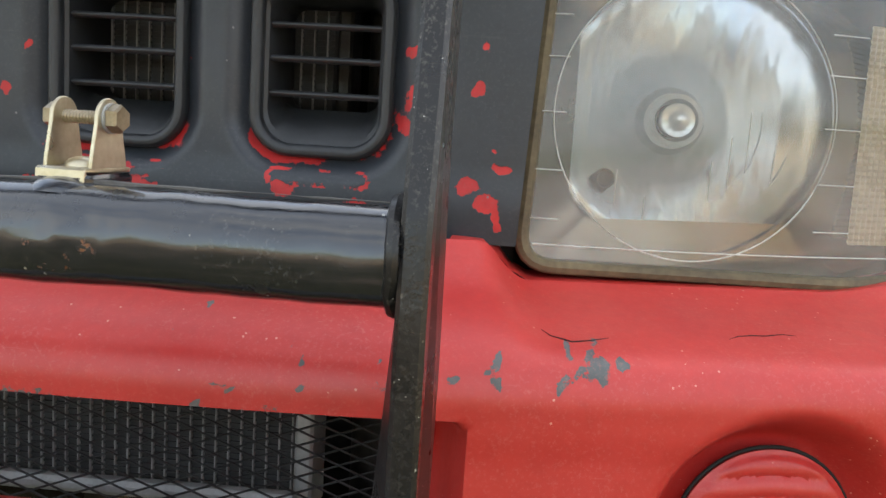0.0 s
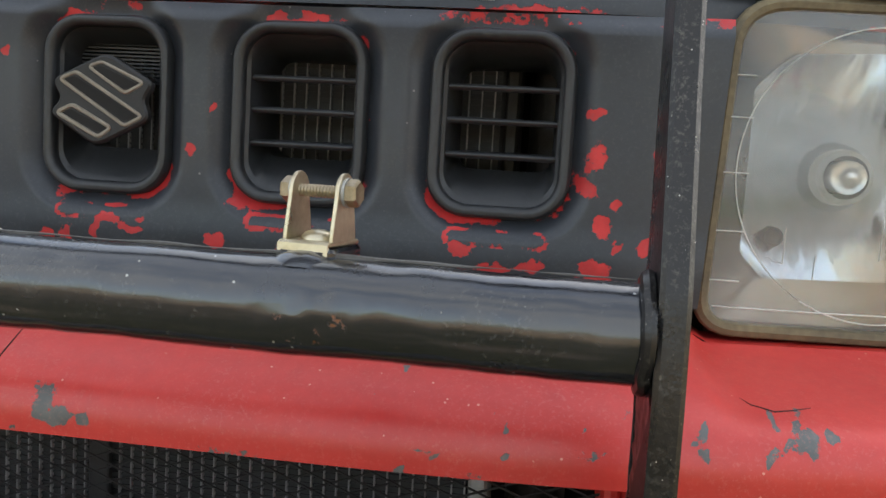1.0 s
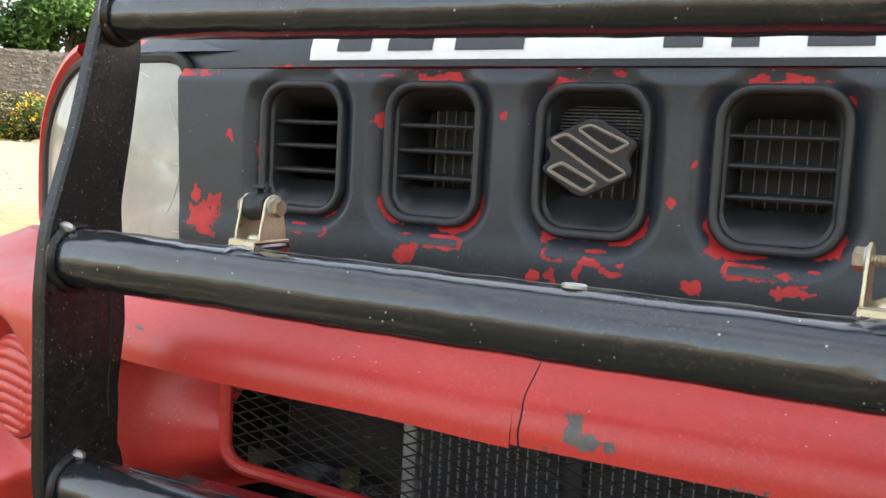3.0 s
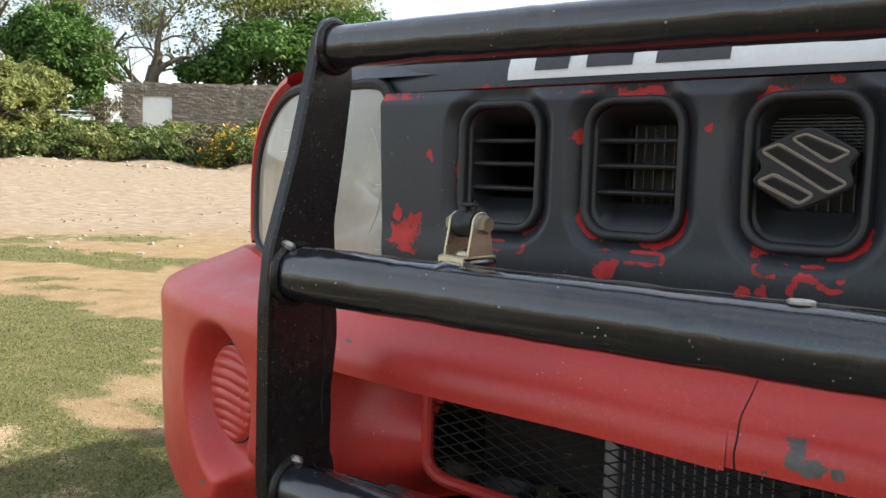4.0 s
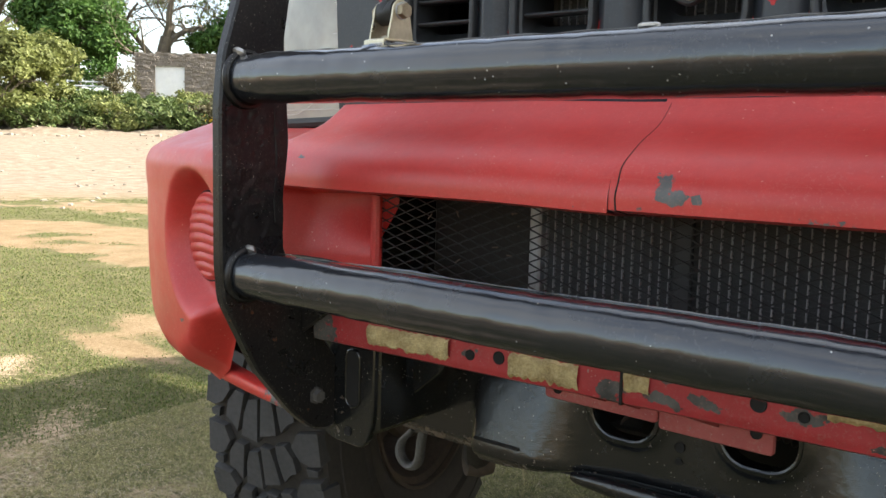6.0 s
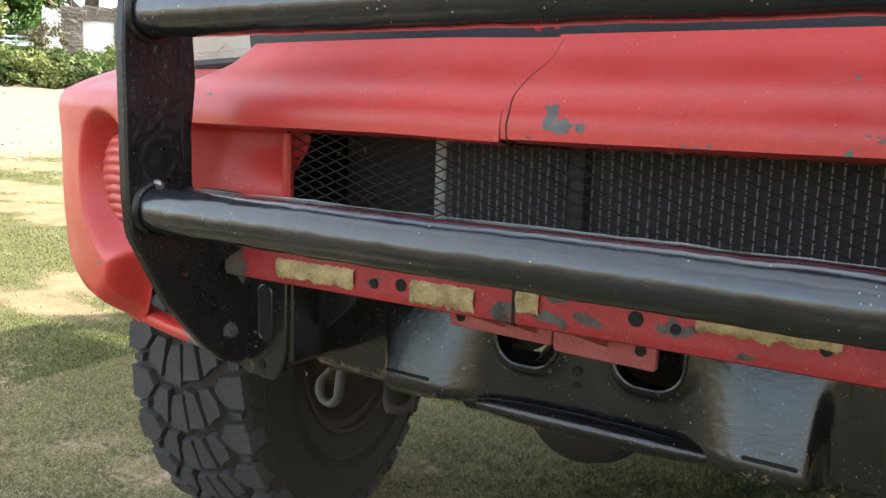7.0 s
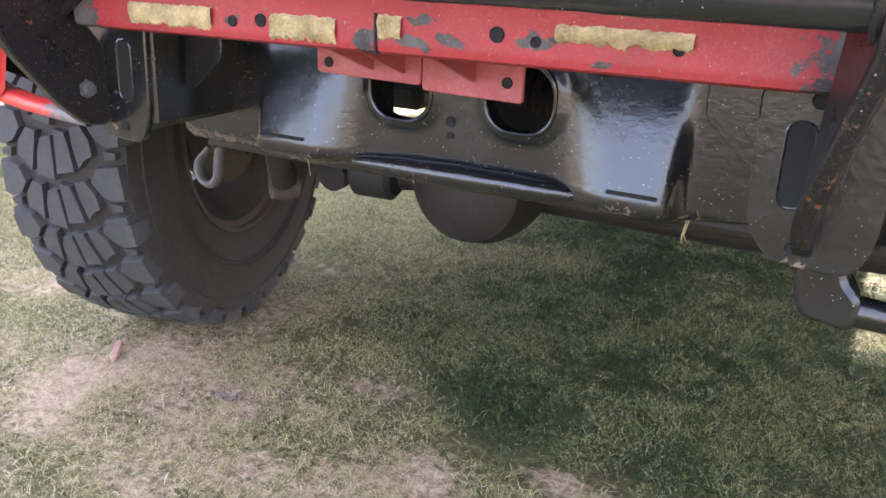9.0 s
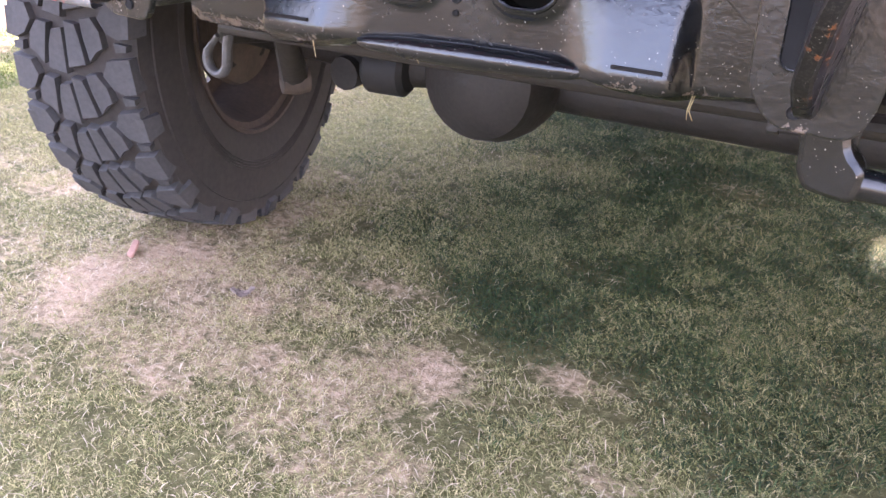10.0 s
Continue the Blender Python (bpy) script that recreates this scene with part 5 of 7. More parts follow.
def wheel(label):
    """A mud-terrain wheel built at the origin, its inner side towards +x."""
    R, W, RIM = 0.390, 0.205, 0.205
    a, f, up, c = Vector((1, 0, 0)), Vector((0, -1, 0)), Vector((0, 0, 1)), Vector((0, 0, 0))
    h = W / 2
    rim_prof = [(RIM + 0.007, h - 0.004), (RIM + 0.005, h - 0.011), (RIM - 0.010, h - 0.015), (RIM - 0.016, h - 0.035), (RIM - 0.022, h - 0.05), (RIM - 0.035, h - 0.075), (RIM - 0.035, -0.03), (RIM - 0.012, -0.06), (RIM - 0.006, -h + 0.008)]
    wh = part("wheel", Geo().lathe(rim_prof, c, a, 56), M_RUST, car, label)
    disc = Geo()
    steps = lin(0, 2 * math.pi, 145)
    for flip, off in ((False, 0.0), (True, -0.004)):
        disc.grid(lambda t, r: tuple(at_wheel(t, r, -0.030 + off - 0.025 * smooth01(RIM - 0.035, 0.10, r))), steps, [0.05, 0.075, 0.10, 0.122, 0.128, 0.150, 0.156, RIM - 0.034],
                  None, lambda t, r: not (0.128 < r < 0.152 and (t * 10 / (2 * math.pi)) % 1.0 < 0.46), flip)
    part("wheel_disc", disc, M_RUST, wh, "pierced steel wheel disc")
    part("rim_lip", Geo().lathe([(RIM + 0.010, h - 0.006), (RIM + 0.009, h + 0.001), (RIM + 0.003, h + 0.001), (RIM + 0.001, h - 0.008)], c, a, 56), M_RUST, wh)
    hub = Geo().lathe([(0.0, h - 0.015), (0.05, h - 0.012), (0.075, h - 0.03), (0.125, h - 0.034), (0.130, h - 0.045), (0.118, h - 0.075), (0.09, h - 0.12), (0.05, -0.04)], c, a, 36)
    part("brake_drum", hub, M_RUST, wh, "dirty brown brake backplate")
    for k in range(5):
        t = 2 * math.pi * k / 5 + 0.3
        part("vent_hole", Geo().lathe([(0.0, 0.0), (0.016, 0.0), (0.018, -0.002)], at_wheel(t, 0.088, h - 0.0315), a, 12), M_DARK, wh)
    sec = [(RIM + 0.003, h - 0.012), (RIM + 0.012, h - 0.002), (RIM + 0.02, h + 0.003), (RIM + 0.045, h + 0.010), (RIM + 0.075, h + 0.013), (RIM + 0.105, h + 0.011), (R - 0.045, h + 0.006), (R - 0.026, h + 0.001), (R - 0.018, h - 0.012), (R - 0.0145, h - 0.035), (R - 0.0125, 0.0)]
    sec = sec + [(r, -x) for r, x in reversed(sec[:-1])]
    part("tyre", Geo().lathe(sec, c, a, 96), M_SIDEWALL, wh, "dusty black mud tyre")
    for rr, hh in ((RIM + 0.058, h + 0.0125), (RIM + 0.063, h + 0.0128), (RIM + 0.068, h + 0.013), (RIM + 0.073, h + 0.0131), (R - 0.052, h + 0.0085)):
        part("sidewall_ring", Geo().lathe([(rr - 0.0013, hh - 0.001), (rr, hh + 0.0014), (rr + 0.0013, hh - 0.001)], c, a, 72), M_SIDEWALL, wh)
    N = 30
    P = 2 * math.pi / N * R

    def lug(outline, h0, h1):
        n = len(outline)
        ms, mw = sum(p[0] for p in outline) / n, sum(p[1] for p in outline) / n
        lo, md, hi = [], [], []
        for s, w in outline:
            crown = 0.007 * (abs(w) / h) ** 2.5
            lo.append(at_wheel(s / R, h0 - crown, w))
            md.append(at_wheel((ms + (s - ms) * 0.98) / R, h1 - 0.0016 - crown, mw + (w - mw) * 0.98))
            hi.append(at_wheel((ms + (s - ms) * 0.95) / R, h1 - crown, mw + (w - mw) * 0.955))
        return Geo().add(lo + md + hi, [(i, (i + 1) % n, n + (i + 1) % n, n + i) for i in range(n)] + [(n + i, n + (i + 1) % n, 2 * n + (i + 1) % n, 2 * n + i) for i in range(n)] + [tuple(2 * n + i for i in range(n))])

    kinds = []
    for s in (-1, 1):
        off = 0.12 if s > 0 else 0.0
        e = h + 0.003
        # shield halves along the middle groove
        kinds.append((off, [(-0.44 * P, s * 0.0022), (0.40 * P, s * 0.0022), (0.36 * P, s * 0.020), (0.10 * P, s * 0.027), (-0.36 * P, s * 0.033)], R - 0.020, R + 0.001))
        # slanting blocks beside them
        kinds.append((off, [(-0.30 * P, s * 0.040), (0.14 * P, s * 0.032), (0.46 * P, s * 0.028), (0.50 * P, s * 0.046), (0.26 * P, s * 0.060), (-0.04 * P, s * 0.064), (-0.12 * P, s * 0.052)], R - 0.020, R + 0.0005))
        # stepped shoulder blocks, parted by a slanting groove
        kinds.append((off + 0.42, [(-0.20 * P, s * 0.070), (0.06 * P, s * 0.056), (0.34 * P, s * 0.066), (0.40 * P, s * (e - 0.004)), (-0.26 * P, s * e), (-0.30 * P, s * 0.088)], R - 0.026, R))
        kinds.append((off + 0.42, [(-0.52 * P, s * 0.080), (-0.34 * P, s * 0.078), (-0.38 * P, s * (e - 0.008)), (-0.50 * P, s * (e - 0.009))], R - 0.024, R - 0.003))
    for off, outline, h0, h1 in kinds:
        me = lug(outline, h0, h1).mesh("tread_block", M_RUBBER, 25)
        for k in range(N):
            ob = part("tread_block", me, M_RUBBER, wh)
            ob.rotation_euler = (-2 * math.pi * (k + off) / N, 0, 0)
    for s in (-1, 1):
        me = Geo().add([at_wheel(q / R, r, s * (h + d)) for q, d, r in ((-0.25 * P, 0.002, R - 0.006), (0.25 * P, 0.002, R - 0.006), (0.2 * P, 0.0125, R - 0.034), (-0.2 * P, 0.0125, R - 0.034), (-0.25 * P, -0.012, R - 0.006), (0.25 * P, -0.012, R - 0.006), (0.2 * P, 0.003, R - 0.04), (-0.2 * P, 0.003, R - 0.04))],
                       [(0, 1, 2, 3), (4, 5, 1, 0), (1, 5, 6, 2), (2, 6, 7, 3), (3, 7, 4, 0)]).mesh("shoulder_lug", M_RUBBER, 25)
        for k in range(0, N, 2):
            part("shoulder_lug", me, M_RUBBER, wh).rotation_euler = (-2 * math.pi * (k + (0.54 if s > 0 else 0.42)) / N, 0, 0)
    return wh


def at_wheel(ang, r, w):
    return Vector((w, -r * math.cos(ang), r * math.sin(ang)))


left_wheel = wheel("big mud-terrain wheel steered inwards on a dusty steel rim")
left_wheel.matrix_basis = pose(-0.797, 0.535, 0.386, 0, 0, 13)
copy_thing(left_wheel, pose(0.797, 0.535, 0.386, 0, 0, 193))
copy_thing(left_wheel, pose(-0.78, 2.78, 0.386, 40, 0, 0))
copy_thing(left_wheel, pose(0.78, 2.78, 0.386, 40, 0, 180))

# ---- body behind the front ----
for s in (-1, 1):
    fe = Geo()
    # bead round the lamp, then the wing running back
    edge = [(s * p[0], p[1]) for p in LAMP_OUT]
    sel = [p for p in edge if abs(p[0]) > 0.575 and p[1] > 0.84]
    sel = sorted(sel, key=lambda p: -math.atan2(p[1] - 0.90, abs(p[0]) - 0.50))
    n = len(sel)
    rows = [(0.006, 0.0, 0.002), (0.010, -0.004, 0.004), (0.016, 0.0, 0.006), (0.022, 0.02, 0.008), (0.034, 0.10, 0.012), (0.048, 0.30, 0.03), (0.055, 0.60, 0.05), (0.06, 0.98, 0.065)]
    pts = []
    for out, dy, dz in rows:
        for p in sel:
            d = Vector((abs(p[0]) - 0.52, p[1] - 0.92)).normalized()
            pts.append((s * (abs(p[0]) + d.x * out), lamp_y(p[0], p[1]) + dy, p[1] + d.y * out + (dz if p[1] > 0.95 else 0)))
    fe.add(pts, [(i * n + k, i * n + k + 1, (i + 1) * n + k + 1, (i + 1) * n + k) for i in range(len(rows) - 1) for k in range(n - 1)])
    part("front_wing", fe, M_RED, car, "faded red front wing edge")
    # cover between wing and bonnet above the lamp
    for x0, x1, mat in ((0.33, 0.48, M_PANEL), (0.48, 0.62, M_RED)):
        cov = Geo().grid(lambda x, v, q=s: (q * x, lamp_y(x, 1.02) * (1 - v) + (0.03 + 0.07 * ((x - 0.39) / 0.25) ** 2) * v - 0.002 + 0.02 * v, 1.026 + 0.022 * v - 0.012 * smooth01(0.52, 0.63, x) * v), lin(x0, x1, 10), lin(0, 1, 5))
        part("lamp_brow", cov, mat, car)
    # flared arch and side panels
    arch = Geo()
    rings = []
    for r, xo in ((0.455, 0.70), (0.458, 0.79), (0.475, 0.805), (0.51, 0.80), (0.53, 0.73)):
        rings.append([(s * xo, 0.545 + r * math.cos(t), 0.40 + r * 1.02 * math.sin(t)) for t in lin(radians(8), radians(150), 40)])
    arch.add([p for q in rings for p in q], [(i * 40 + k, i * 40 + k + 1, (i + 1) * 40 + k + 1, (i + 1) * 40 + k) for i in range(4) for k in range(39)])
    part("wheel_arch", arch, M_RED, car)
    rear = Geo().add([(p[0], p[1] + 2.25, p[2]) for q in rings for p in q], [(i * 40 + k, i * 40 + k + 1, (i + 1) * 40 + k + 1, (i + 1) * 40 + k) for i in range(4) for k in range(39)])
    part("wheel_arch", rear, M_RED, car)

SIDE = [(0.10, 0.62), (0.12, 0.98), (0.35, 1.055), (0.98, 1.115), (1.36, 1.66), (1.46, 1.71), (3.10, 1.72), (3.19, 1.66), (3.26, 1.12), (3.28, 0.62), (3.22, 0.56)]


def arch_cut(y, z):
    return min(math.hypot(y - 0.545, z - 0.40), math.hypot(y - 2.795, z - 0.40)) > 0.47


def side_x(z):
    return 0.715 - 0.02 * abs(z - 0.9) - 0.14 * smooth01(1.10, 1.74, z)


def in_side(y, z):
    k = False
    for i in range(len(SIDE)):
        (y0, z0), (y1, z1) = SIDE[i - 1], SIDE[i]
        if (z0 > z) != (z1 > z) and y < (y1 - y0) * (z - z0) / (z1 - z0) + y0:
            k = not k
    return k


def window_at(y, z):
    front = 1.02 + (z - 1.12) * 0.62
    return 1.16 < z < 1.58 and ((front + 0.10 < y < 2.02) or (2.12 < y < 2.98))


for s in (-1, 1):
    g = Geo().grid(lambda y, z, q=s: (q * side_x(z), y, z), lin(0.28, 3.28, 101), lin(0.56, 1.72, 59), None, lambda y, z: in_side(y, z) and arch_cut(y, z) and not window_at(y, z))
    part("body_side", g, M_RED, car, "faded red body side")
    for y0, y1 in ((1.16, 2.02), (2.12, 2.98)):
        w = Geo().grid(lambda y, z, q=s: (q * (side_x(z) - 0.006), y + (0.62 * (z - 1.16) * (1 - (y - y0) / (y1 - y0)) if y0 < 1.5 else 0), z), lin(y0 - 0.04, y1 + 0.02, 12), lin(1.14, 1.60, 8))
        part("side_window", w, M_GLASS, car)
    part("front_pillar", Geo().tube([(s * 0.668, 0.99, 1.10), (s * 0.655, 1.18, 1.40), (s * 0.62, 1.38, 1.68)], [0.030, 0.027, 0.027], 10), M_RED, car, "faded red windscreen pillar")
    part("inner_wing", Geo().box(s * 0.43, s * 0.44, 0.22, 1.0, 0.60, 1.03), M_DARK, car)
for s in (-1, 1):
    for yc in (0.545, 2.795):
        # Unseen wells, added to stop sun leaking out past the bumper.
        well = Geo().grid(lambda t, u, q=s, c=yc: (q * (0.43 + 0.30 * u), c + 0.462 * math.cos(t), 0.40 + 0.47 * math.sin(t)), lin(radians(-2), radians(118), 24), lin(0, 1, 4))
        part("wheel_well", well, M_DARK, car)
    # Unseen sill, its depth set to trim the sun patch under the car.
    part("sill", Geo().box(s * 0.60, s * 0.735, 1.02, 2.32, 0.335, 0.62, 0.02), M_TRIM, car, "black side sill, unseen, deepened to block sun")
roof = Geo().grid(lambda x, y: (x, y, 1.735 - 0.035 * (x / 0.6) ** 2 - 0.03 * smooth01(1.5, 1.38, y)), lin(-0.60, 0.60, 21), lin(1.36, 3.16, 25))
part("roof", roof, M_RED, car, "faded red roof")
ws = Geo().grid(lambda x, v: (x * (1 - 0.07 * v), 1.0 + 0.37 * v - 0.03 * (1 - (x / 0.64) ** 2), 1.135 + 0.565 * v), lin(-0.64, 0.64, 17), lin(0, 1, 9))
part("windscreen", ws, M_GLASS, car, "sloping windscreen")
cowl = Geo().grid(lambda x, v: (x, 0.965 + 0.05 * v, 1.136 - 0.004 * v), lin(-0.64, 0.64, 9), lin(0, 1, 3))
part("scuttle", cowl, M_TRIM, car)
part("spare_cover", Geo().lathe([(0.0, 0.0), (0.30, 0.01), (0.33, 0.05), (0.33, 0.2), (0.0, 0.22)], (0.05, 3.28, 1.02), (0, 1, 0), 36), M_TRIM, car, "black rear spare wheel")
back = Geo().grid(lambda x, z: (x, 3.27 - 0.06 * smooth01(1.1, 1.72, z), z), lin(-0.70, 0.70, 15), lin(0.56, 1.71, 12))
part("tail_panel", back, M_RED, car)
floorpan = Geo().box(-0.42, 0.42, 0.92, 3.2, 0.52, 0.56)
floorpan.box(-0.70, 0.70, 1.05, 2.30, 0.54, 0.58)
floorpan.box(-0.40, 0.40, 0.30, 1.0, 0.60, 0.62)
part("floor_pan", floorpan, M_GREASE, car, "dirty underbody")
part("gearbox", Geo().box(-0.14, 0.16, 1.05, 2.0, 0.40, 0.56, 0.05), M_GREASE, car)
part("engine_sump", Geo().box(-0.16, 0.18, 0.62, 1.05, 0.44, 0.62, 0.04), M_GREASE, car)
rax = Geo().tube([(-0.72, 2.78, 0.372), (0.72, 2.78, 0.372)], 0.04, 14)
part("rear_axle", rax, M_GREASE, car)
for x in (-0.33, 0.33):
    part("seat_back", Geo().box(x - 0.22, x + 0.22, 1.75, 1.9, 0.8, 1.42, 0.05), M_TRIM, car)

# ---- ground ----


def rise(x, y):
    """Height of the ground: level round the car, climbing towards the lane wall."""
    r = math.hypot(x - 0.2, y + 0.6)
    az = math.degrees(math.atan2(-(x - 0.2), y + 0.6))
    k = smooth01(20, 40, az) * smooth01(110, 85, az)
    h = interp([(0, 0), (11, 0.0), (16, 0.05), (25, 0.54), (30, 0.75), (34, 0.82), (36.5, 1.15), (42, 2.24), (46, 2.68), (50, 2.96), (70, 3.5), (120, 4.5), (500, 6)], r)
    base = interp([(0, 0), (14, 0.0), (40, 0.8), (120, 3), (500, 6)], r)
    z = h * k + base * (1 - k)
    z += 0.012 * noise.noise(Vector((x * 1.3, y * 1.3, 0))) * min(1.0, r / 2.5)
    z += 0.05 * noise.noise(Vector((x * 0.3, y * 0.3, 4.0))) * smooth01(5, 16, r)
    if 35 < r < 47:
        z += 0.35 * noise.noise(Vector((x * 0.5, y * 0.5, 9.0)))
    return z


def ground_material():
    m, n, l, b = nodes_of("worn_grass_and_sand")
    pos = n.new("ShaderNodeNewGeometry").outputs["Position"]
    big = noise_node(n, l, 0.55, 5, 0.6, pos, 0.4)
    mid = noise_node(n, l, 4.5, 6, 0.65, pos)
    fine = noise_node(n, l, 55, 5, 0.7, pos)
    grit = noise_node(n, l, 210, 3, 0.7, pos)
    soil = ramp(n, l, maths(n, l, "ADD", maths(n, l, "MULTIPLY", fine, 0.6), maths(n, l, "MULTIPLY", grit, 0.4)), (0.3, (0.16, 0.108, 0.078)), (0.5, (0.45, 0.325, 0.215)), (0.7, (0.62, 0.47, 0.345)))
    turf = ramp(n, l, maths(n, l, "ADD", maths(n, l, "MULTIPLY", fine, 0.7), maths(n, l, "MULTIPLY", mid, 0.3)), (0.3, (0.045, 0.047, 0.018)), (0.52, (0.125, 0.116, 0.05)), (0.7, (0.28, 0.23, 0.125)))
    sand = ramp(n, l, maths(n, l, "ADD", maths(n, l, "MULTIPLY", mid, 0.5), maths(n, l, "MULTIPLY", fine, 0.5)), (0.3, (0.14, 0.09, 0.045)), (0.5, (0.235, 0.165, 0.092)), (0.7, (0.34, 0.26, 0.165)))
    far_k = n.new("ShaderNodeVectorMath")
    far_k.operation = "LENGTH"
    l.new(pos, far_k.inputs[0])
    gravel = ramp(n, l, maths(n, l, "ADD", maths(n, l, "MULTIPLY", mid, 0.7), maths(n, l, "MULTIPLY", grit, 0.3)), (0.3, (0.15, 0.115, 0.082)), (0.5, (0.24, 0.19, 0.14)), (0.7, (0.36, 0.30, 0.235)))
    sand = mixc(n, l, ramp(n, l, maths(n, l, "DIVIDE", far_k.outputs["Value"], 20.0), (0.5, 0.0), (0.7, 1.0)), sand, gravel)
    bare = attr(n, "wear")
    far = attr(n, "track")
    k = maths(n, l, "ADD", bare, maths(n, l, "MULTIPLY", maths(n, l, "SUBTRACT", mid, 0.5), 0.9))
    k = maths(n, l, "ADD", k, maths(n, l, "MULTIPLY", maths(n, l, "SUBTRACT", fine, 0.5), 0.7))
    k = maths(n, l, "MULTIPLY", maths(n, l, "SUBTRACT", k, 0.42), 3.2, True)
    c = mixc(n, l, k, turf, soil)
    s = maths(n, l, "ADD", far, maths(n, l, "MULTIPLY", maths(n, l, "SUBTRACT", mid, 0.5), 0.7))
    s = maths(n, l, "ADD", s, maths(n, l, "MULTIPLY", maths(n, l, "SUBTRACT", big, 0.5), 0.5))
    s = maths(n, l, "MULTIPLY", maths(n, l, "SUBTRACT", s, 0.45), 6.0, True)
    c = mixc(n, l, s, c, sand)
    l.new(c, b.inputs["Base Color"])
    b.inputs["Roughness"].default_value = 0.95
    b.inputs["Specular IOR Level"].default_value = 0.15
    bump(n, l, b, maths(n, l, "ADD", fine, maths(n, l, "MULTIPLY", grit, 0.5)), 0.8, 0.008)
    return m


M_GROUND = ground_material()

BARE = [(-0.80, 0.27, 0.16, 0.10), (-0.35, 0.30, 0.10, 0.05), (-0.25, 0.12, 0.12, 0.07), (-0.05, 0.05, 0.08, 0.06), (-0.03, 0.68, 0.04, 0.03), (-0.33, 0.42, 0.10, 0.05), (-0.42, 0.02, 0.12, 0.05), (0.05, 0.33, 0.09, 0.04), (-0.15, -0.02, 0.1, 0.05), (0.02, 1.25, 0.10, 0.06), (-0.12, 1.7, 0.30, 0.10), (0.15, 0.15, 0.06, 0.04), (-0.50, 0.12, 0.10, 0.06), (0.35, 1.45, 0.1, 0.05), (-0.16, 1.32, 0.07, 0.04), (-1.15, 0.45, 0.2, 0.12), (-0.75, -0.1, 0.2, 0.15)]


def lush_shade_side(x, y):
    """Where grass grows thicker beside worn ground, darkened in colour for the car's shade."""
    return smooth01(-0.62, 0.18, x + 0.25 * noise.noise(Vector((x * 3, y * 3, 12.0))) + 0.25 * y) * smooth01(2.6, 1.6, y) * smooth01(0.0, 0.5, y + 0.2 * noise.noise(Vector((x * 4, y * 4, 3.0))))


def bare_at(x, y):
    # Extra bare soil in front and left also paints the open ground lighter.
    f = 0.0 + 0.5 * noise.noise(Vector((x * 2.2, y * 2.2, 7.0))) + 0.25 * noise.noise(Vector((x * 6, y * 6, 2.0))) - 0.14 * lush_shade_side(x, y) + 0.36 * smooth01(1.1, 0.2, y) * (1 - 0.8 * lush_shade_side(x, y)) + 0.12 * smooth01(0.1, -0.9, x) * smooth01(-2.4, -1.6, x)
    for a, b, u, v in BARE:
        d = math.hypot((x - a) / u, (y - b) / v)
        f = max(f, 0.55 * (1.2 - 0.5 * d) if d < 2.2 else f)
    r = math.hypot(x - 0.2, y + 0.6)
    f += 0.34 * smooth01(2.2, 4.5, r) * (0.6 + 1.2 * noise.noise(Vector((x * 0.7, y * 0.9, 1.0))))
    return f


def track_at(x, y):
    r = math.hypot(x - 0.2, y + 0.6)
    patch = noise.noise(Vector((x * 0.5, y * 0.62, 3.3))) + 0.6 * noise.noise(Vector((x * 1.5, y * 1.7, 6.1))) + 0.35 * noise.noise(Vector((x * 4, y * 4, 1.1)))
    f = 0.75 * smooth01(10.5, 13.0, r) * smooth01(40, 36.5, r) + 0.85 * smooth01(3.0, 3.9, r) * smooth01(13, 10, r) * smooth01(-0.36, 0.06, patch)
    for a, b, u, v in ((-2.72, 1.12, 0.36, 0.10), (-3.05, 0.55, 0.25, 0.07)):
        f = max(f, 0.9 - 0.4 * math.hypot((x - a) / u, (y - b) / v))
    return f


radii = [0.0] + [0.25 * 1.034 ** i for i in range(0, 200)]
radii = [r for r in radii if r < 600]
SEG = 220
pts, fs, wears, tracks = [], [], [], []
for i, r in enumerate(radii):
    for k in range(SEG):
        a = 2 * math.pi * k / SEG
        x, y = 0.2 + r * math.cos(a), -0.6 + r * math.sin(a)
        pts.append((x, y, rise(x, y)))
        wears.append(bare_at(x, y))
        tracks.append(track_at(x, y))
for i in range(len(radii) - 1):
    for k in range(SEG):
        fs.append((i * SEG + k, (i + 1) * SEG + k, (i + 1) * SEG + (k + 1) % SEG, i * SEG + (k + 1) % SEG))
gm = bpy.data.meshes.new("ground")
gm.from_pydata(pts, [], fs)
for nm, vals in (("wear", wears), ("track", tracks)):
    gm.attributes.new(nm, "FLOAT", "POINT").data.foreach_set("value", vals)
gm.materials.append(M_GROUND)
gm.polygons.foreach_set("use_smooth", [True] * len(gm.polygons))
tagged(new("ground", gm), "worn short grass with bare sandy patches and a stony track", "ground", kind="structure")


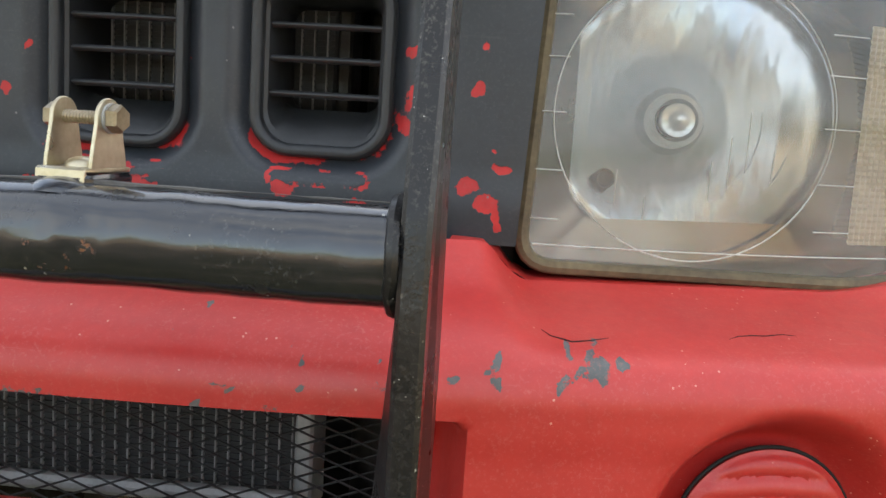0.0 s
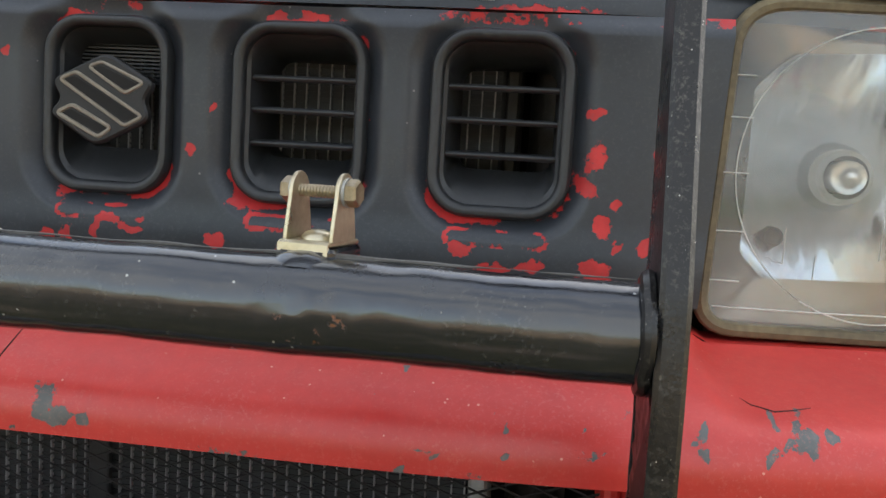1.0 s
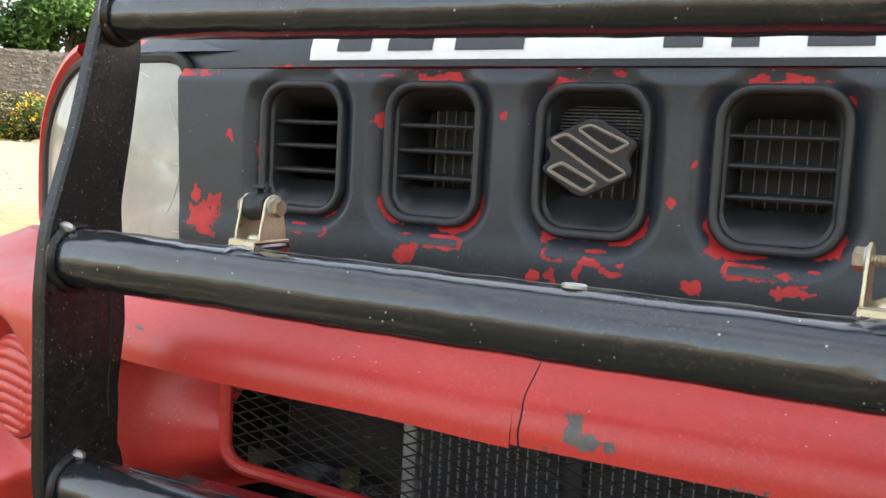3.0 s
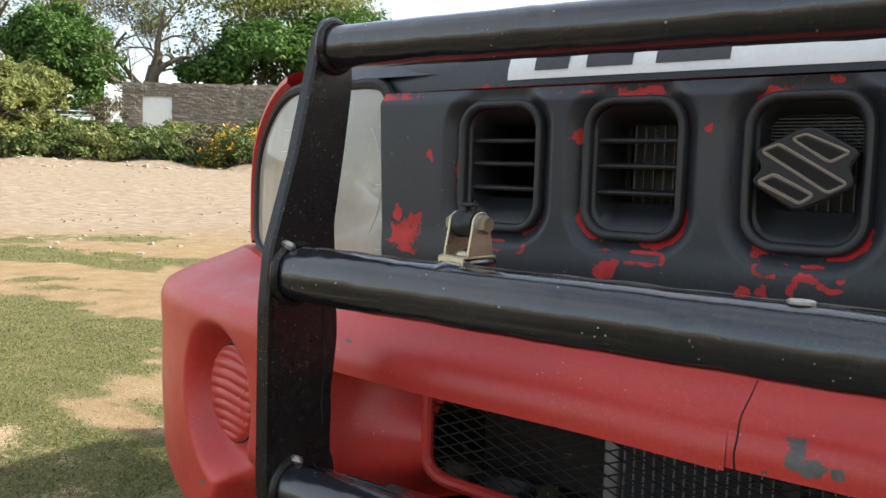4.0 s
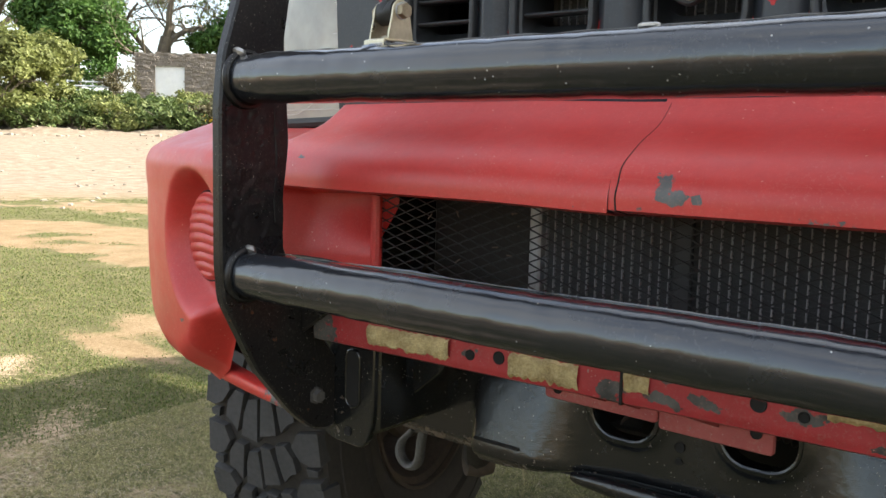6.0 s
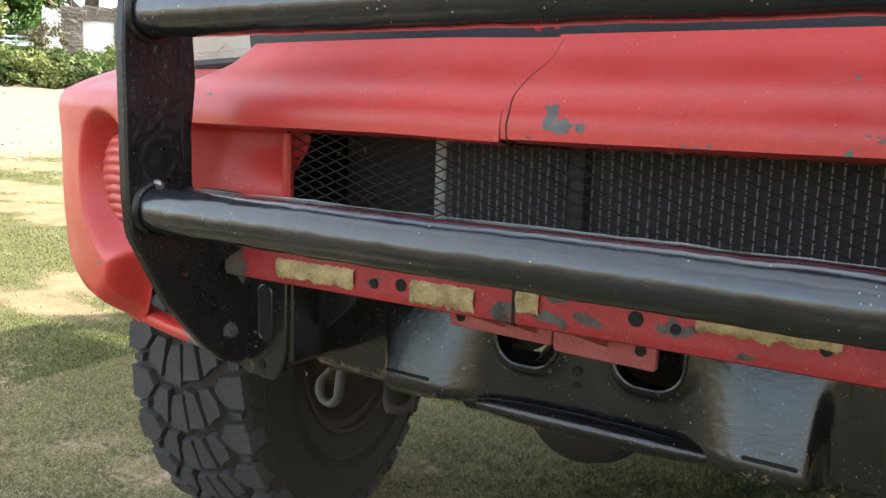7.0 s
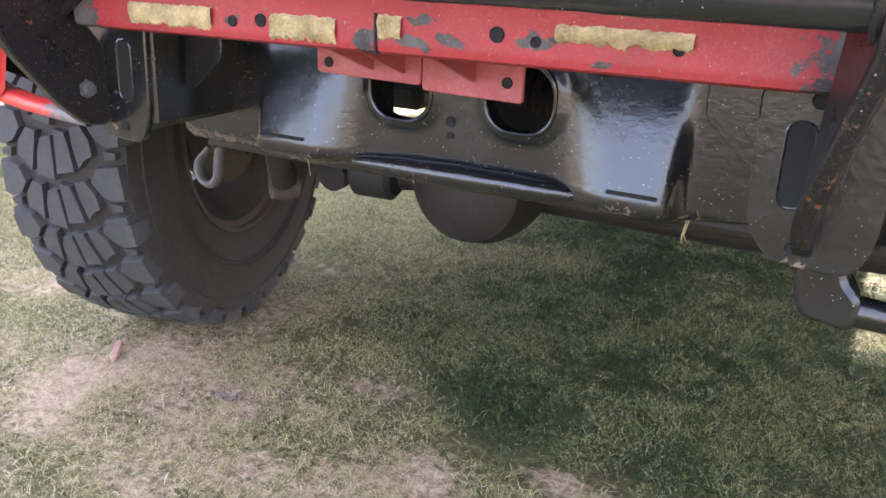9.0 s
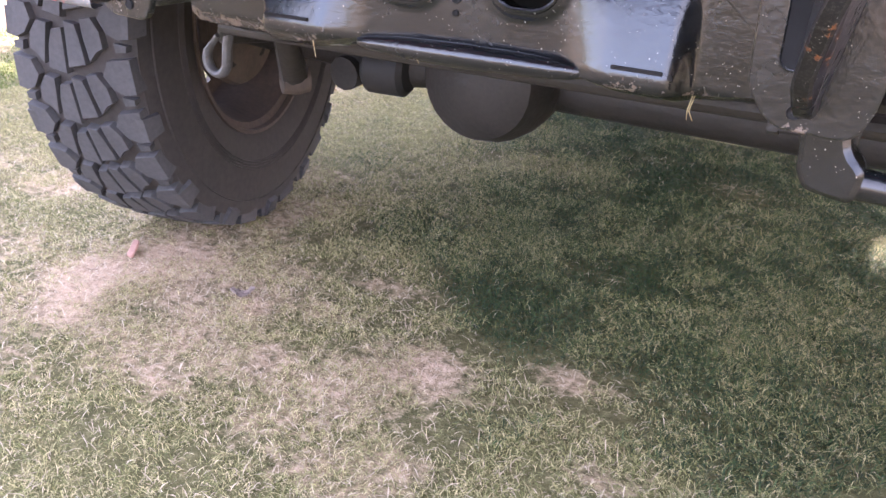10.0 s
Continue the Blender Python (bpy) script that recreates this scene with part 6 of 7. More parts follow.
def leaf_material(name, a, b, c, trans=0.25):
    m, n, l, bs = nodes_of(name)
    g = n.new("ShaderNodeNewGeometry")
    pos = noise_node(n, l, 1.3, 3, 0.5, g.outputs["Position"])
    k = maths(n, l, "ADD", maths(n, l, "MULTIPLY", g.outputs["Random Per Island"], 0.6), maths(n, l, "MULTIPLY", pos, 0.4))
    l.new(ramp(n, l, k, (0.15, a), (0.5, b), (0.9, c)), bs.inputs["Base Color"])
    bs.inputs["Roughness"].default_value = 0.6
    bs.inputs["Specular IOR Level"].default_value = 0.3
    tr = n.new("ShaderNodeBsdfTranslucent")
    tr.inputs[0].default_value = (*b, 1)
    mx = n.new("ShaderNodeMixShader")
    mx.inputs[0].default_value = trans
    out = n["Material Output"]
    l.new(bs.outputs[0], mx.inputs[1])
    l.new(tr.outputs[0], mx.inputs[2])
    l.new(mx.outputs[0], out.inputs[0])
    return m


M_BLADE = leaf_material("grass_blades", (0.06, 0.09, 0.022), (0.31, 0.295, 0.115), (0.84, 0.67, 0.41), 0.2)
# Tuft colours set extra dark, standing in for shade under the car.
M_TUFT_SHADE = leaf_material("shade_darkened_grass_tufts", (0.006, 0.018, 0.006), (0.023, 0.052, 0.016), (0.13, 0.18, 0.06), 0.15)
M_FIELD = leaf_material("field_grass_blades", (0.045, 0.075, 0.016), (0.105, 0.14, 0.034), (0.30, 0.27, 0.10), 0.25)
M_STRAW = leaf_material("dry_straw", (0.30, 0.235, 0.155), (0.46, 0.37, 0.26), (0.64, 0.54, 0.4), 0.1)
M_LEAF = leaf_material("fresh_green_leaves", (0.028, 0.068, 0.015), (0.06, 0.13, 0.027), (0.12, 0.20, 0.045), 0.35)
M_OLIVE = leaf_material("olive_shrub_leaves", (0.085, 0.10, 0.032), (0.175, 0.20, 0.062), (0.26, 0.275, 0.10), 0.35)
M_BRAMBLE = leaf_material("bramble_leaves", (0.04, 0.066, 0.019), (0.09, 0.13, 0.037), (0.165, 0.195, 0.068))
M_DRY = leaf_material("dry_bracken", (0.055, 0.05, 0.026), (0.10, 0.088, 0.045), (0.17, 0.145, 0.08))
M_GORSE = leaf_material("gorse_flowers", (0.45, 0.24, 0.01), (0.7, 0.42, 0.02), (0.8, 0.55, 0.05), 0.1)
M_BARK = surface("grey_brown_bark", (0.07, 0.055, 0.04), (0.2, 0.17, 0.13), 3, 0.9, bscale=14, bdist=0.02)
M_STONE = surface("old_stone_wall", (0.12, 0.10, 0.085), (0.27, 0.235, 0.2), 2.2, 0.95, bscale=5, bdist=0.06, bstr=0.9, fine=9)
M_DOOR = surface("white_door_paint", (0.68, 0.69, 0.7), (0.82, 0.83, 0.84), 3, 0.6)
M_GATE = surface("galvanised_gate", (0.4, 0.44, 0.46), (0.58, 0.61, 0.63), 8, 0.5, metal=0.4)
M_ROCK = surface("pale_rock", (0.2, 0.165, 0.125), (0.38, 0.33, 0.26), 6, 0.95, bscale=25, bdist=0.02)


class Field:
    """A field over the plan, worked out on a lattice and looked up for many points at once."""

    def __init__(self, fun, x0, x1, y0, y1, step):
        self.x0, self.y0, self.step = x0, y0, step
        self.nx, self.ny = int((x1 - x0) / step) + 2, int((y1 - y0) / step) + 2
        self.a = np.array([[fun(x0 + i * step, y0 + j * step) for j in range(self.ny)] for i in range(self.nx)])

    def at(self, x, y):
        u = np.clip((x - self.x0) / self.step, 0, self.nx - 1.001)
        v = np.clip((y - self.y0) / self.step, 0, self.ny - 1.001)
        i, j = u.astype(int), v.astype(int)
        p, q = u - i, v - j
        a = self.a
        return (a[i, j] * (1 - p) * (1 - q) + a[i + 1, j] * p * (1 - q) + a[i, j + 1] * (1 - p) * q + a[i + 1, j + 1] * p * q)


def blades(name, mat, x, y, z, h, width, bend, label, seed):
    """Many curved blades in one object of stuff."""
    g = np.random.default_rng(seed)
    n = len(x)
    a, b = g.uniform(0, 2 * math.pi, n), g.uniform(0, 2 * math.pi, n)
    lean = g.uniform(0.15, 1.0, n) ** 0.7 * bend
    w = width * g.uniform(0.6, 1.3, n)
    ca, sa = np.cos(a) * w, np.sin(a) * w
    hz = h / np.sqrt(1 + lean * lean)
    dx, dy = np.cos(b) * lean * hz, np.sin(b) * lean * hz
    v = np.empty((n, 4, 3), dtype=np.float32)
    v[:, 0] = np.stack([x, y, z - 0.002], 1)
    v[:, 1] = np.stack([x + dx * 0.38 + ca, y + dy * 0.38 + sa, z + hz * 0.62], 1)
    v[:, 2] = np.stack([x + dx, y + dy, z + hz * 0.85], 1)
    v[:, 3] = np.stack([x + dx * 0.38 - ca, y + dy * 0.38 - sa, z + hz * 0.62], 1)
    me = bpy.data.meshes.new(name)
    me.vertices.add(n * 4)
    me.vertices.foreach_set("co", v.ravel())
    me.loops.add(n * 4)
    me.loops.foreach_set("vertex_index", np.arange(n * 4, dtype=np.int32))
    me.polygons.add(n)
    me.polygons.foreach_set("loop_start", (np.arange(n) * 4).astype(np.int32))
    me.update(calc_edges=True)
    me.materials.append(mat)
    return tagged(new(name, me), label, "grass", kind="stuff")


GX0, GX1, GY0, GY1 = -1.9, 1.2, -0.5, 2.7
rng = np.random.default_rng(31)
f_bare = Field(bare_at, GX0, GX1, GY0, GY1, 0.03)
f_rise = Field(rise, GX0, GX1, GY0, GY1, 0.06)
f_mott = Field(lambda x, y: 0.6 * noise.noise(Vector((x * 13, y * 13, 8.0))) + 0.5 * noise.noise(Vector((x * 31, y * 31, 2.0))), GX0, GX1, GY0, GY1, 0.012)
f_lush_shade = Field(lambda x, y: 0.55 * noise.noise(Vector((x * 5, y * 5, 21.0))) + 0.85 * lush_shade_side(x, y), GX0, GX1, GY0, GY1, 0.03)


def plant(count, odds):
    """Points on the near ground, kept by odds(x, y)."""
    x, y = rng.uniform(GX0, GX1, count), rng.uniform(GY0, GY1, count)
    seen = (y > 0.05 + 0.83 * x - 0.10) & (x < 0.65) & (y > -0.36)
    k = rng.random(count) < odds(x, y) * np.where(seen, np.where(y < 1.6, 1.0, 0.55), 0.12)
    return x[k], y[k]


# Pale blades thin out and dark tufts thicken where the car's shade lies.
x, y = plant(1750000, lambda x, y: 0.95 - 1.0 * f_bare.at(x, y) - 1.15 * f_mott.at(x, y) - 0.95 * np.clip(f_lush_shade.at(x, y), 0, 1))
h = 0.0135 * (1 + 0.55 * np.clip(f_lush_shade.at(x, y), -0.6, 0.9)) * rng.uniform(0.45, 1.35, len(x))
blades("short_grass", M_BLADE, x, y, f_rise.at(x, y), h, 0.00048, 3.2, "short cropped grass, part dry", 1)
x, y = plant(1250000, lambda x, y: (1.15 * f_lush_shade.at(x, y) - 0.15 - 0.9 * f_bare.at(x, y) - 0.4 * f_mott.at(x, y)) * (x > -1.3) * (y < 2.3))
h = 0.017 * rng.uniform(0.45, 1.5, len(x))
blades("grass_tufts", M_TUFT_SHADE, x, y, f_rise.at(x, y), h, 0.0007, 2.8, "green tufts, darkened for shade by the car, in cropped grass", 2)
x, y = plant(190000, lambda x, y: (0.3 + 0.9 * f_bare.at(x, y)) * (1 - 0.75 * np.clip(f_lush_shade.at(x, y), 0, 1)))
h = 0.016 * rng.uniform(0.4, 1.5, len(x)) ** 1.5
blades("dry_straw", M_STRAW, x, y, f_rise.at(x, y), h, 0.0007, 4.0, "dry straw lying in the grass", 3)

# the field towards the track
n = 300000
r, az = 1.9 * (6.6 ** rng.random(n)), np.radians(rng.uniform(36, 84, n))
x, y = 0.2 - r * np.sin(az), -0.6 + r * np.cos(az)
f_fb, f_ft, f_fr = (Field(f, -13.2, 0.0, -0.6, 10.6, 0.11) for f in (bare_at, track_at, rise))
k = (rng.random(n) > 0.12 + 0.9 * f_fb.at(x, y)) & (f_ft.at(x, y) + rng.normal(0, 0.13, n) < 0.36) & ~((x > GX0) & (y < GY1))
x, y, r = x[k], y[k], r[k]
blades("field_grass", M_FIELD, x, y, f_fr.at(x, y), 0.0125 * (0.8 + 0.07 * r) * rng.uniform(0.5, 1.3, len(x)), 0.0009 + 0.00025 * r, 1.3, "short yellow-green field grass", 4)

# ---- lane wall, door and gate ----


def polar(az, r):
    return 0.162 - r * math.sin(radians(az)), -0.637 + r * math.cos(radians(az))


wx0, wy0 = polar(58.3, 50)
wx1, wy1 = polar(44.0, 50)
wd = Vector((wx1 - wx0, wy1 - wy0, 0))
wl_len = wd.length
wd.normalize()
wn_ = Vector((-wd.y, wd.x, 0))
if wn_.dot(Vector((-wx0, -wy0, 0))) > 0:
    wn_ = -wn_


def wall_pt(u, z, d=0.0):
    return Vector((wx0, wy0, 0)) + wd * u + wn_ * d + Vector((0, 0, z - 0.79))


wall = Geo()
D0, D1, DT = 1.0, 2.6, 5.55


def wall_top(u):
    return 6.15 + 0.035 * u + 0.10 * noise.noise(Vector((u * 1.9, 0, 0))) + 0.06 * noise.noise(Vector((u * 6, 3, 0)))


wall.grid(lambda u, v: tuple(wall_pt(u, 3.2 + (wall_top(u) - 3.2) * v, -0.25 + 0.05 * noise.noise(Vector((u * 3, v * 7, 0))))), lin(0, wl_len, 150), lin(0, 1, 22), None,
          lambda u, v: not (D0 < u < D1 and 3.2 + (wall_top(u) - 3.2) * v < DT))
wall.grid(lambda u, v: tuple(wall_pt(u, wall_top(u), -0.25 + 0.5 * v)), lin(0, wl_len, 150), lin(0, 1, 3))
wall.grid(lambda u, v: tuple(wall_pt(0, 3.2 + 2.95 * v, -0.25 + 0.5 * u)), lin(0, 1, 3), lin(0, 1, 6))
wall.grid(lambda u, v: tuple(wall_pt(u, 3.2 + 2.9 * v, 0.25)), lin(0, wl_len, 10), lin(0, 1, 3))
wobj = part("wall_lane", wall, M_STONE)
tagged(wobj, "old grey-brown rubble stone wall", "wall", kind="structure")
stones = Geo()
rng = np.random.default_rng(5)
for row in range(19):
    u = rng.uniform(-0.2, 0.0)
    while u < wl_len:
        w = rng.uniform(0.1, 0.42)
        z = 3.25 + row * 0.155 + rng.uniform(-0.06, 0.06)
        if not (D0 - 0.05 < u + w / 2 < D1 + 0.05 and z < DT + 0.05) and rng.random() < 0.75:
            m = Matrix.Translation(wall_pt(u + w / 2, z + 0.1, -0.27)) @ Matrix.Rotation(math.atan2(wd.y, wd.x) + rng.uniform(-0.06, 0.06), 4, "Z") @ Matrix.Rotation(rng.uniform(-0.15, 0.15), 4, "Y")
            stones.box(-w * 0.47, w * 0.47, -rng.uniform(0.005, 0.035), 0.05, -rng.uniform(0.04, 0.085), rng.uniform(0.04, 0.085), 0.03, m)
        u += w
tagged(part("wall_stones", stones, M_STONE, wobj), kind="stuff")
door = thing("white_door", "plain white door shut in the stone wall", "door")
dg = Geo().add([tuple(wall_pt(u, z, d)) for d in (-0.16, -0.10) for u in (D0, D1) for z in (3.4, DT)], [(0, 2, 3, 1), (4, 5, 7, 6), (1, 3, 7, 5), (0, 1, 5, 4), (2, 6, 7, 3)])
part("door_leaf", dg, M_DOOR, door, smooth=0)
part("door_frame", Geo().tube([wall_pt(D0, 3.4, -0.2), wall_pt(D0, DT, -0.2), wall_pt(D1, DT, -0.2), wall_pt(D1, 3.4, -0.2)], 0.05, 6), M_STONE, door, "dark stone lintel and jambs")
gate = thing("field_gate", "grey galvanised bar gate in the hedge", "gate")
ga, gb = Vector((*polar(63.6, 46), 0)), Vector((*polar(59.3, 46), 0))
for i in range(5):
    z = 2.62 + i * 0.22
    part("gate_bar", Geo().tube([ga + Vector((0, 0, z)), gb + Vector((0, 0, z))], 0.036, 8), M_GATE, gate)
for t in (0.0, 0.33, 0.66, 1.0):
    p = ga.lerp(gb, t)
    part("gate_upright", Geo().tube([p + Vector((0, 0, 2.4)), p + Vector((0, 0, 3.56))], 0.03, 8), M_GATE, gate)

# ---- plants ----


def leaves(name, mat, centre, radius, count, size, parent, squash=0.75, clumps=26, seed=1, hollow=0.55):
    """A crown of leaf clumps with an uneven outline and gaps."""
    rng = np.random.default_rng(seed)
    c = np.array(centre)
    v, f = [], []
    cl = []
    for i in range(clumps):
        d = rng.normal(size=3)
        d /= np.linalg.norm(d)
        d[2] = abs(d[2]) if rng.random() < 0.7 else d[2]
        k = hollow + (1 - hollow) * rng.random() ** 0.5
        cl.append((c + d * np.array([radius, radius, radius * squash]) * k, radius * rng.uniform(0.2, 0.36)))
    for i in range(count):
        p, r = cl[rng.integers(clumps)]
        d = rng.normal(size=3)
        d /= np.linalg.norm(d)
        q = p + d * r * rng.random() ** 0.4 * np.array([1, 1, 0.75])
        nrm = d * 0.6 + rng.normal(size=3) * 0.5 + np.array([0, 0, 0.5])
        nrm /= np.linalg.norm(nrm)
        t = np.cross(nrm, rng.normal(size=3))
        t /= np.linalg.norm(t)
        b = np.cross(nrm, t)
        s = size * rng.uniform(0.6, 1.3)
        o = len(v)
        v += [tuple(q - t * s), tuple(q + b * s * 0.45), tuple(q + t * s - nrm * s * 0.2), tuple(q - b * s * 0.45)]
        f.append((o, o + 1, o + 2, o + 3))
    me = bpy.data.meshes.new(name)
    me.from_pydata(v, [], f)
    me.materials.append(mat)
    ob = new(name, me)
    ob.parent = parent
    return ob


def branch(g, p, d, length, r, depth, rng, droop=0.0):
    pts, rs = [Vector(p)], [r]
    q, e = Vector(p), Vector(d).normalized()
    for i in range(5):
        e = (e + Vector(rng.normal(size=3)) * 0.16 + Vector((0, 0, droop))).normalized()
        q = q + e * length / 5
        pts.append(q.copy())
        rs.append(r * (1 - 0.11 * (i + 1)))
    g.tube(pts, rs, 7 if depth > 1 else 5, caps=False)
    if depth > 0:
        for k in range(3 if depth > 1 else 4):
            at = pts[2 + (k % 4) if 2 + (k % 4) < 6 else 5]
            s = Vector(rng.normal(size=3))
            s.z = abs(s.z) * 0.5
            branch(g, at, (e + s * 0.85).normalized(), length * rng.uniform(0.55, 0.75), rs[-1] * 0.75, depth - 1, rng, droop)


def tree(name, az, r, height, spread, trunk_r, seed, label, leaf=None, leaf_count=0, leaf_size=0.2, crown=None, depth=4, lean=0.0, trunk_h=0.35):
    rng = np.random.default_rng(seed)
    x, y = polar(az, r)
    z = rise(x, y)
    t = thing(name, label, "tree", at=(x, y, z))
    g = Geo()
    top = Vector((lean, lean * 0.4, height * trunk_h))
    g.tube([(0, 0, -0.3), (lean * 0.3, 0, height * trunk_h * 0.5), top], [trunk_r * 1.35, trunk_r, trunk_r * 0.85], 10)
    for k in range(5):
        a = 2 * math.pi * (k + rng.random() * 0.6) / 5
        branch(g, top - Vector((0, 0, height * 0.06 * k)), Vector((math.cos(a) * spread, math.sin(a) * spread, 1.0)), height * 0.33, trunk_r * 0.6, depth - 1, rng)
    part("trunk", g, M_BARK, t)
    if leaf:
        cz, rad, squash, clumps = crown
        leaves("crown", leaf, (lean, 0, cz), rad, leaf_count, leaf_size, t, squash, clumps, seed)
    return t


tree("chestnut_tree", 61.8, 56, 9.0, 0.7, 0.35, 3, "dense round tree in fresh green leaf", M_LEAF, 28000, 0.17, (3.0, 3.05, 1.3, 125), 3)
tree("bare_tree", 57.0, 58, 11.5, 0.9, 0.40, 8, "bare leaning tree with pale bark", None, depth=5, lean=0.6)
tree("budding_oak", 52.2, 62, 12.5, 1.1, 0.42, 12, "spreading tree just coming into leaf", M_OLIVE, 15000, 0.15, (8.6, 6.2, 0.75, 110), 5)
tree("green_tree", 49.5, 58, 7.5, 0.9, 0.25, 17, "broad tree in fresh green leaf", M_LEAF, 12000, 0.22, (4.3, 4.2, 0.6, 50), 3)
tree("green_tree", 53.0, 57, 5.0, 0.9, 0.2, 19, "low tree in fresh green leaf behind the wall", M_LEAF, 5000, 0.2, (3.2, 2.4, 0.6, 26), 3)
tree("bare_tree", 66.3, 62, 13.0, 0.7, 0.33, 23, "tall bare tree against the sky", None, depth=5)
tree("bare_tree", 68.5, 64, 12.0, 0.7, 0.3, 29, "tall bare tree against the sky", M_OLIVE, 2500, 0.15, (8.5, 4.0, 0.7, 40), 5)
tree("green_tree", 44.5, 62, 9.0, 0.9, 0.3, 31, "broad tree in fresh green leaf", M_LEAF, 9000, 0.24, (5.5, 4.5, 0.7, 50), 3)
tree("olive_shrub_tree", 65.6, 37, 3.4, 0.8, 0.1, 37, "feathery olive-green shrub beside the track", M_OLIVE, 9000, 0.11, (1.9, 1.9, 0.85, 60), 4)
tree("olive_shrub_tree", 63.6, 38.5, 3.2, 0.8, 0.1, 41, "feathery olive-green shrub beside the track", M_OLIVE, 8000, 0.11, (1.7, 1.5, 1.0, 60), 4)
tree("olive_shrub_tree", 69.5, 41, 4.2, 0.8, 0.1, 43, "dull green shrub beside the gate", M_OLIVE, 7000, 0.13, (2.2, 2.4, 0.8, 60), 4)

tree("budding_oak", 47.0, 66, 12.0, 1.0, 0.4, 61, "spreading tree just coming into leaf", M_OLIVE, 12000, 0.16, (8.2, 5.6, 0.8, 90), 4)
tree("bare_tree", 64.2, 68, 12.5, 0.8, 0.32, 67, "tall tree in thin bud against the sky", M_OLIVE, 8000, 0.14, (8.4, 5.0, 0.8, 80), 4)
tree("bare_tree", 59.6, 70, 12.0, 0.8, 0.3, 71, "bare tree with a haze of twigs behind the gate", M_DRY, 7000, 0.12, (7.6, 4.4, 0.8, 80), 4)
tree("green_tree", 70.5, 60, 8.0, 0.8, 0.25, 73, "dull green tree behind the scrub", M_OLIVE, 9000, 0.2, (4.2, 4.0, 0.8, 60), 3)
# Unseen tree, added behind the car to cast shade over its front.
tree("shade_tree", -39.5, 7.93, 10.5, 0.7, 0.22, 53, "leafy tree that shades the front of the car", M_LEAF, 16000, 0.2, (6.2, 2.45, 0.9, 115), 3)


def bush(name, az, r, rad, squash, mat, count, size, seed, label, flower=None):
    x, y = polar(az, r)
    t = thing(name, label, "bush", at=(x, y, rise(x, y)))
    g = Geo()
    rng = np.random.default_rng(seed)
    for k in range(7):
        a = rng.uniform(0, 6.28)
        g.tube([(0, 0, -0.1), (math.cos(a) * rad * 0.3, math.sin(a) * rad * 0.3, rad * squash * 0.5), (math.cos(a) * rad * 0.7, math.sin(a) * rad * 0.7, rad * squash * 0.8)], [0.03, 0.02, 0.008], 5)
    tagged(part("stem", g, M_BARK, t), kind="stuff")
    leaves("foliage", mat, (0, 0, rad * squash * 0.35), rad, count, size, t, squash, 34, seed, 0.3)
    if flower:
        fl = leaves("flowers", flower, (0, 0, rad * squash * 0.45), rad * 1.02, count // 6, size * 0.9, t, squash, 20, seed + 1, 0.7)
        tagged(fl, kind="stuff")
    return t


rng = np.random.default_rng(77)
k = 0
for az in np.arange(46.5, 72, 0.95):
    for r in (36.6, 39.3, 42.0, 44.3):
        k += 1
        mat = M_BRAMBLE if rng.random() < 0.5 else (M_OLIVE if rng.random() < 0.6 else M_DRY)
        bush("bramble_bush", az + rng.uniform(-0.4, 0.4), r + rng.uniform(-0.6, 0.6), rng.uniform(0.8, 1.25) * ((0.25 if 56 < az < 65 else 0.55) if r > 44 else 1.0 if r < 40 else (0.5 if 56 < az < 65 else 0.8)), rng.uniform(0.5, 0.8), mat, 900, 0.10, 100 + k, "low bramble and scrub on the bank")
bush("gorse_bush", 51.2, 35.5, 1.15, 0.95, M_BRAMBLE, 3000, 0.07, 301, "gorse bush with yellow flowers", M_GORSE)
bush("gorse_bush", 53.3, 35.8, 0.8, 0.7, M_BRAMBLE, 2200, 0.07, 305, "gorse bush with yellow flowers", M_GORSE)
bush("gorse_bush", 67.4, 40.5, 1.2, 1.0, M_BRAMBLE, 2500, 0.08, 309, "gorse bush with yellow flowers", M_GORSE)
bush("stone_hedge_bush", 59.2, 46.5, 1.1, 0.9, M_DRY, 1800, 0.08, 313, "dry grey-brown bush by the wall")

rocks = Geo()
for i in range(1500):
    az, r = rng.uniform(40, 75), rng.uniform(9.5, 37.5)
    if r < 30 and rng.random() < 0.55:
        continue
    x, y = polar(az, r)
    s = 0.007 + 0.026 * rng.random() ** 3
    s *= 3.2 if r > 33 else 1.0
    m = Matrix.Translation((x, y, rise(x, y) + s * 0.2)) @ Matrix.Rotation(rng.uniform(0, 3), 4, "Z") @ Matrix.Rotation(rng.uniform(-0.4, 0.4), 4, "X")
    rocks.box(-s * rng.uniform(0.7, 1.5), s, -s, s * rng.uniform(0.6, 1.2), -s * 0.5, s * rng.uniform(0.3, 0.8), s * 0.3, m)
tagged(part("loose_stones", rocks, M_ROCK), "pale loose stones along the track and bank", "stones", kind="stuff")
hills = Geo()
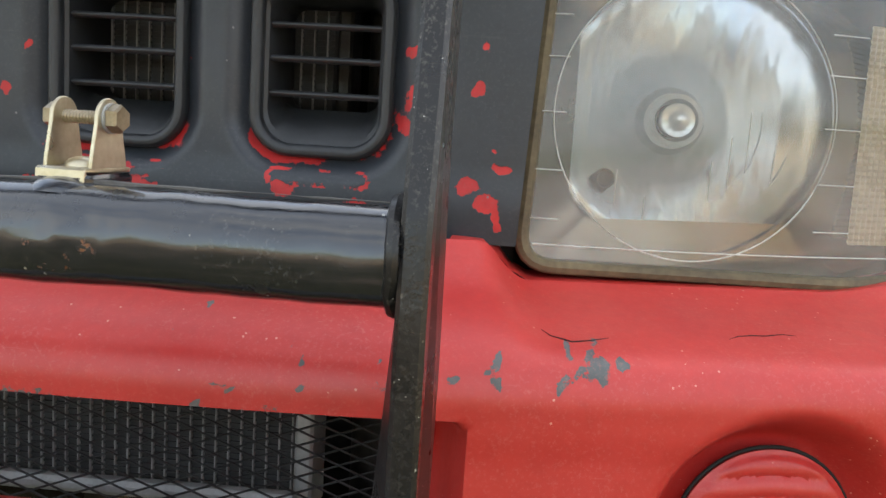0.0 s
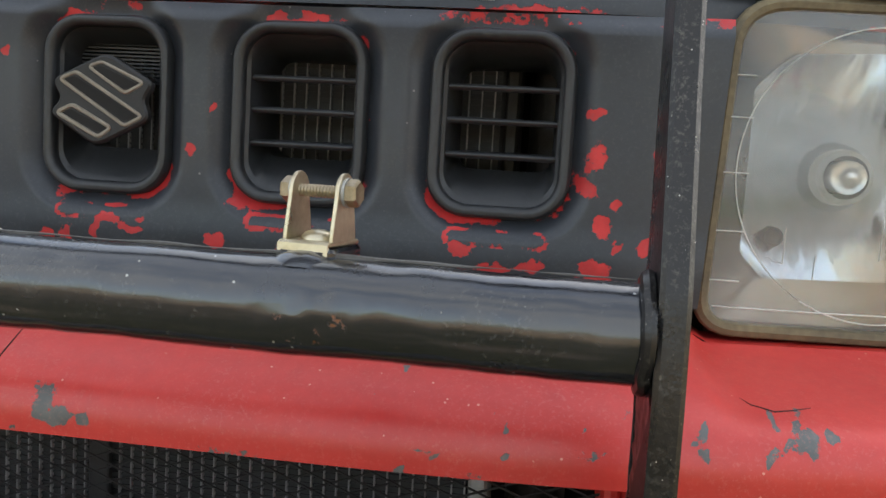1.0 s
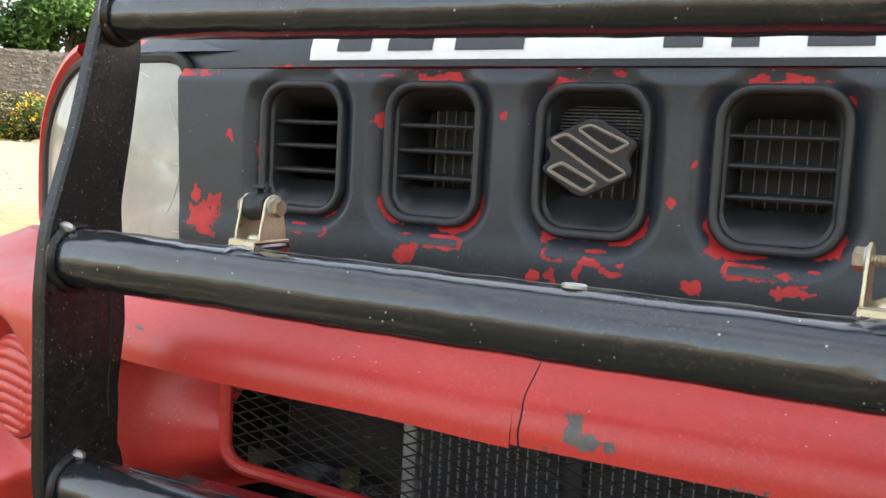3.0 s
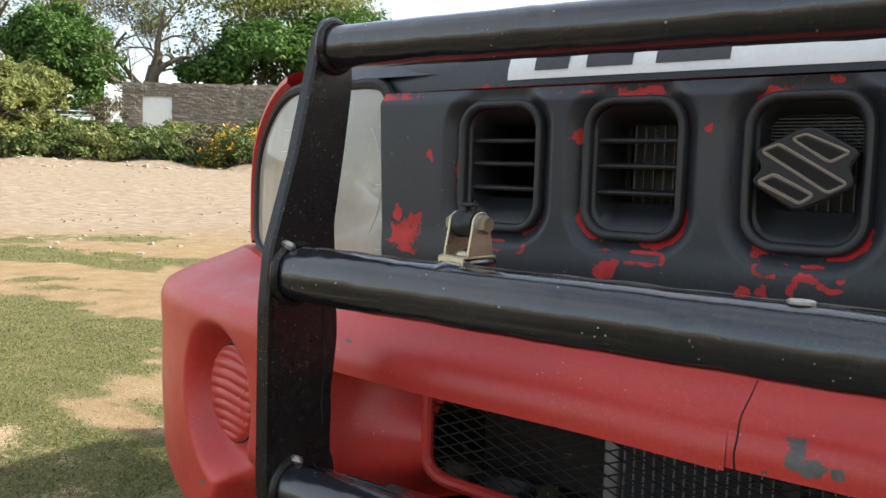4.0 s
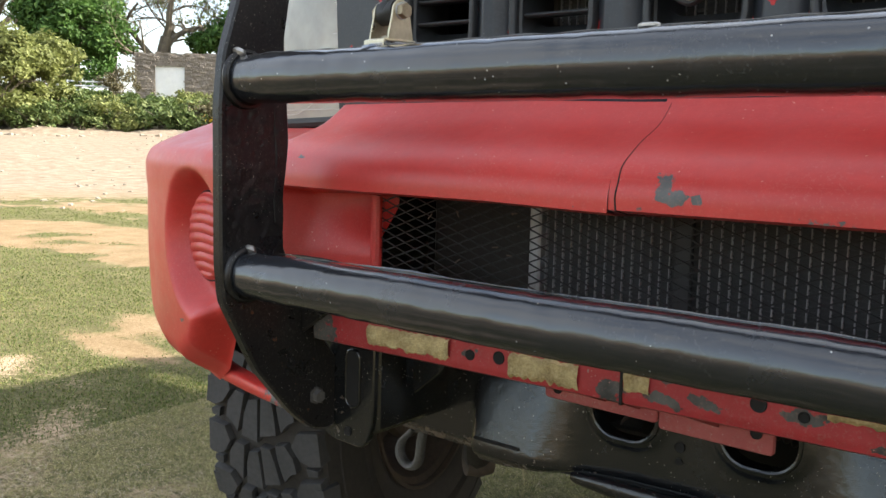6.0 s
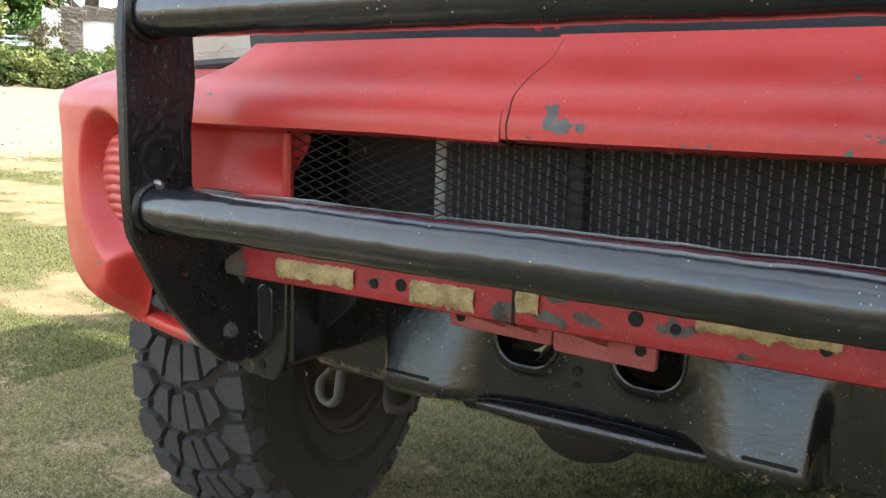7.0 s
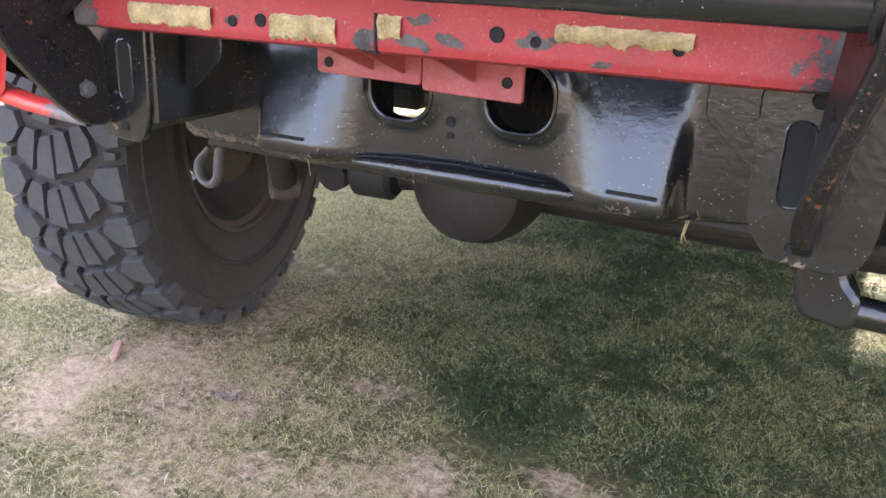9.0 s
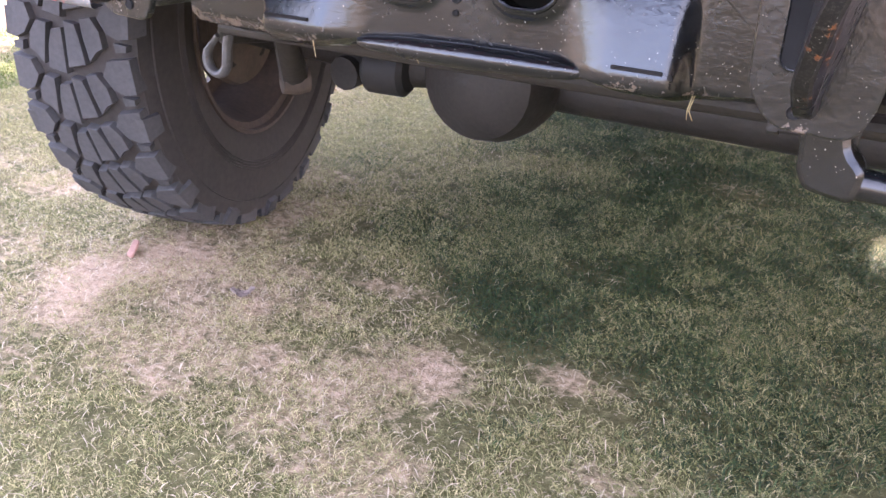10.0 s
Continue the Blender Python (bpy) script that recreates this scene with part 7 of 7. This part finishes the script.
for i in range(72):
    a = 2 * math.pi * i / 72
    b = 2 * math.pi * (i + 1) / 72
    ha = 9 + 4 * noise.noise(Vector((math.cos(a) * 3, math.sin(a) * 3, 0)))
    hb = 9 + 4 * noise.noise(Vector((math.cos(b) * 3, math.sin(b) * 3, 0)))
    hills.add([(160 * math.cos(a), 160 * math.sin(a), 0), (160 * math.cos(b), 160 * math.sin(b), 0), (175 * math.cos(b), 175 * math.sin(b), hb), (175 * math.cos(a), 175 * math.sin(a), ha)], [(0, 1, 2, 3)])
tagged(part("backdrop_trees", hills, M_BRAMBLE), "far dark tree line", "woods", kind="structure")
M_SCRAP = surface("pinkish_bark", (0.3, 0.15, 0.11), (0.55, 0.33, 0.26), 40, 0.85, bscale=160, bdist=0.001)
M_CURL = surface("grey_dead_leaf", (0.16, 0.12, 0.1), (0.36, 0.29, 0.25), 50, 0.9, bscale=120, bdist=0.001)
chip = Geo().prism(round_poly([(-0.030, -0.005), (0.022, -0.0075), (0.031, -0.001), (0.026, 0.006), (-0.024, 0.0065)], 0.003, 3), "z", 0.002, 0.009, 0.0015)
chip.v = [(a, b, c + 0.0016 * noise.noise(Vector((a, b, c)) * 90)) for a, b, c in chip.v]
bark = part("bark_scrap", chip, M_SCRAP)
bark.matrix_basis = pose(-0.765, 0.275, rise(-0.765, 0.275) + 0.004, 0, 4, -52)
tagged(bark, "small pinkish scrap of bark on bare soil", "bark")
curl = Geo().grid(lambda u, v: (0.020 * u * (1 - 0.3 * v * v), 0.011 * v * (1 - 0.5 * u * u), 0.004 + 0.010 * u * u + 0.004 * noise.noise(Vector((u * 3, v * 3, 1.0)))), lin(-1, 1, 14), lin(-1, 1, 9))
curl.grid(lambda u, v: (0.020 * u * (1 - 0.3 * v * v), 0.011 * v * (1 - 0.5 * u * u), 0.0025 + 0.010 * u * u + 0.004 * noise.noise(Vector((u * 3, v * 3, 1.0)))), lin(-1, 1, 14), lin(-1, 1, 9), flip=True)
leaf = part("dead_leaf", curl, M_CURL)
leaf.matrix_basis = pose(-0.498, 0.261, rise(-0.498, 0.261) + 0.004, 0, 0, 40)
tagged(leaf, "curled grey dead leaf lying in the grass", "leaf")
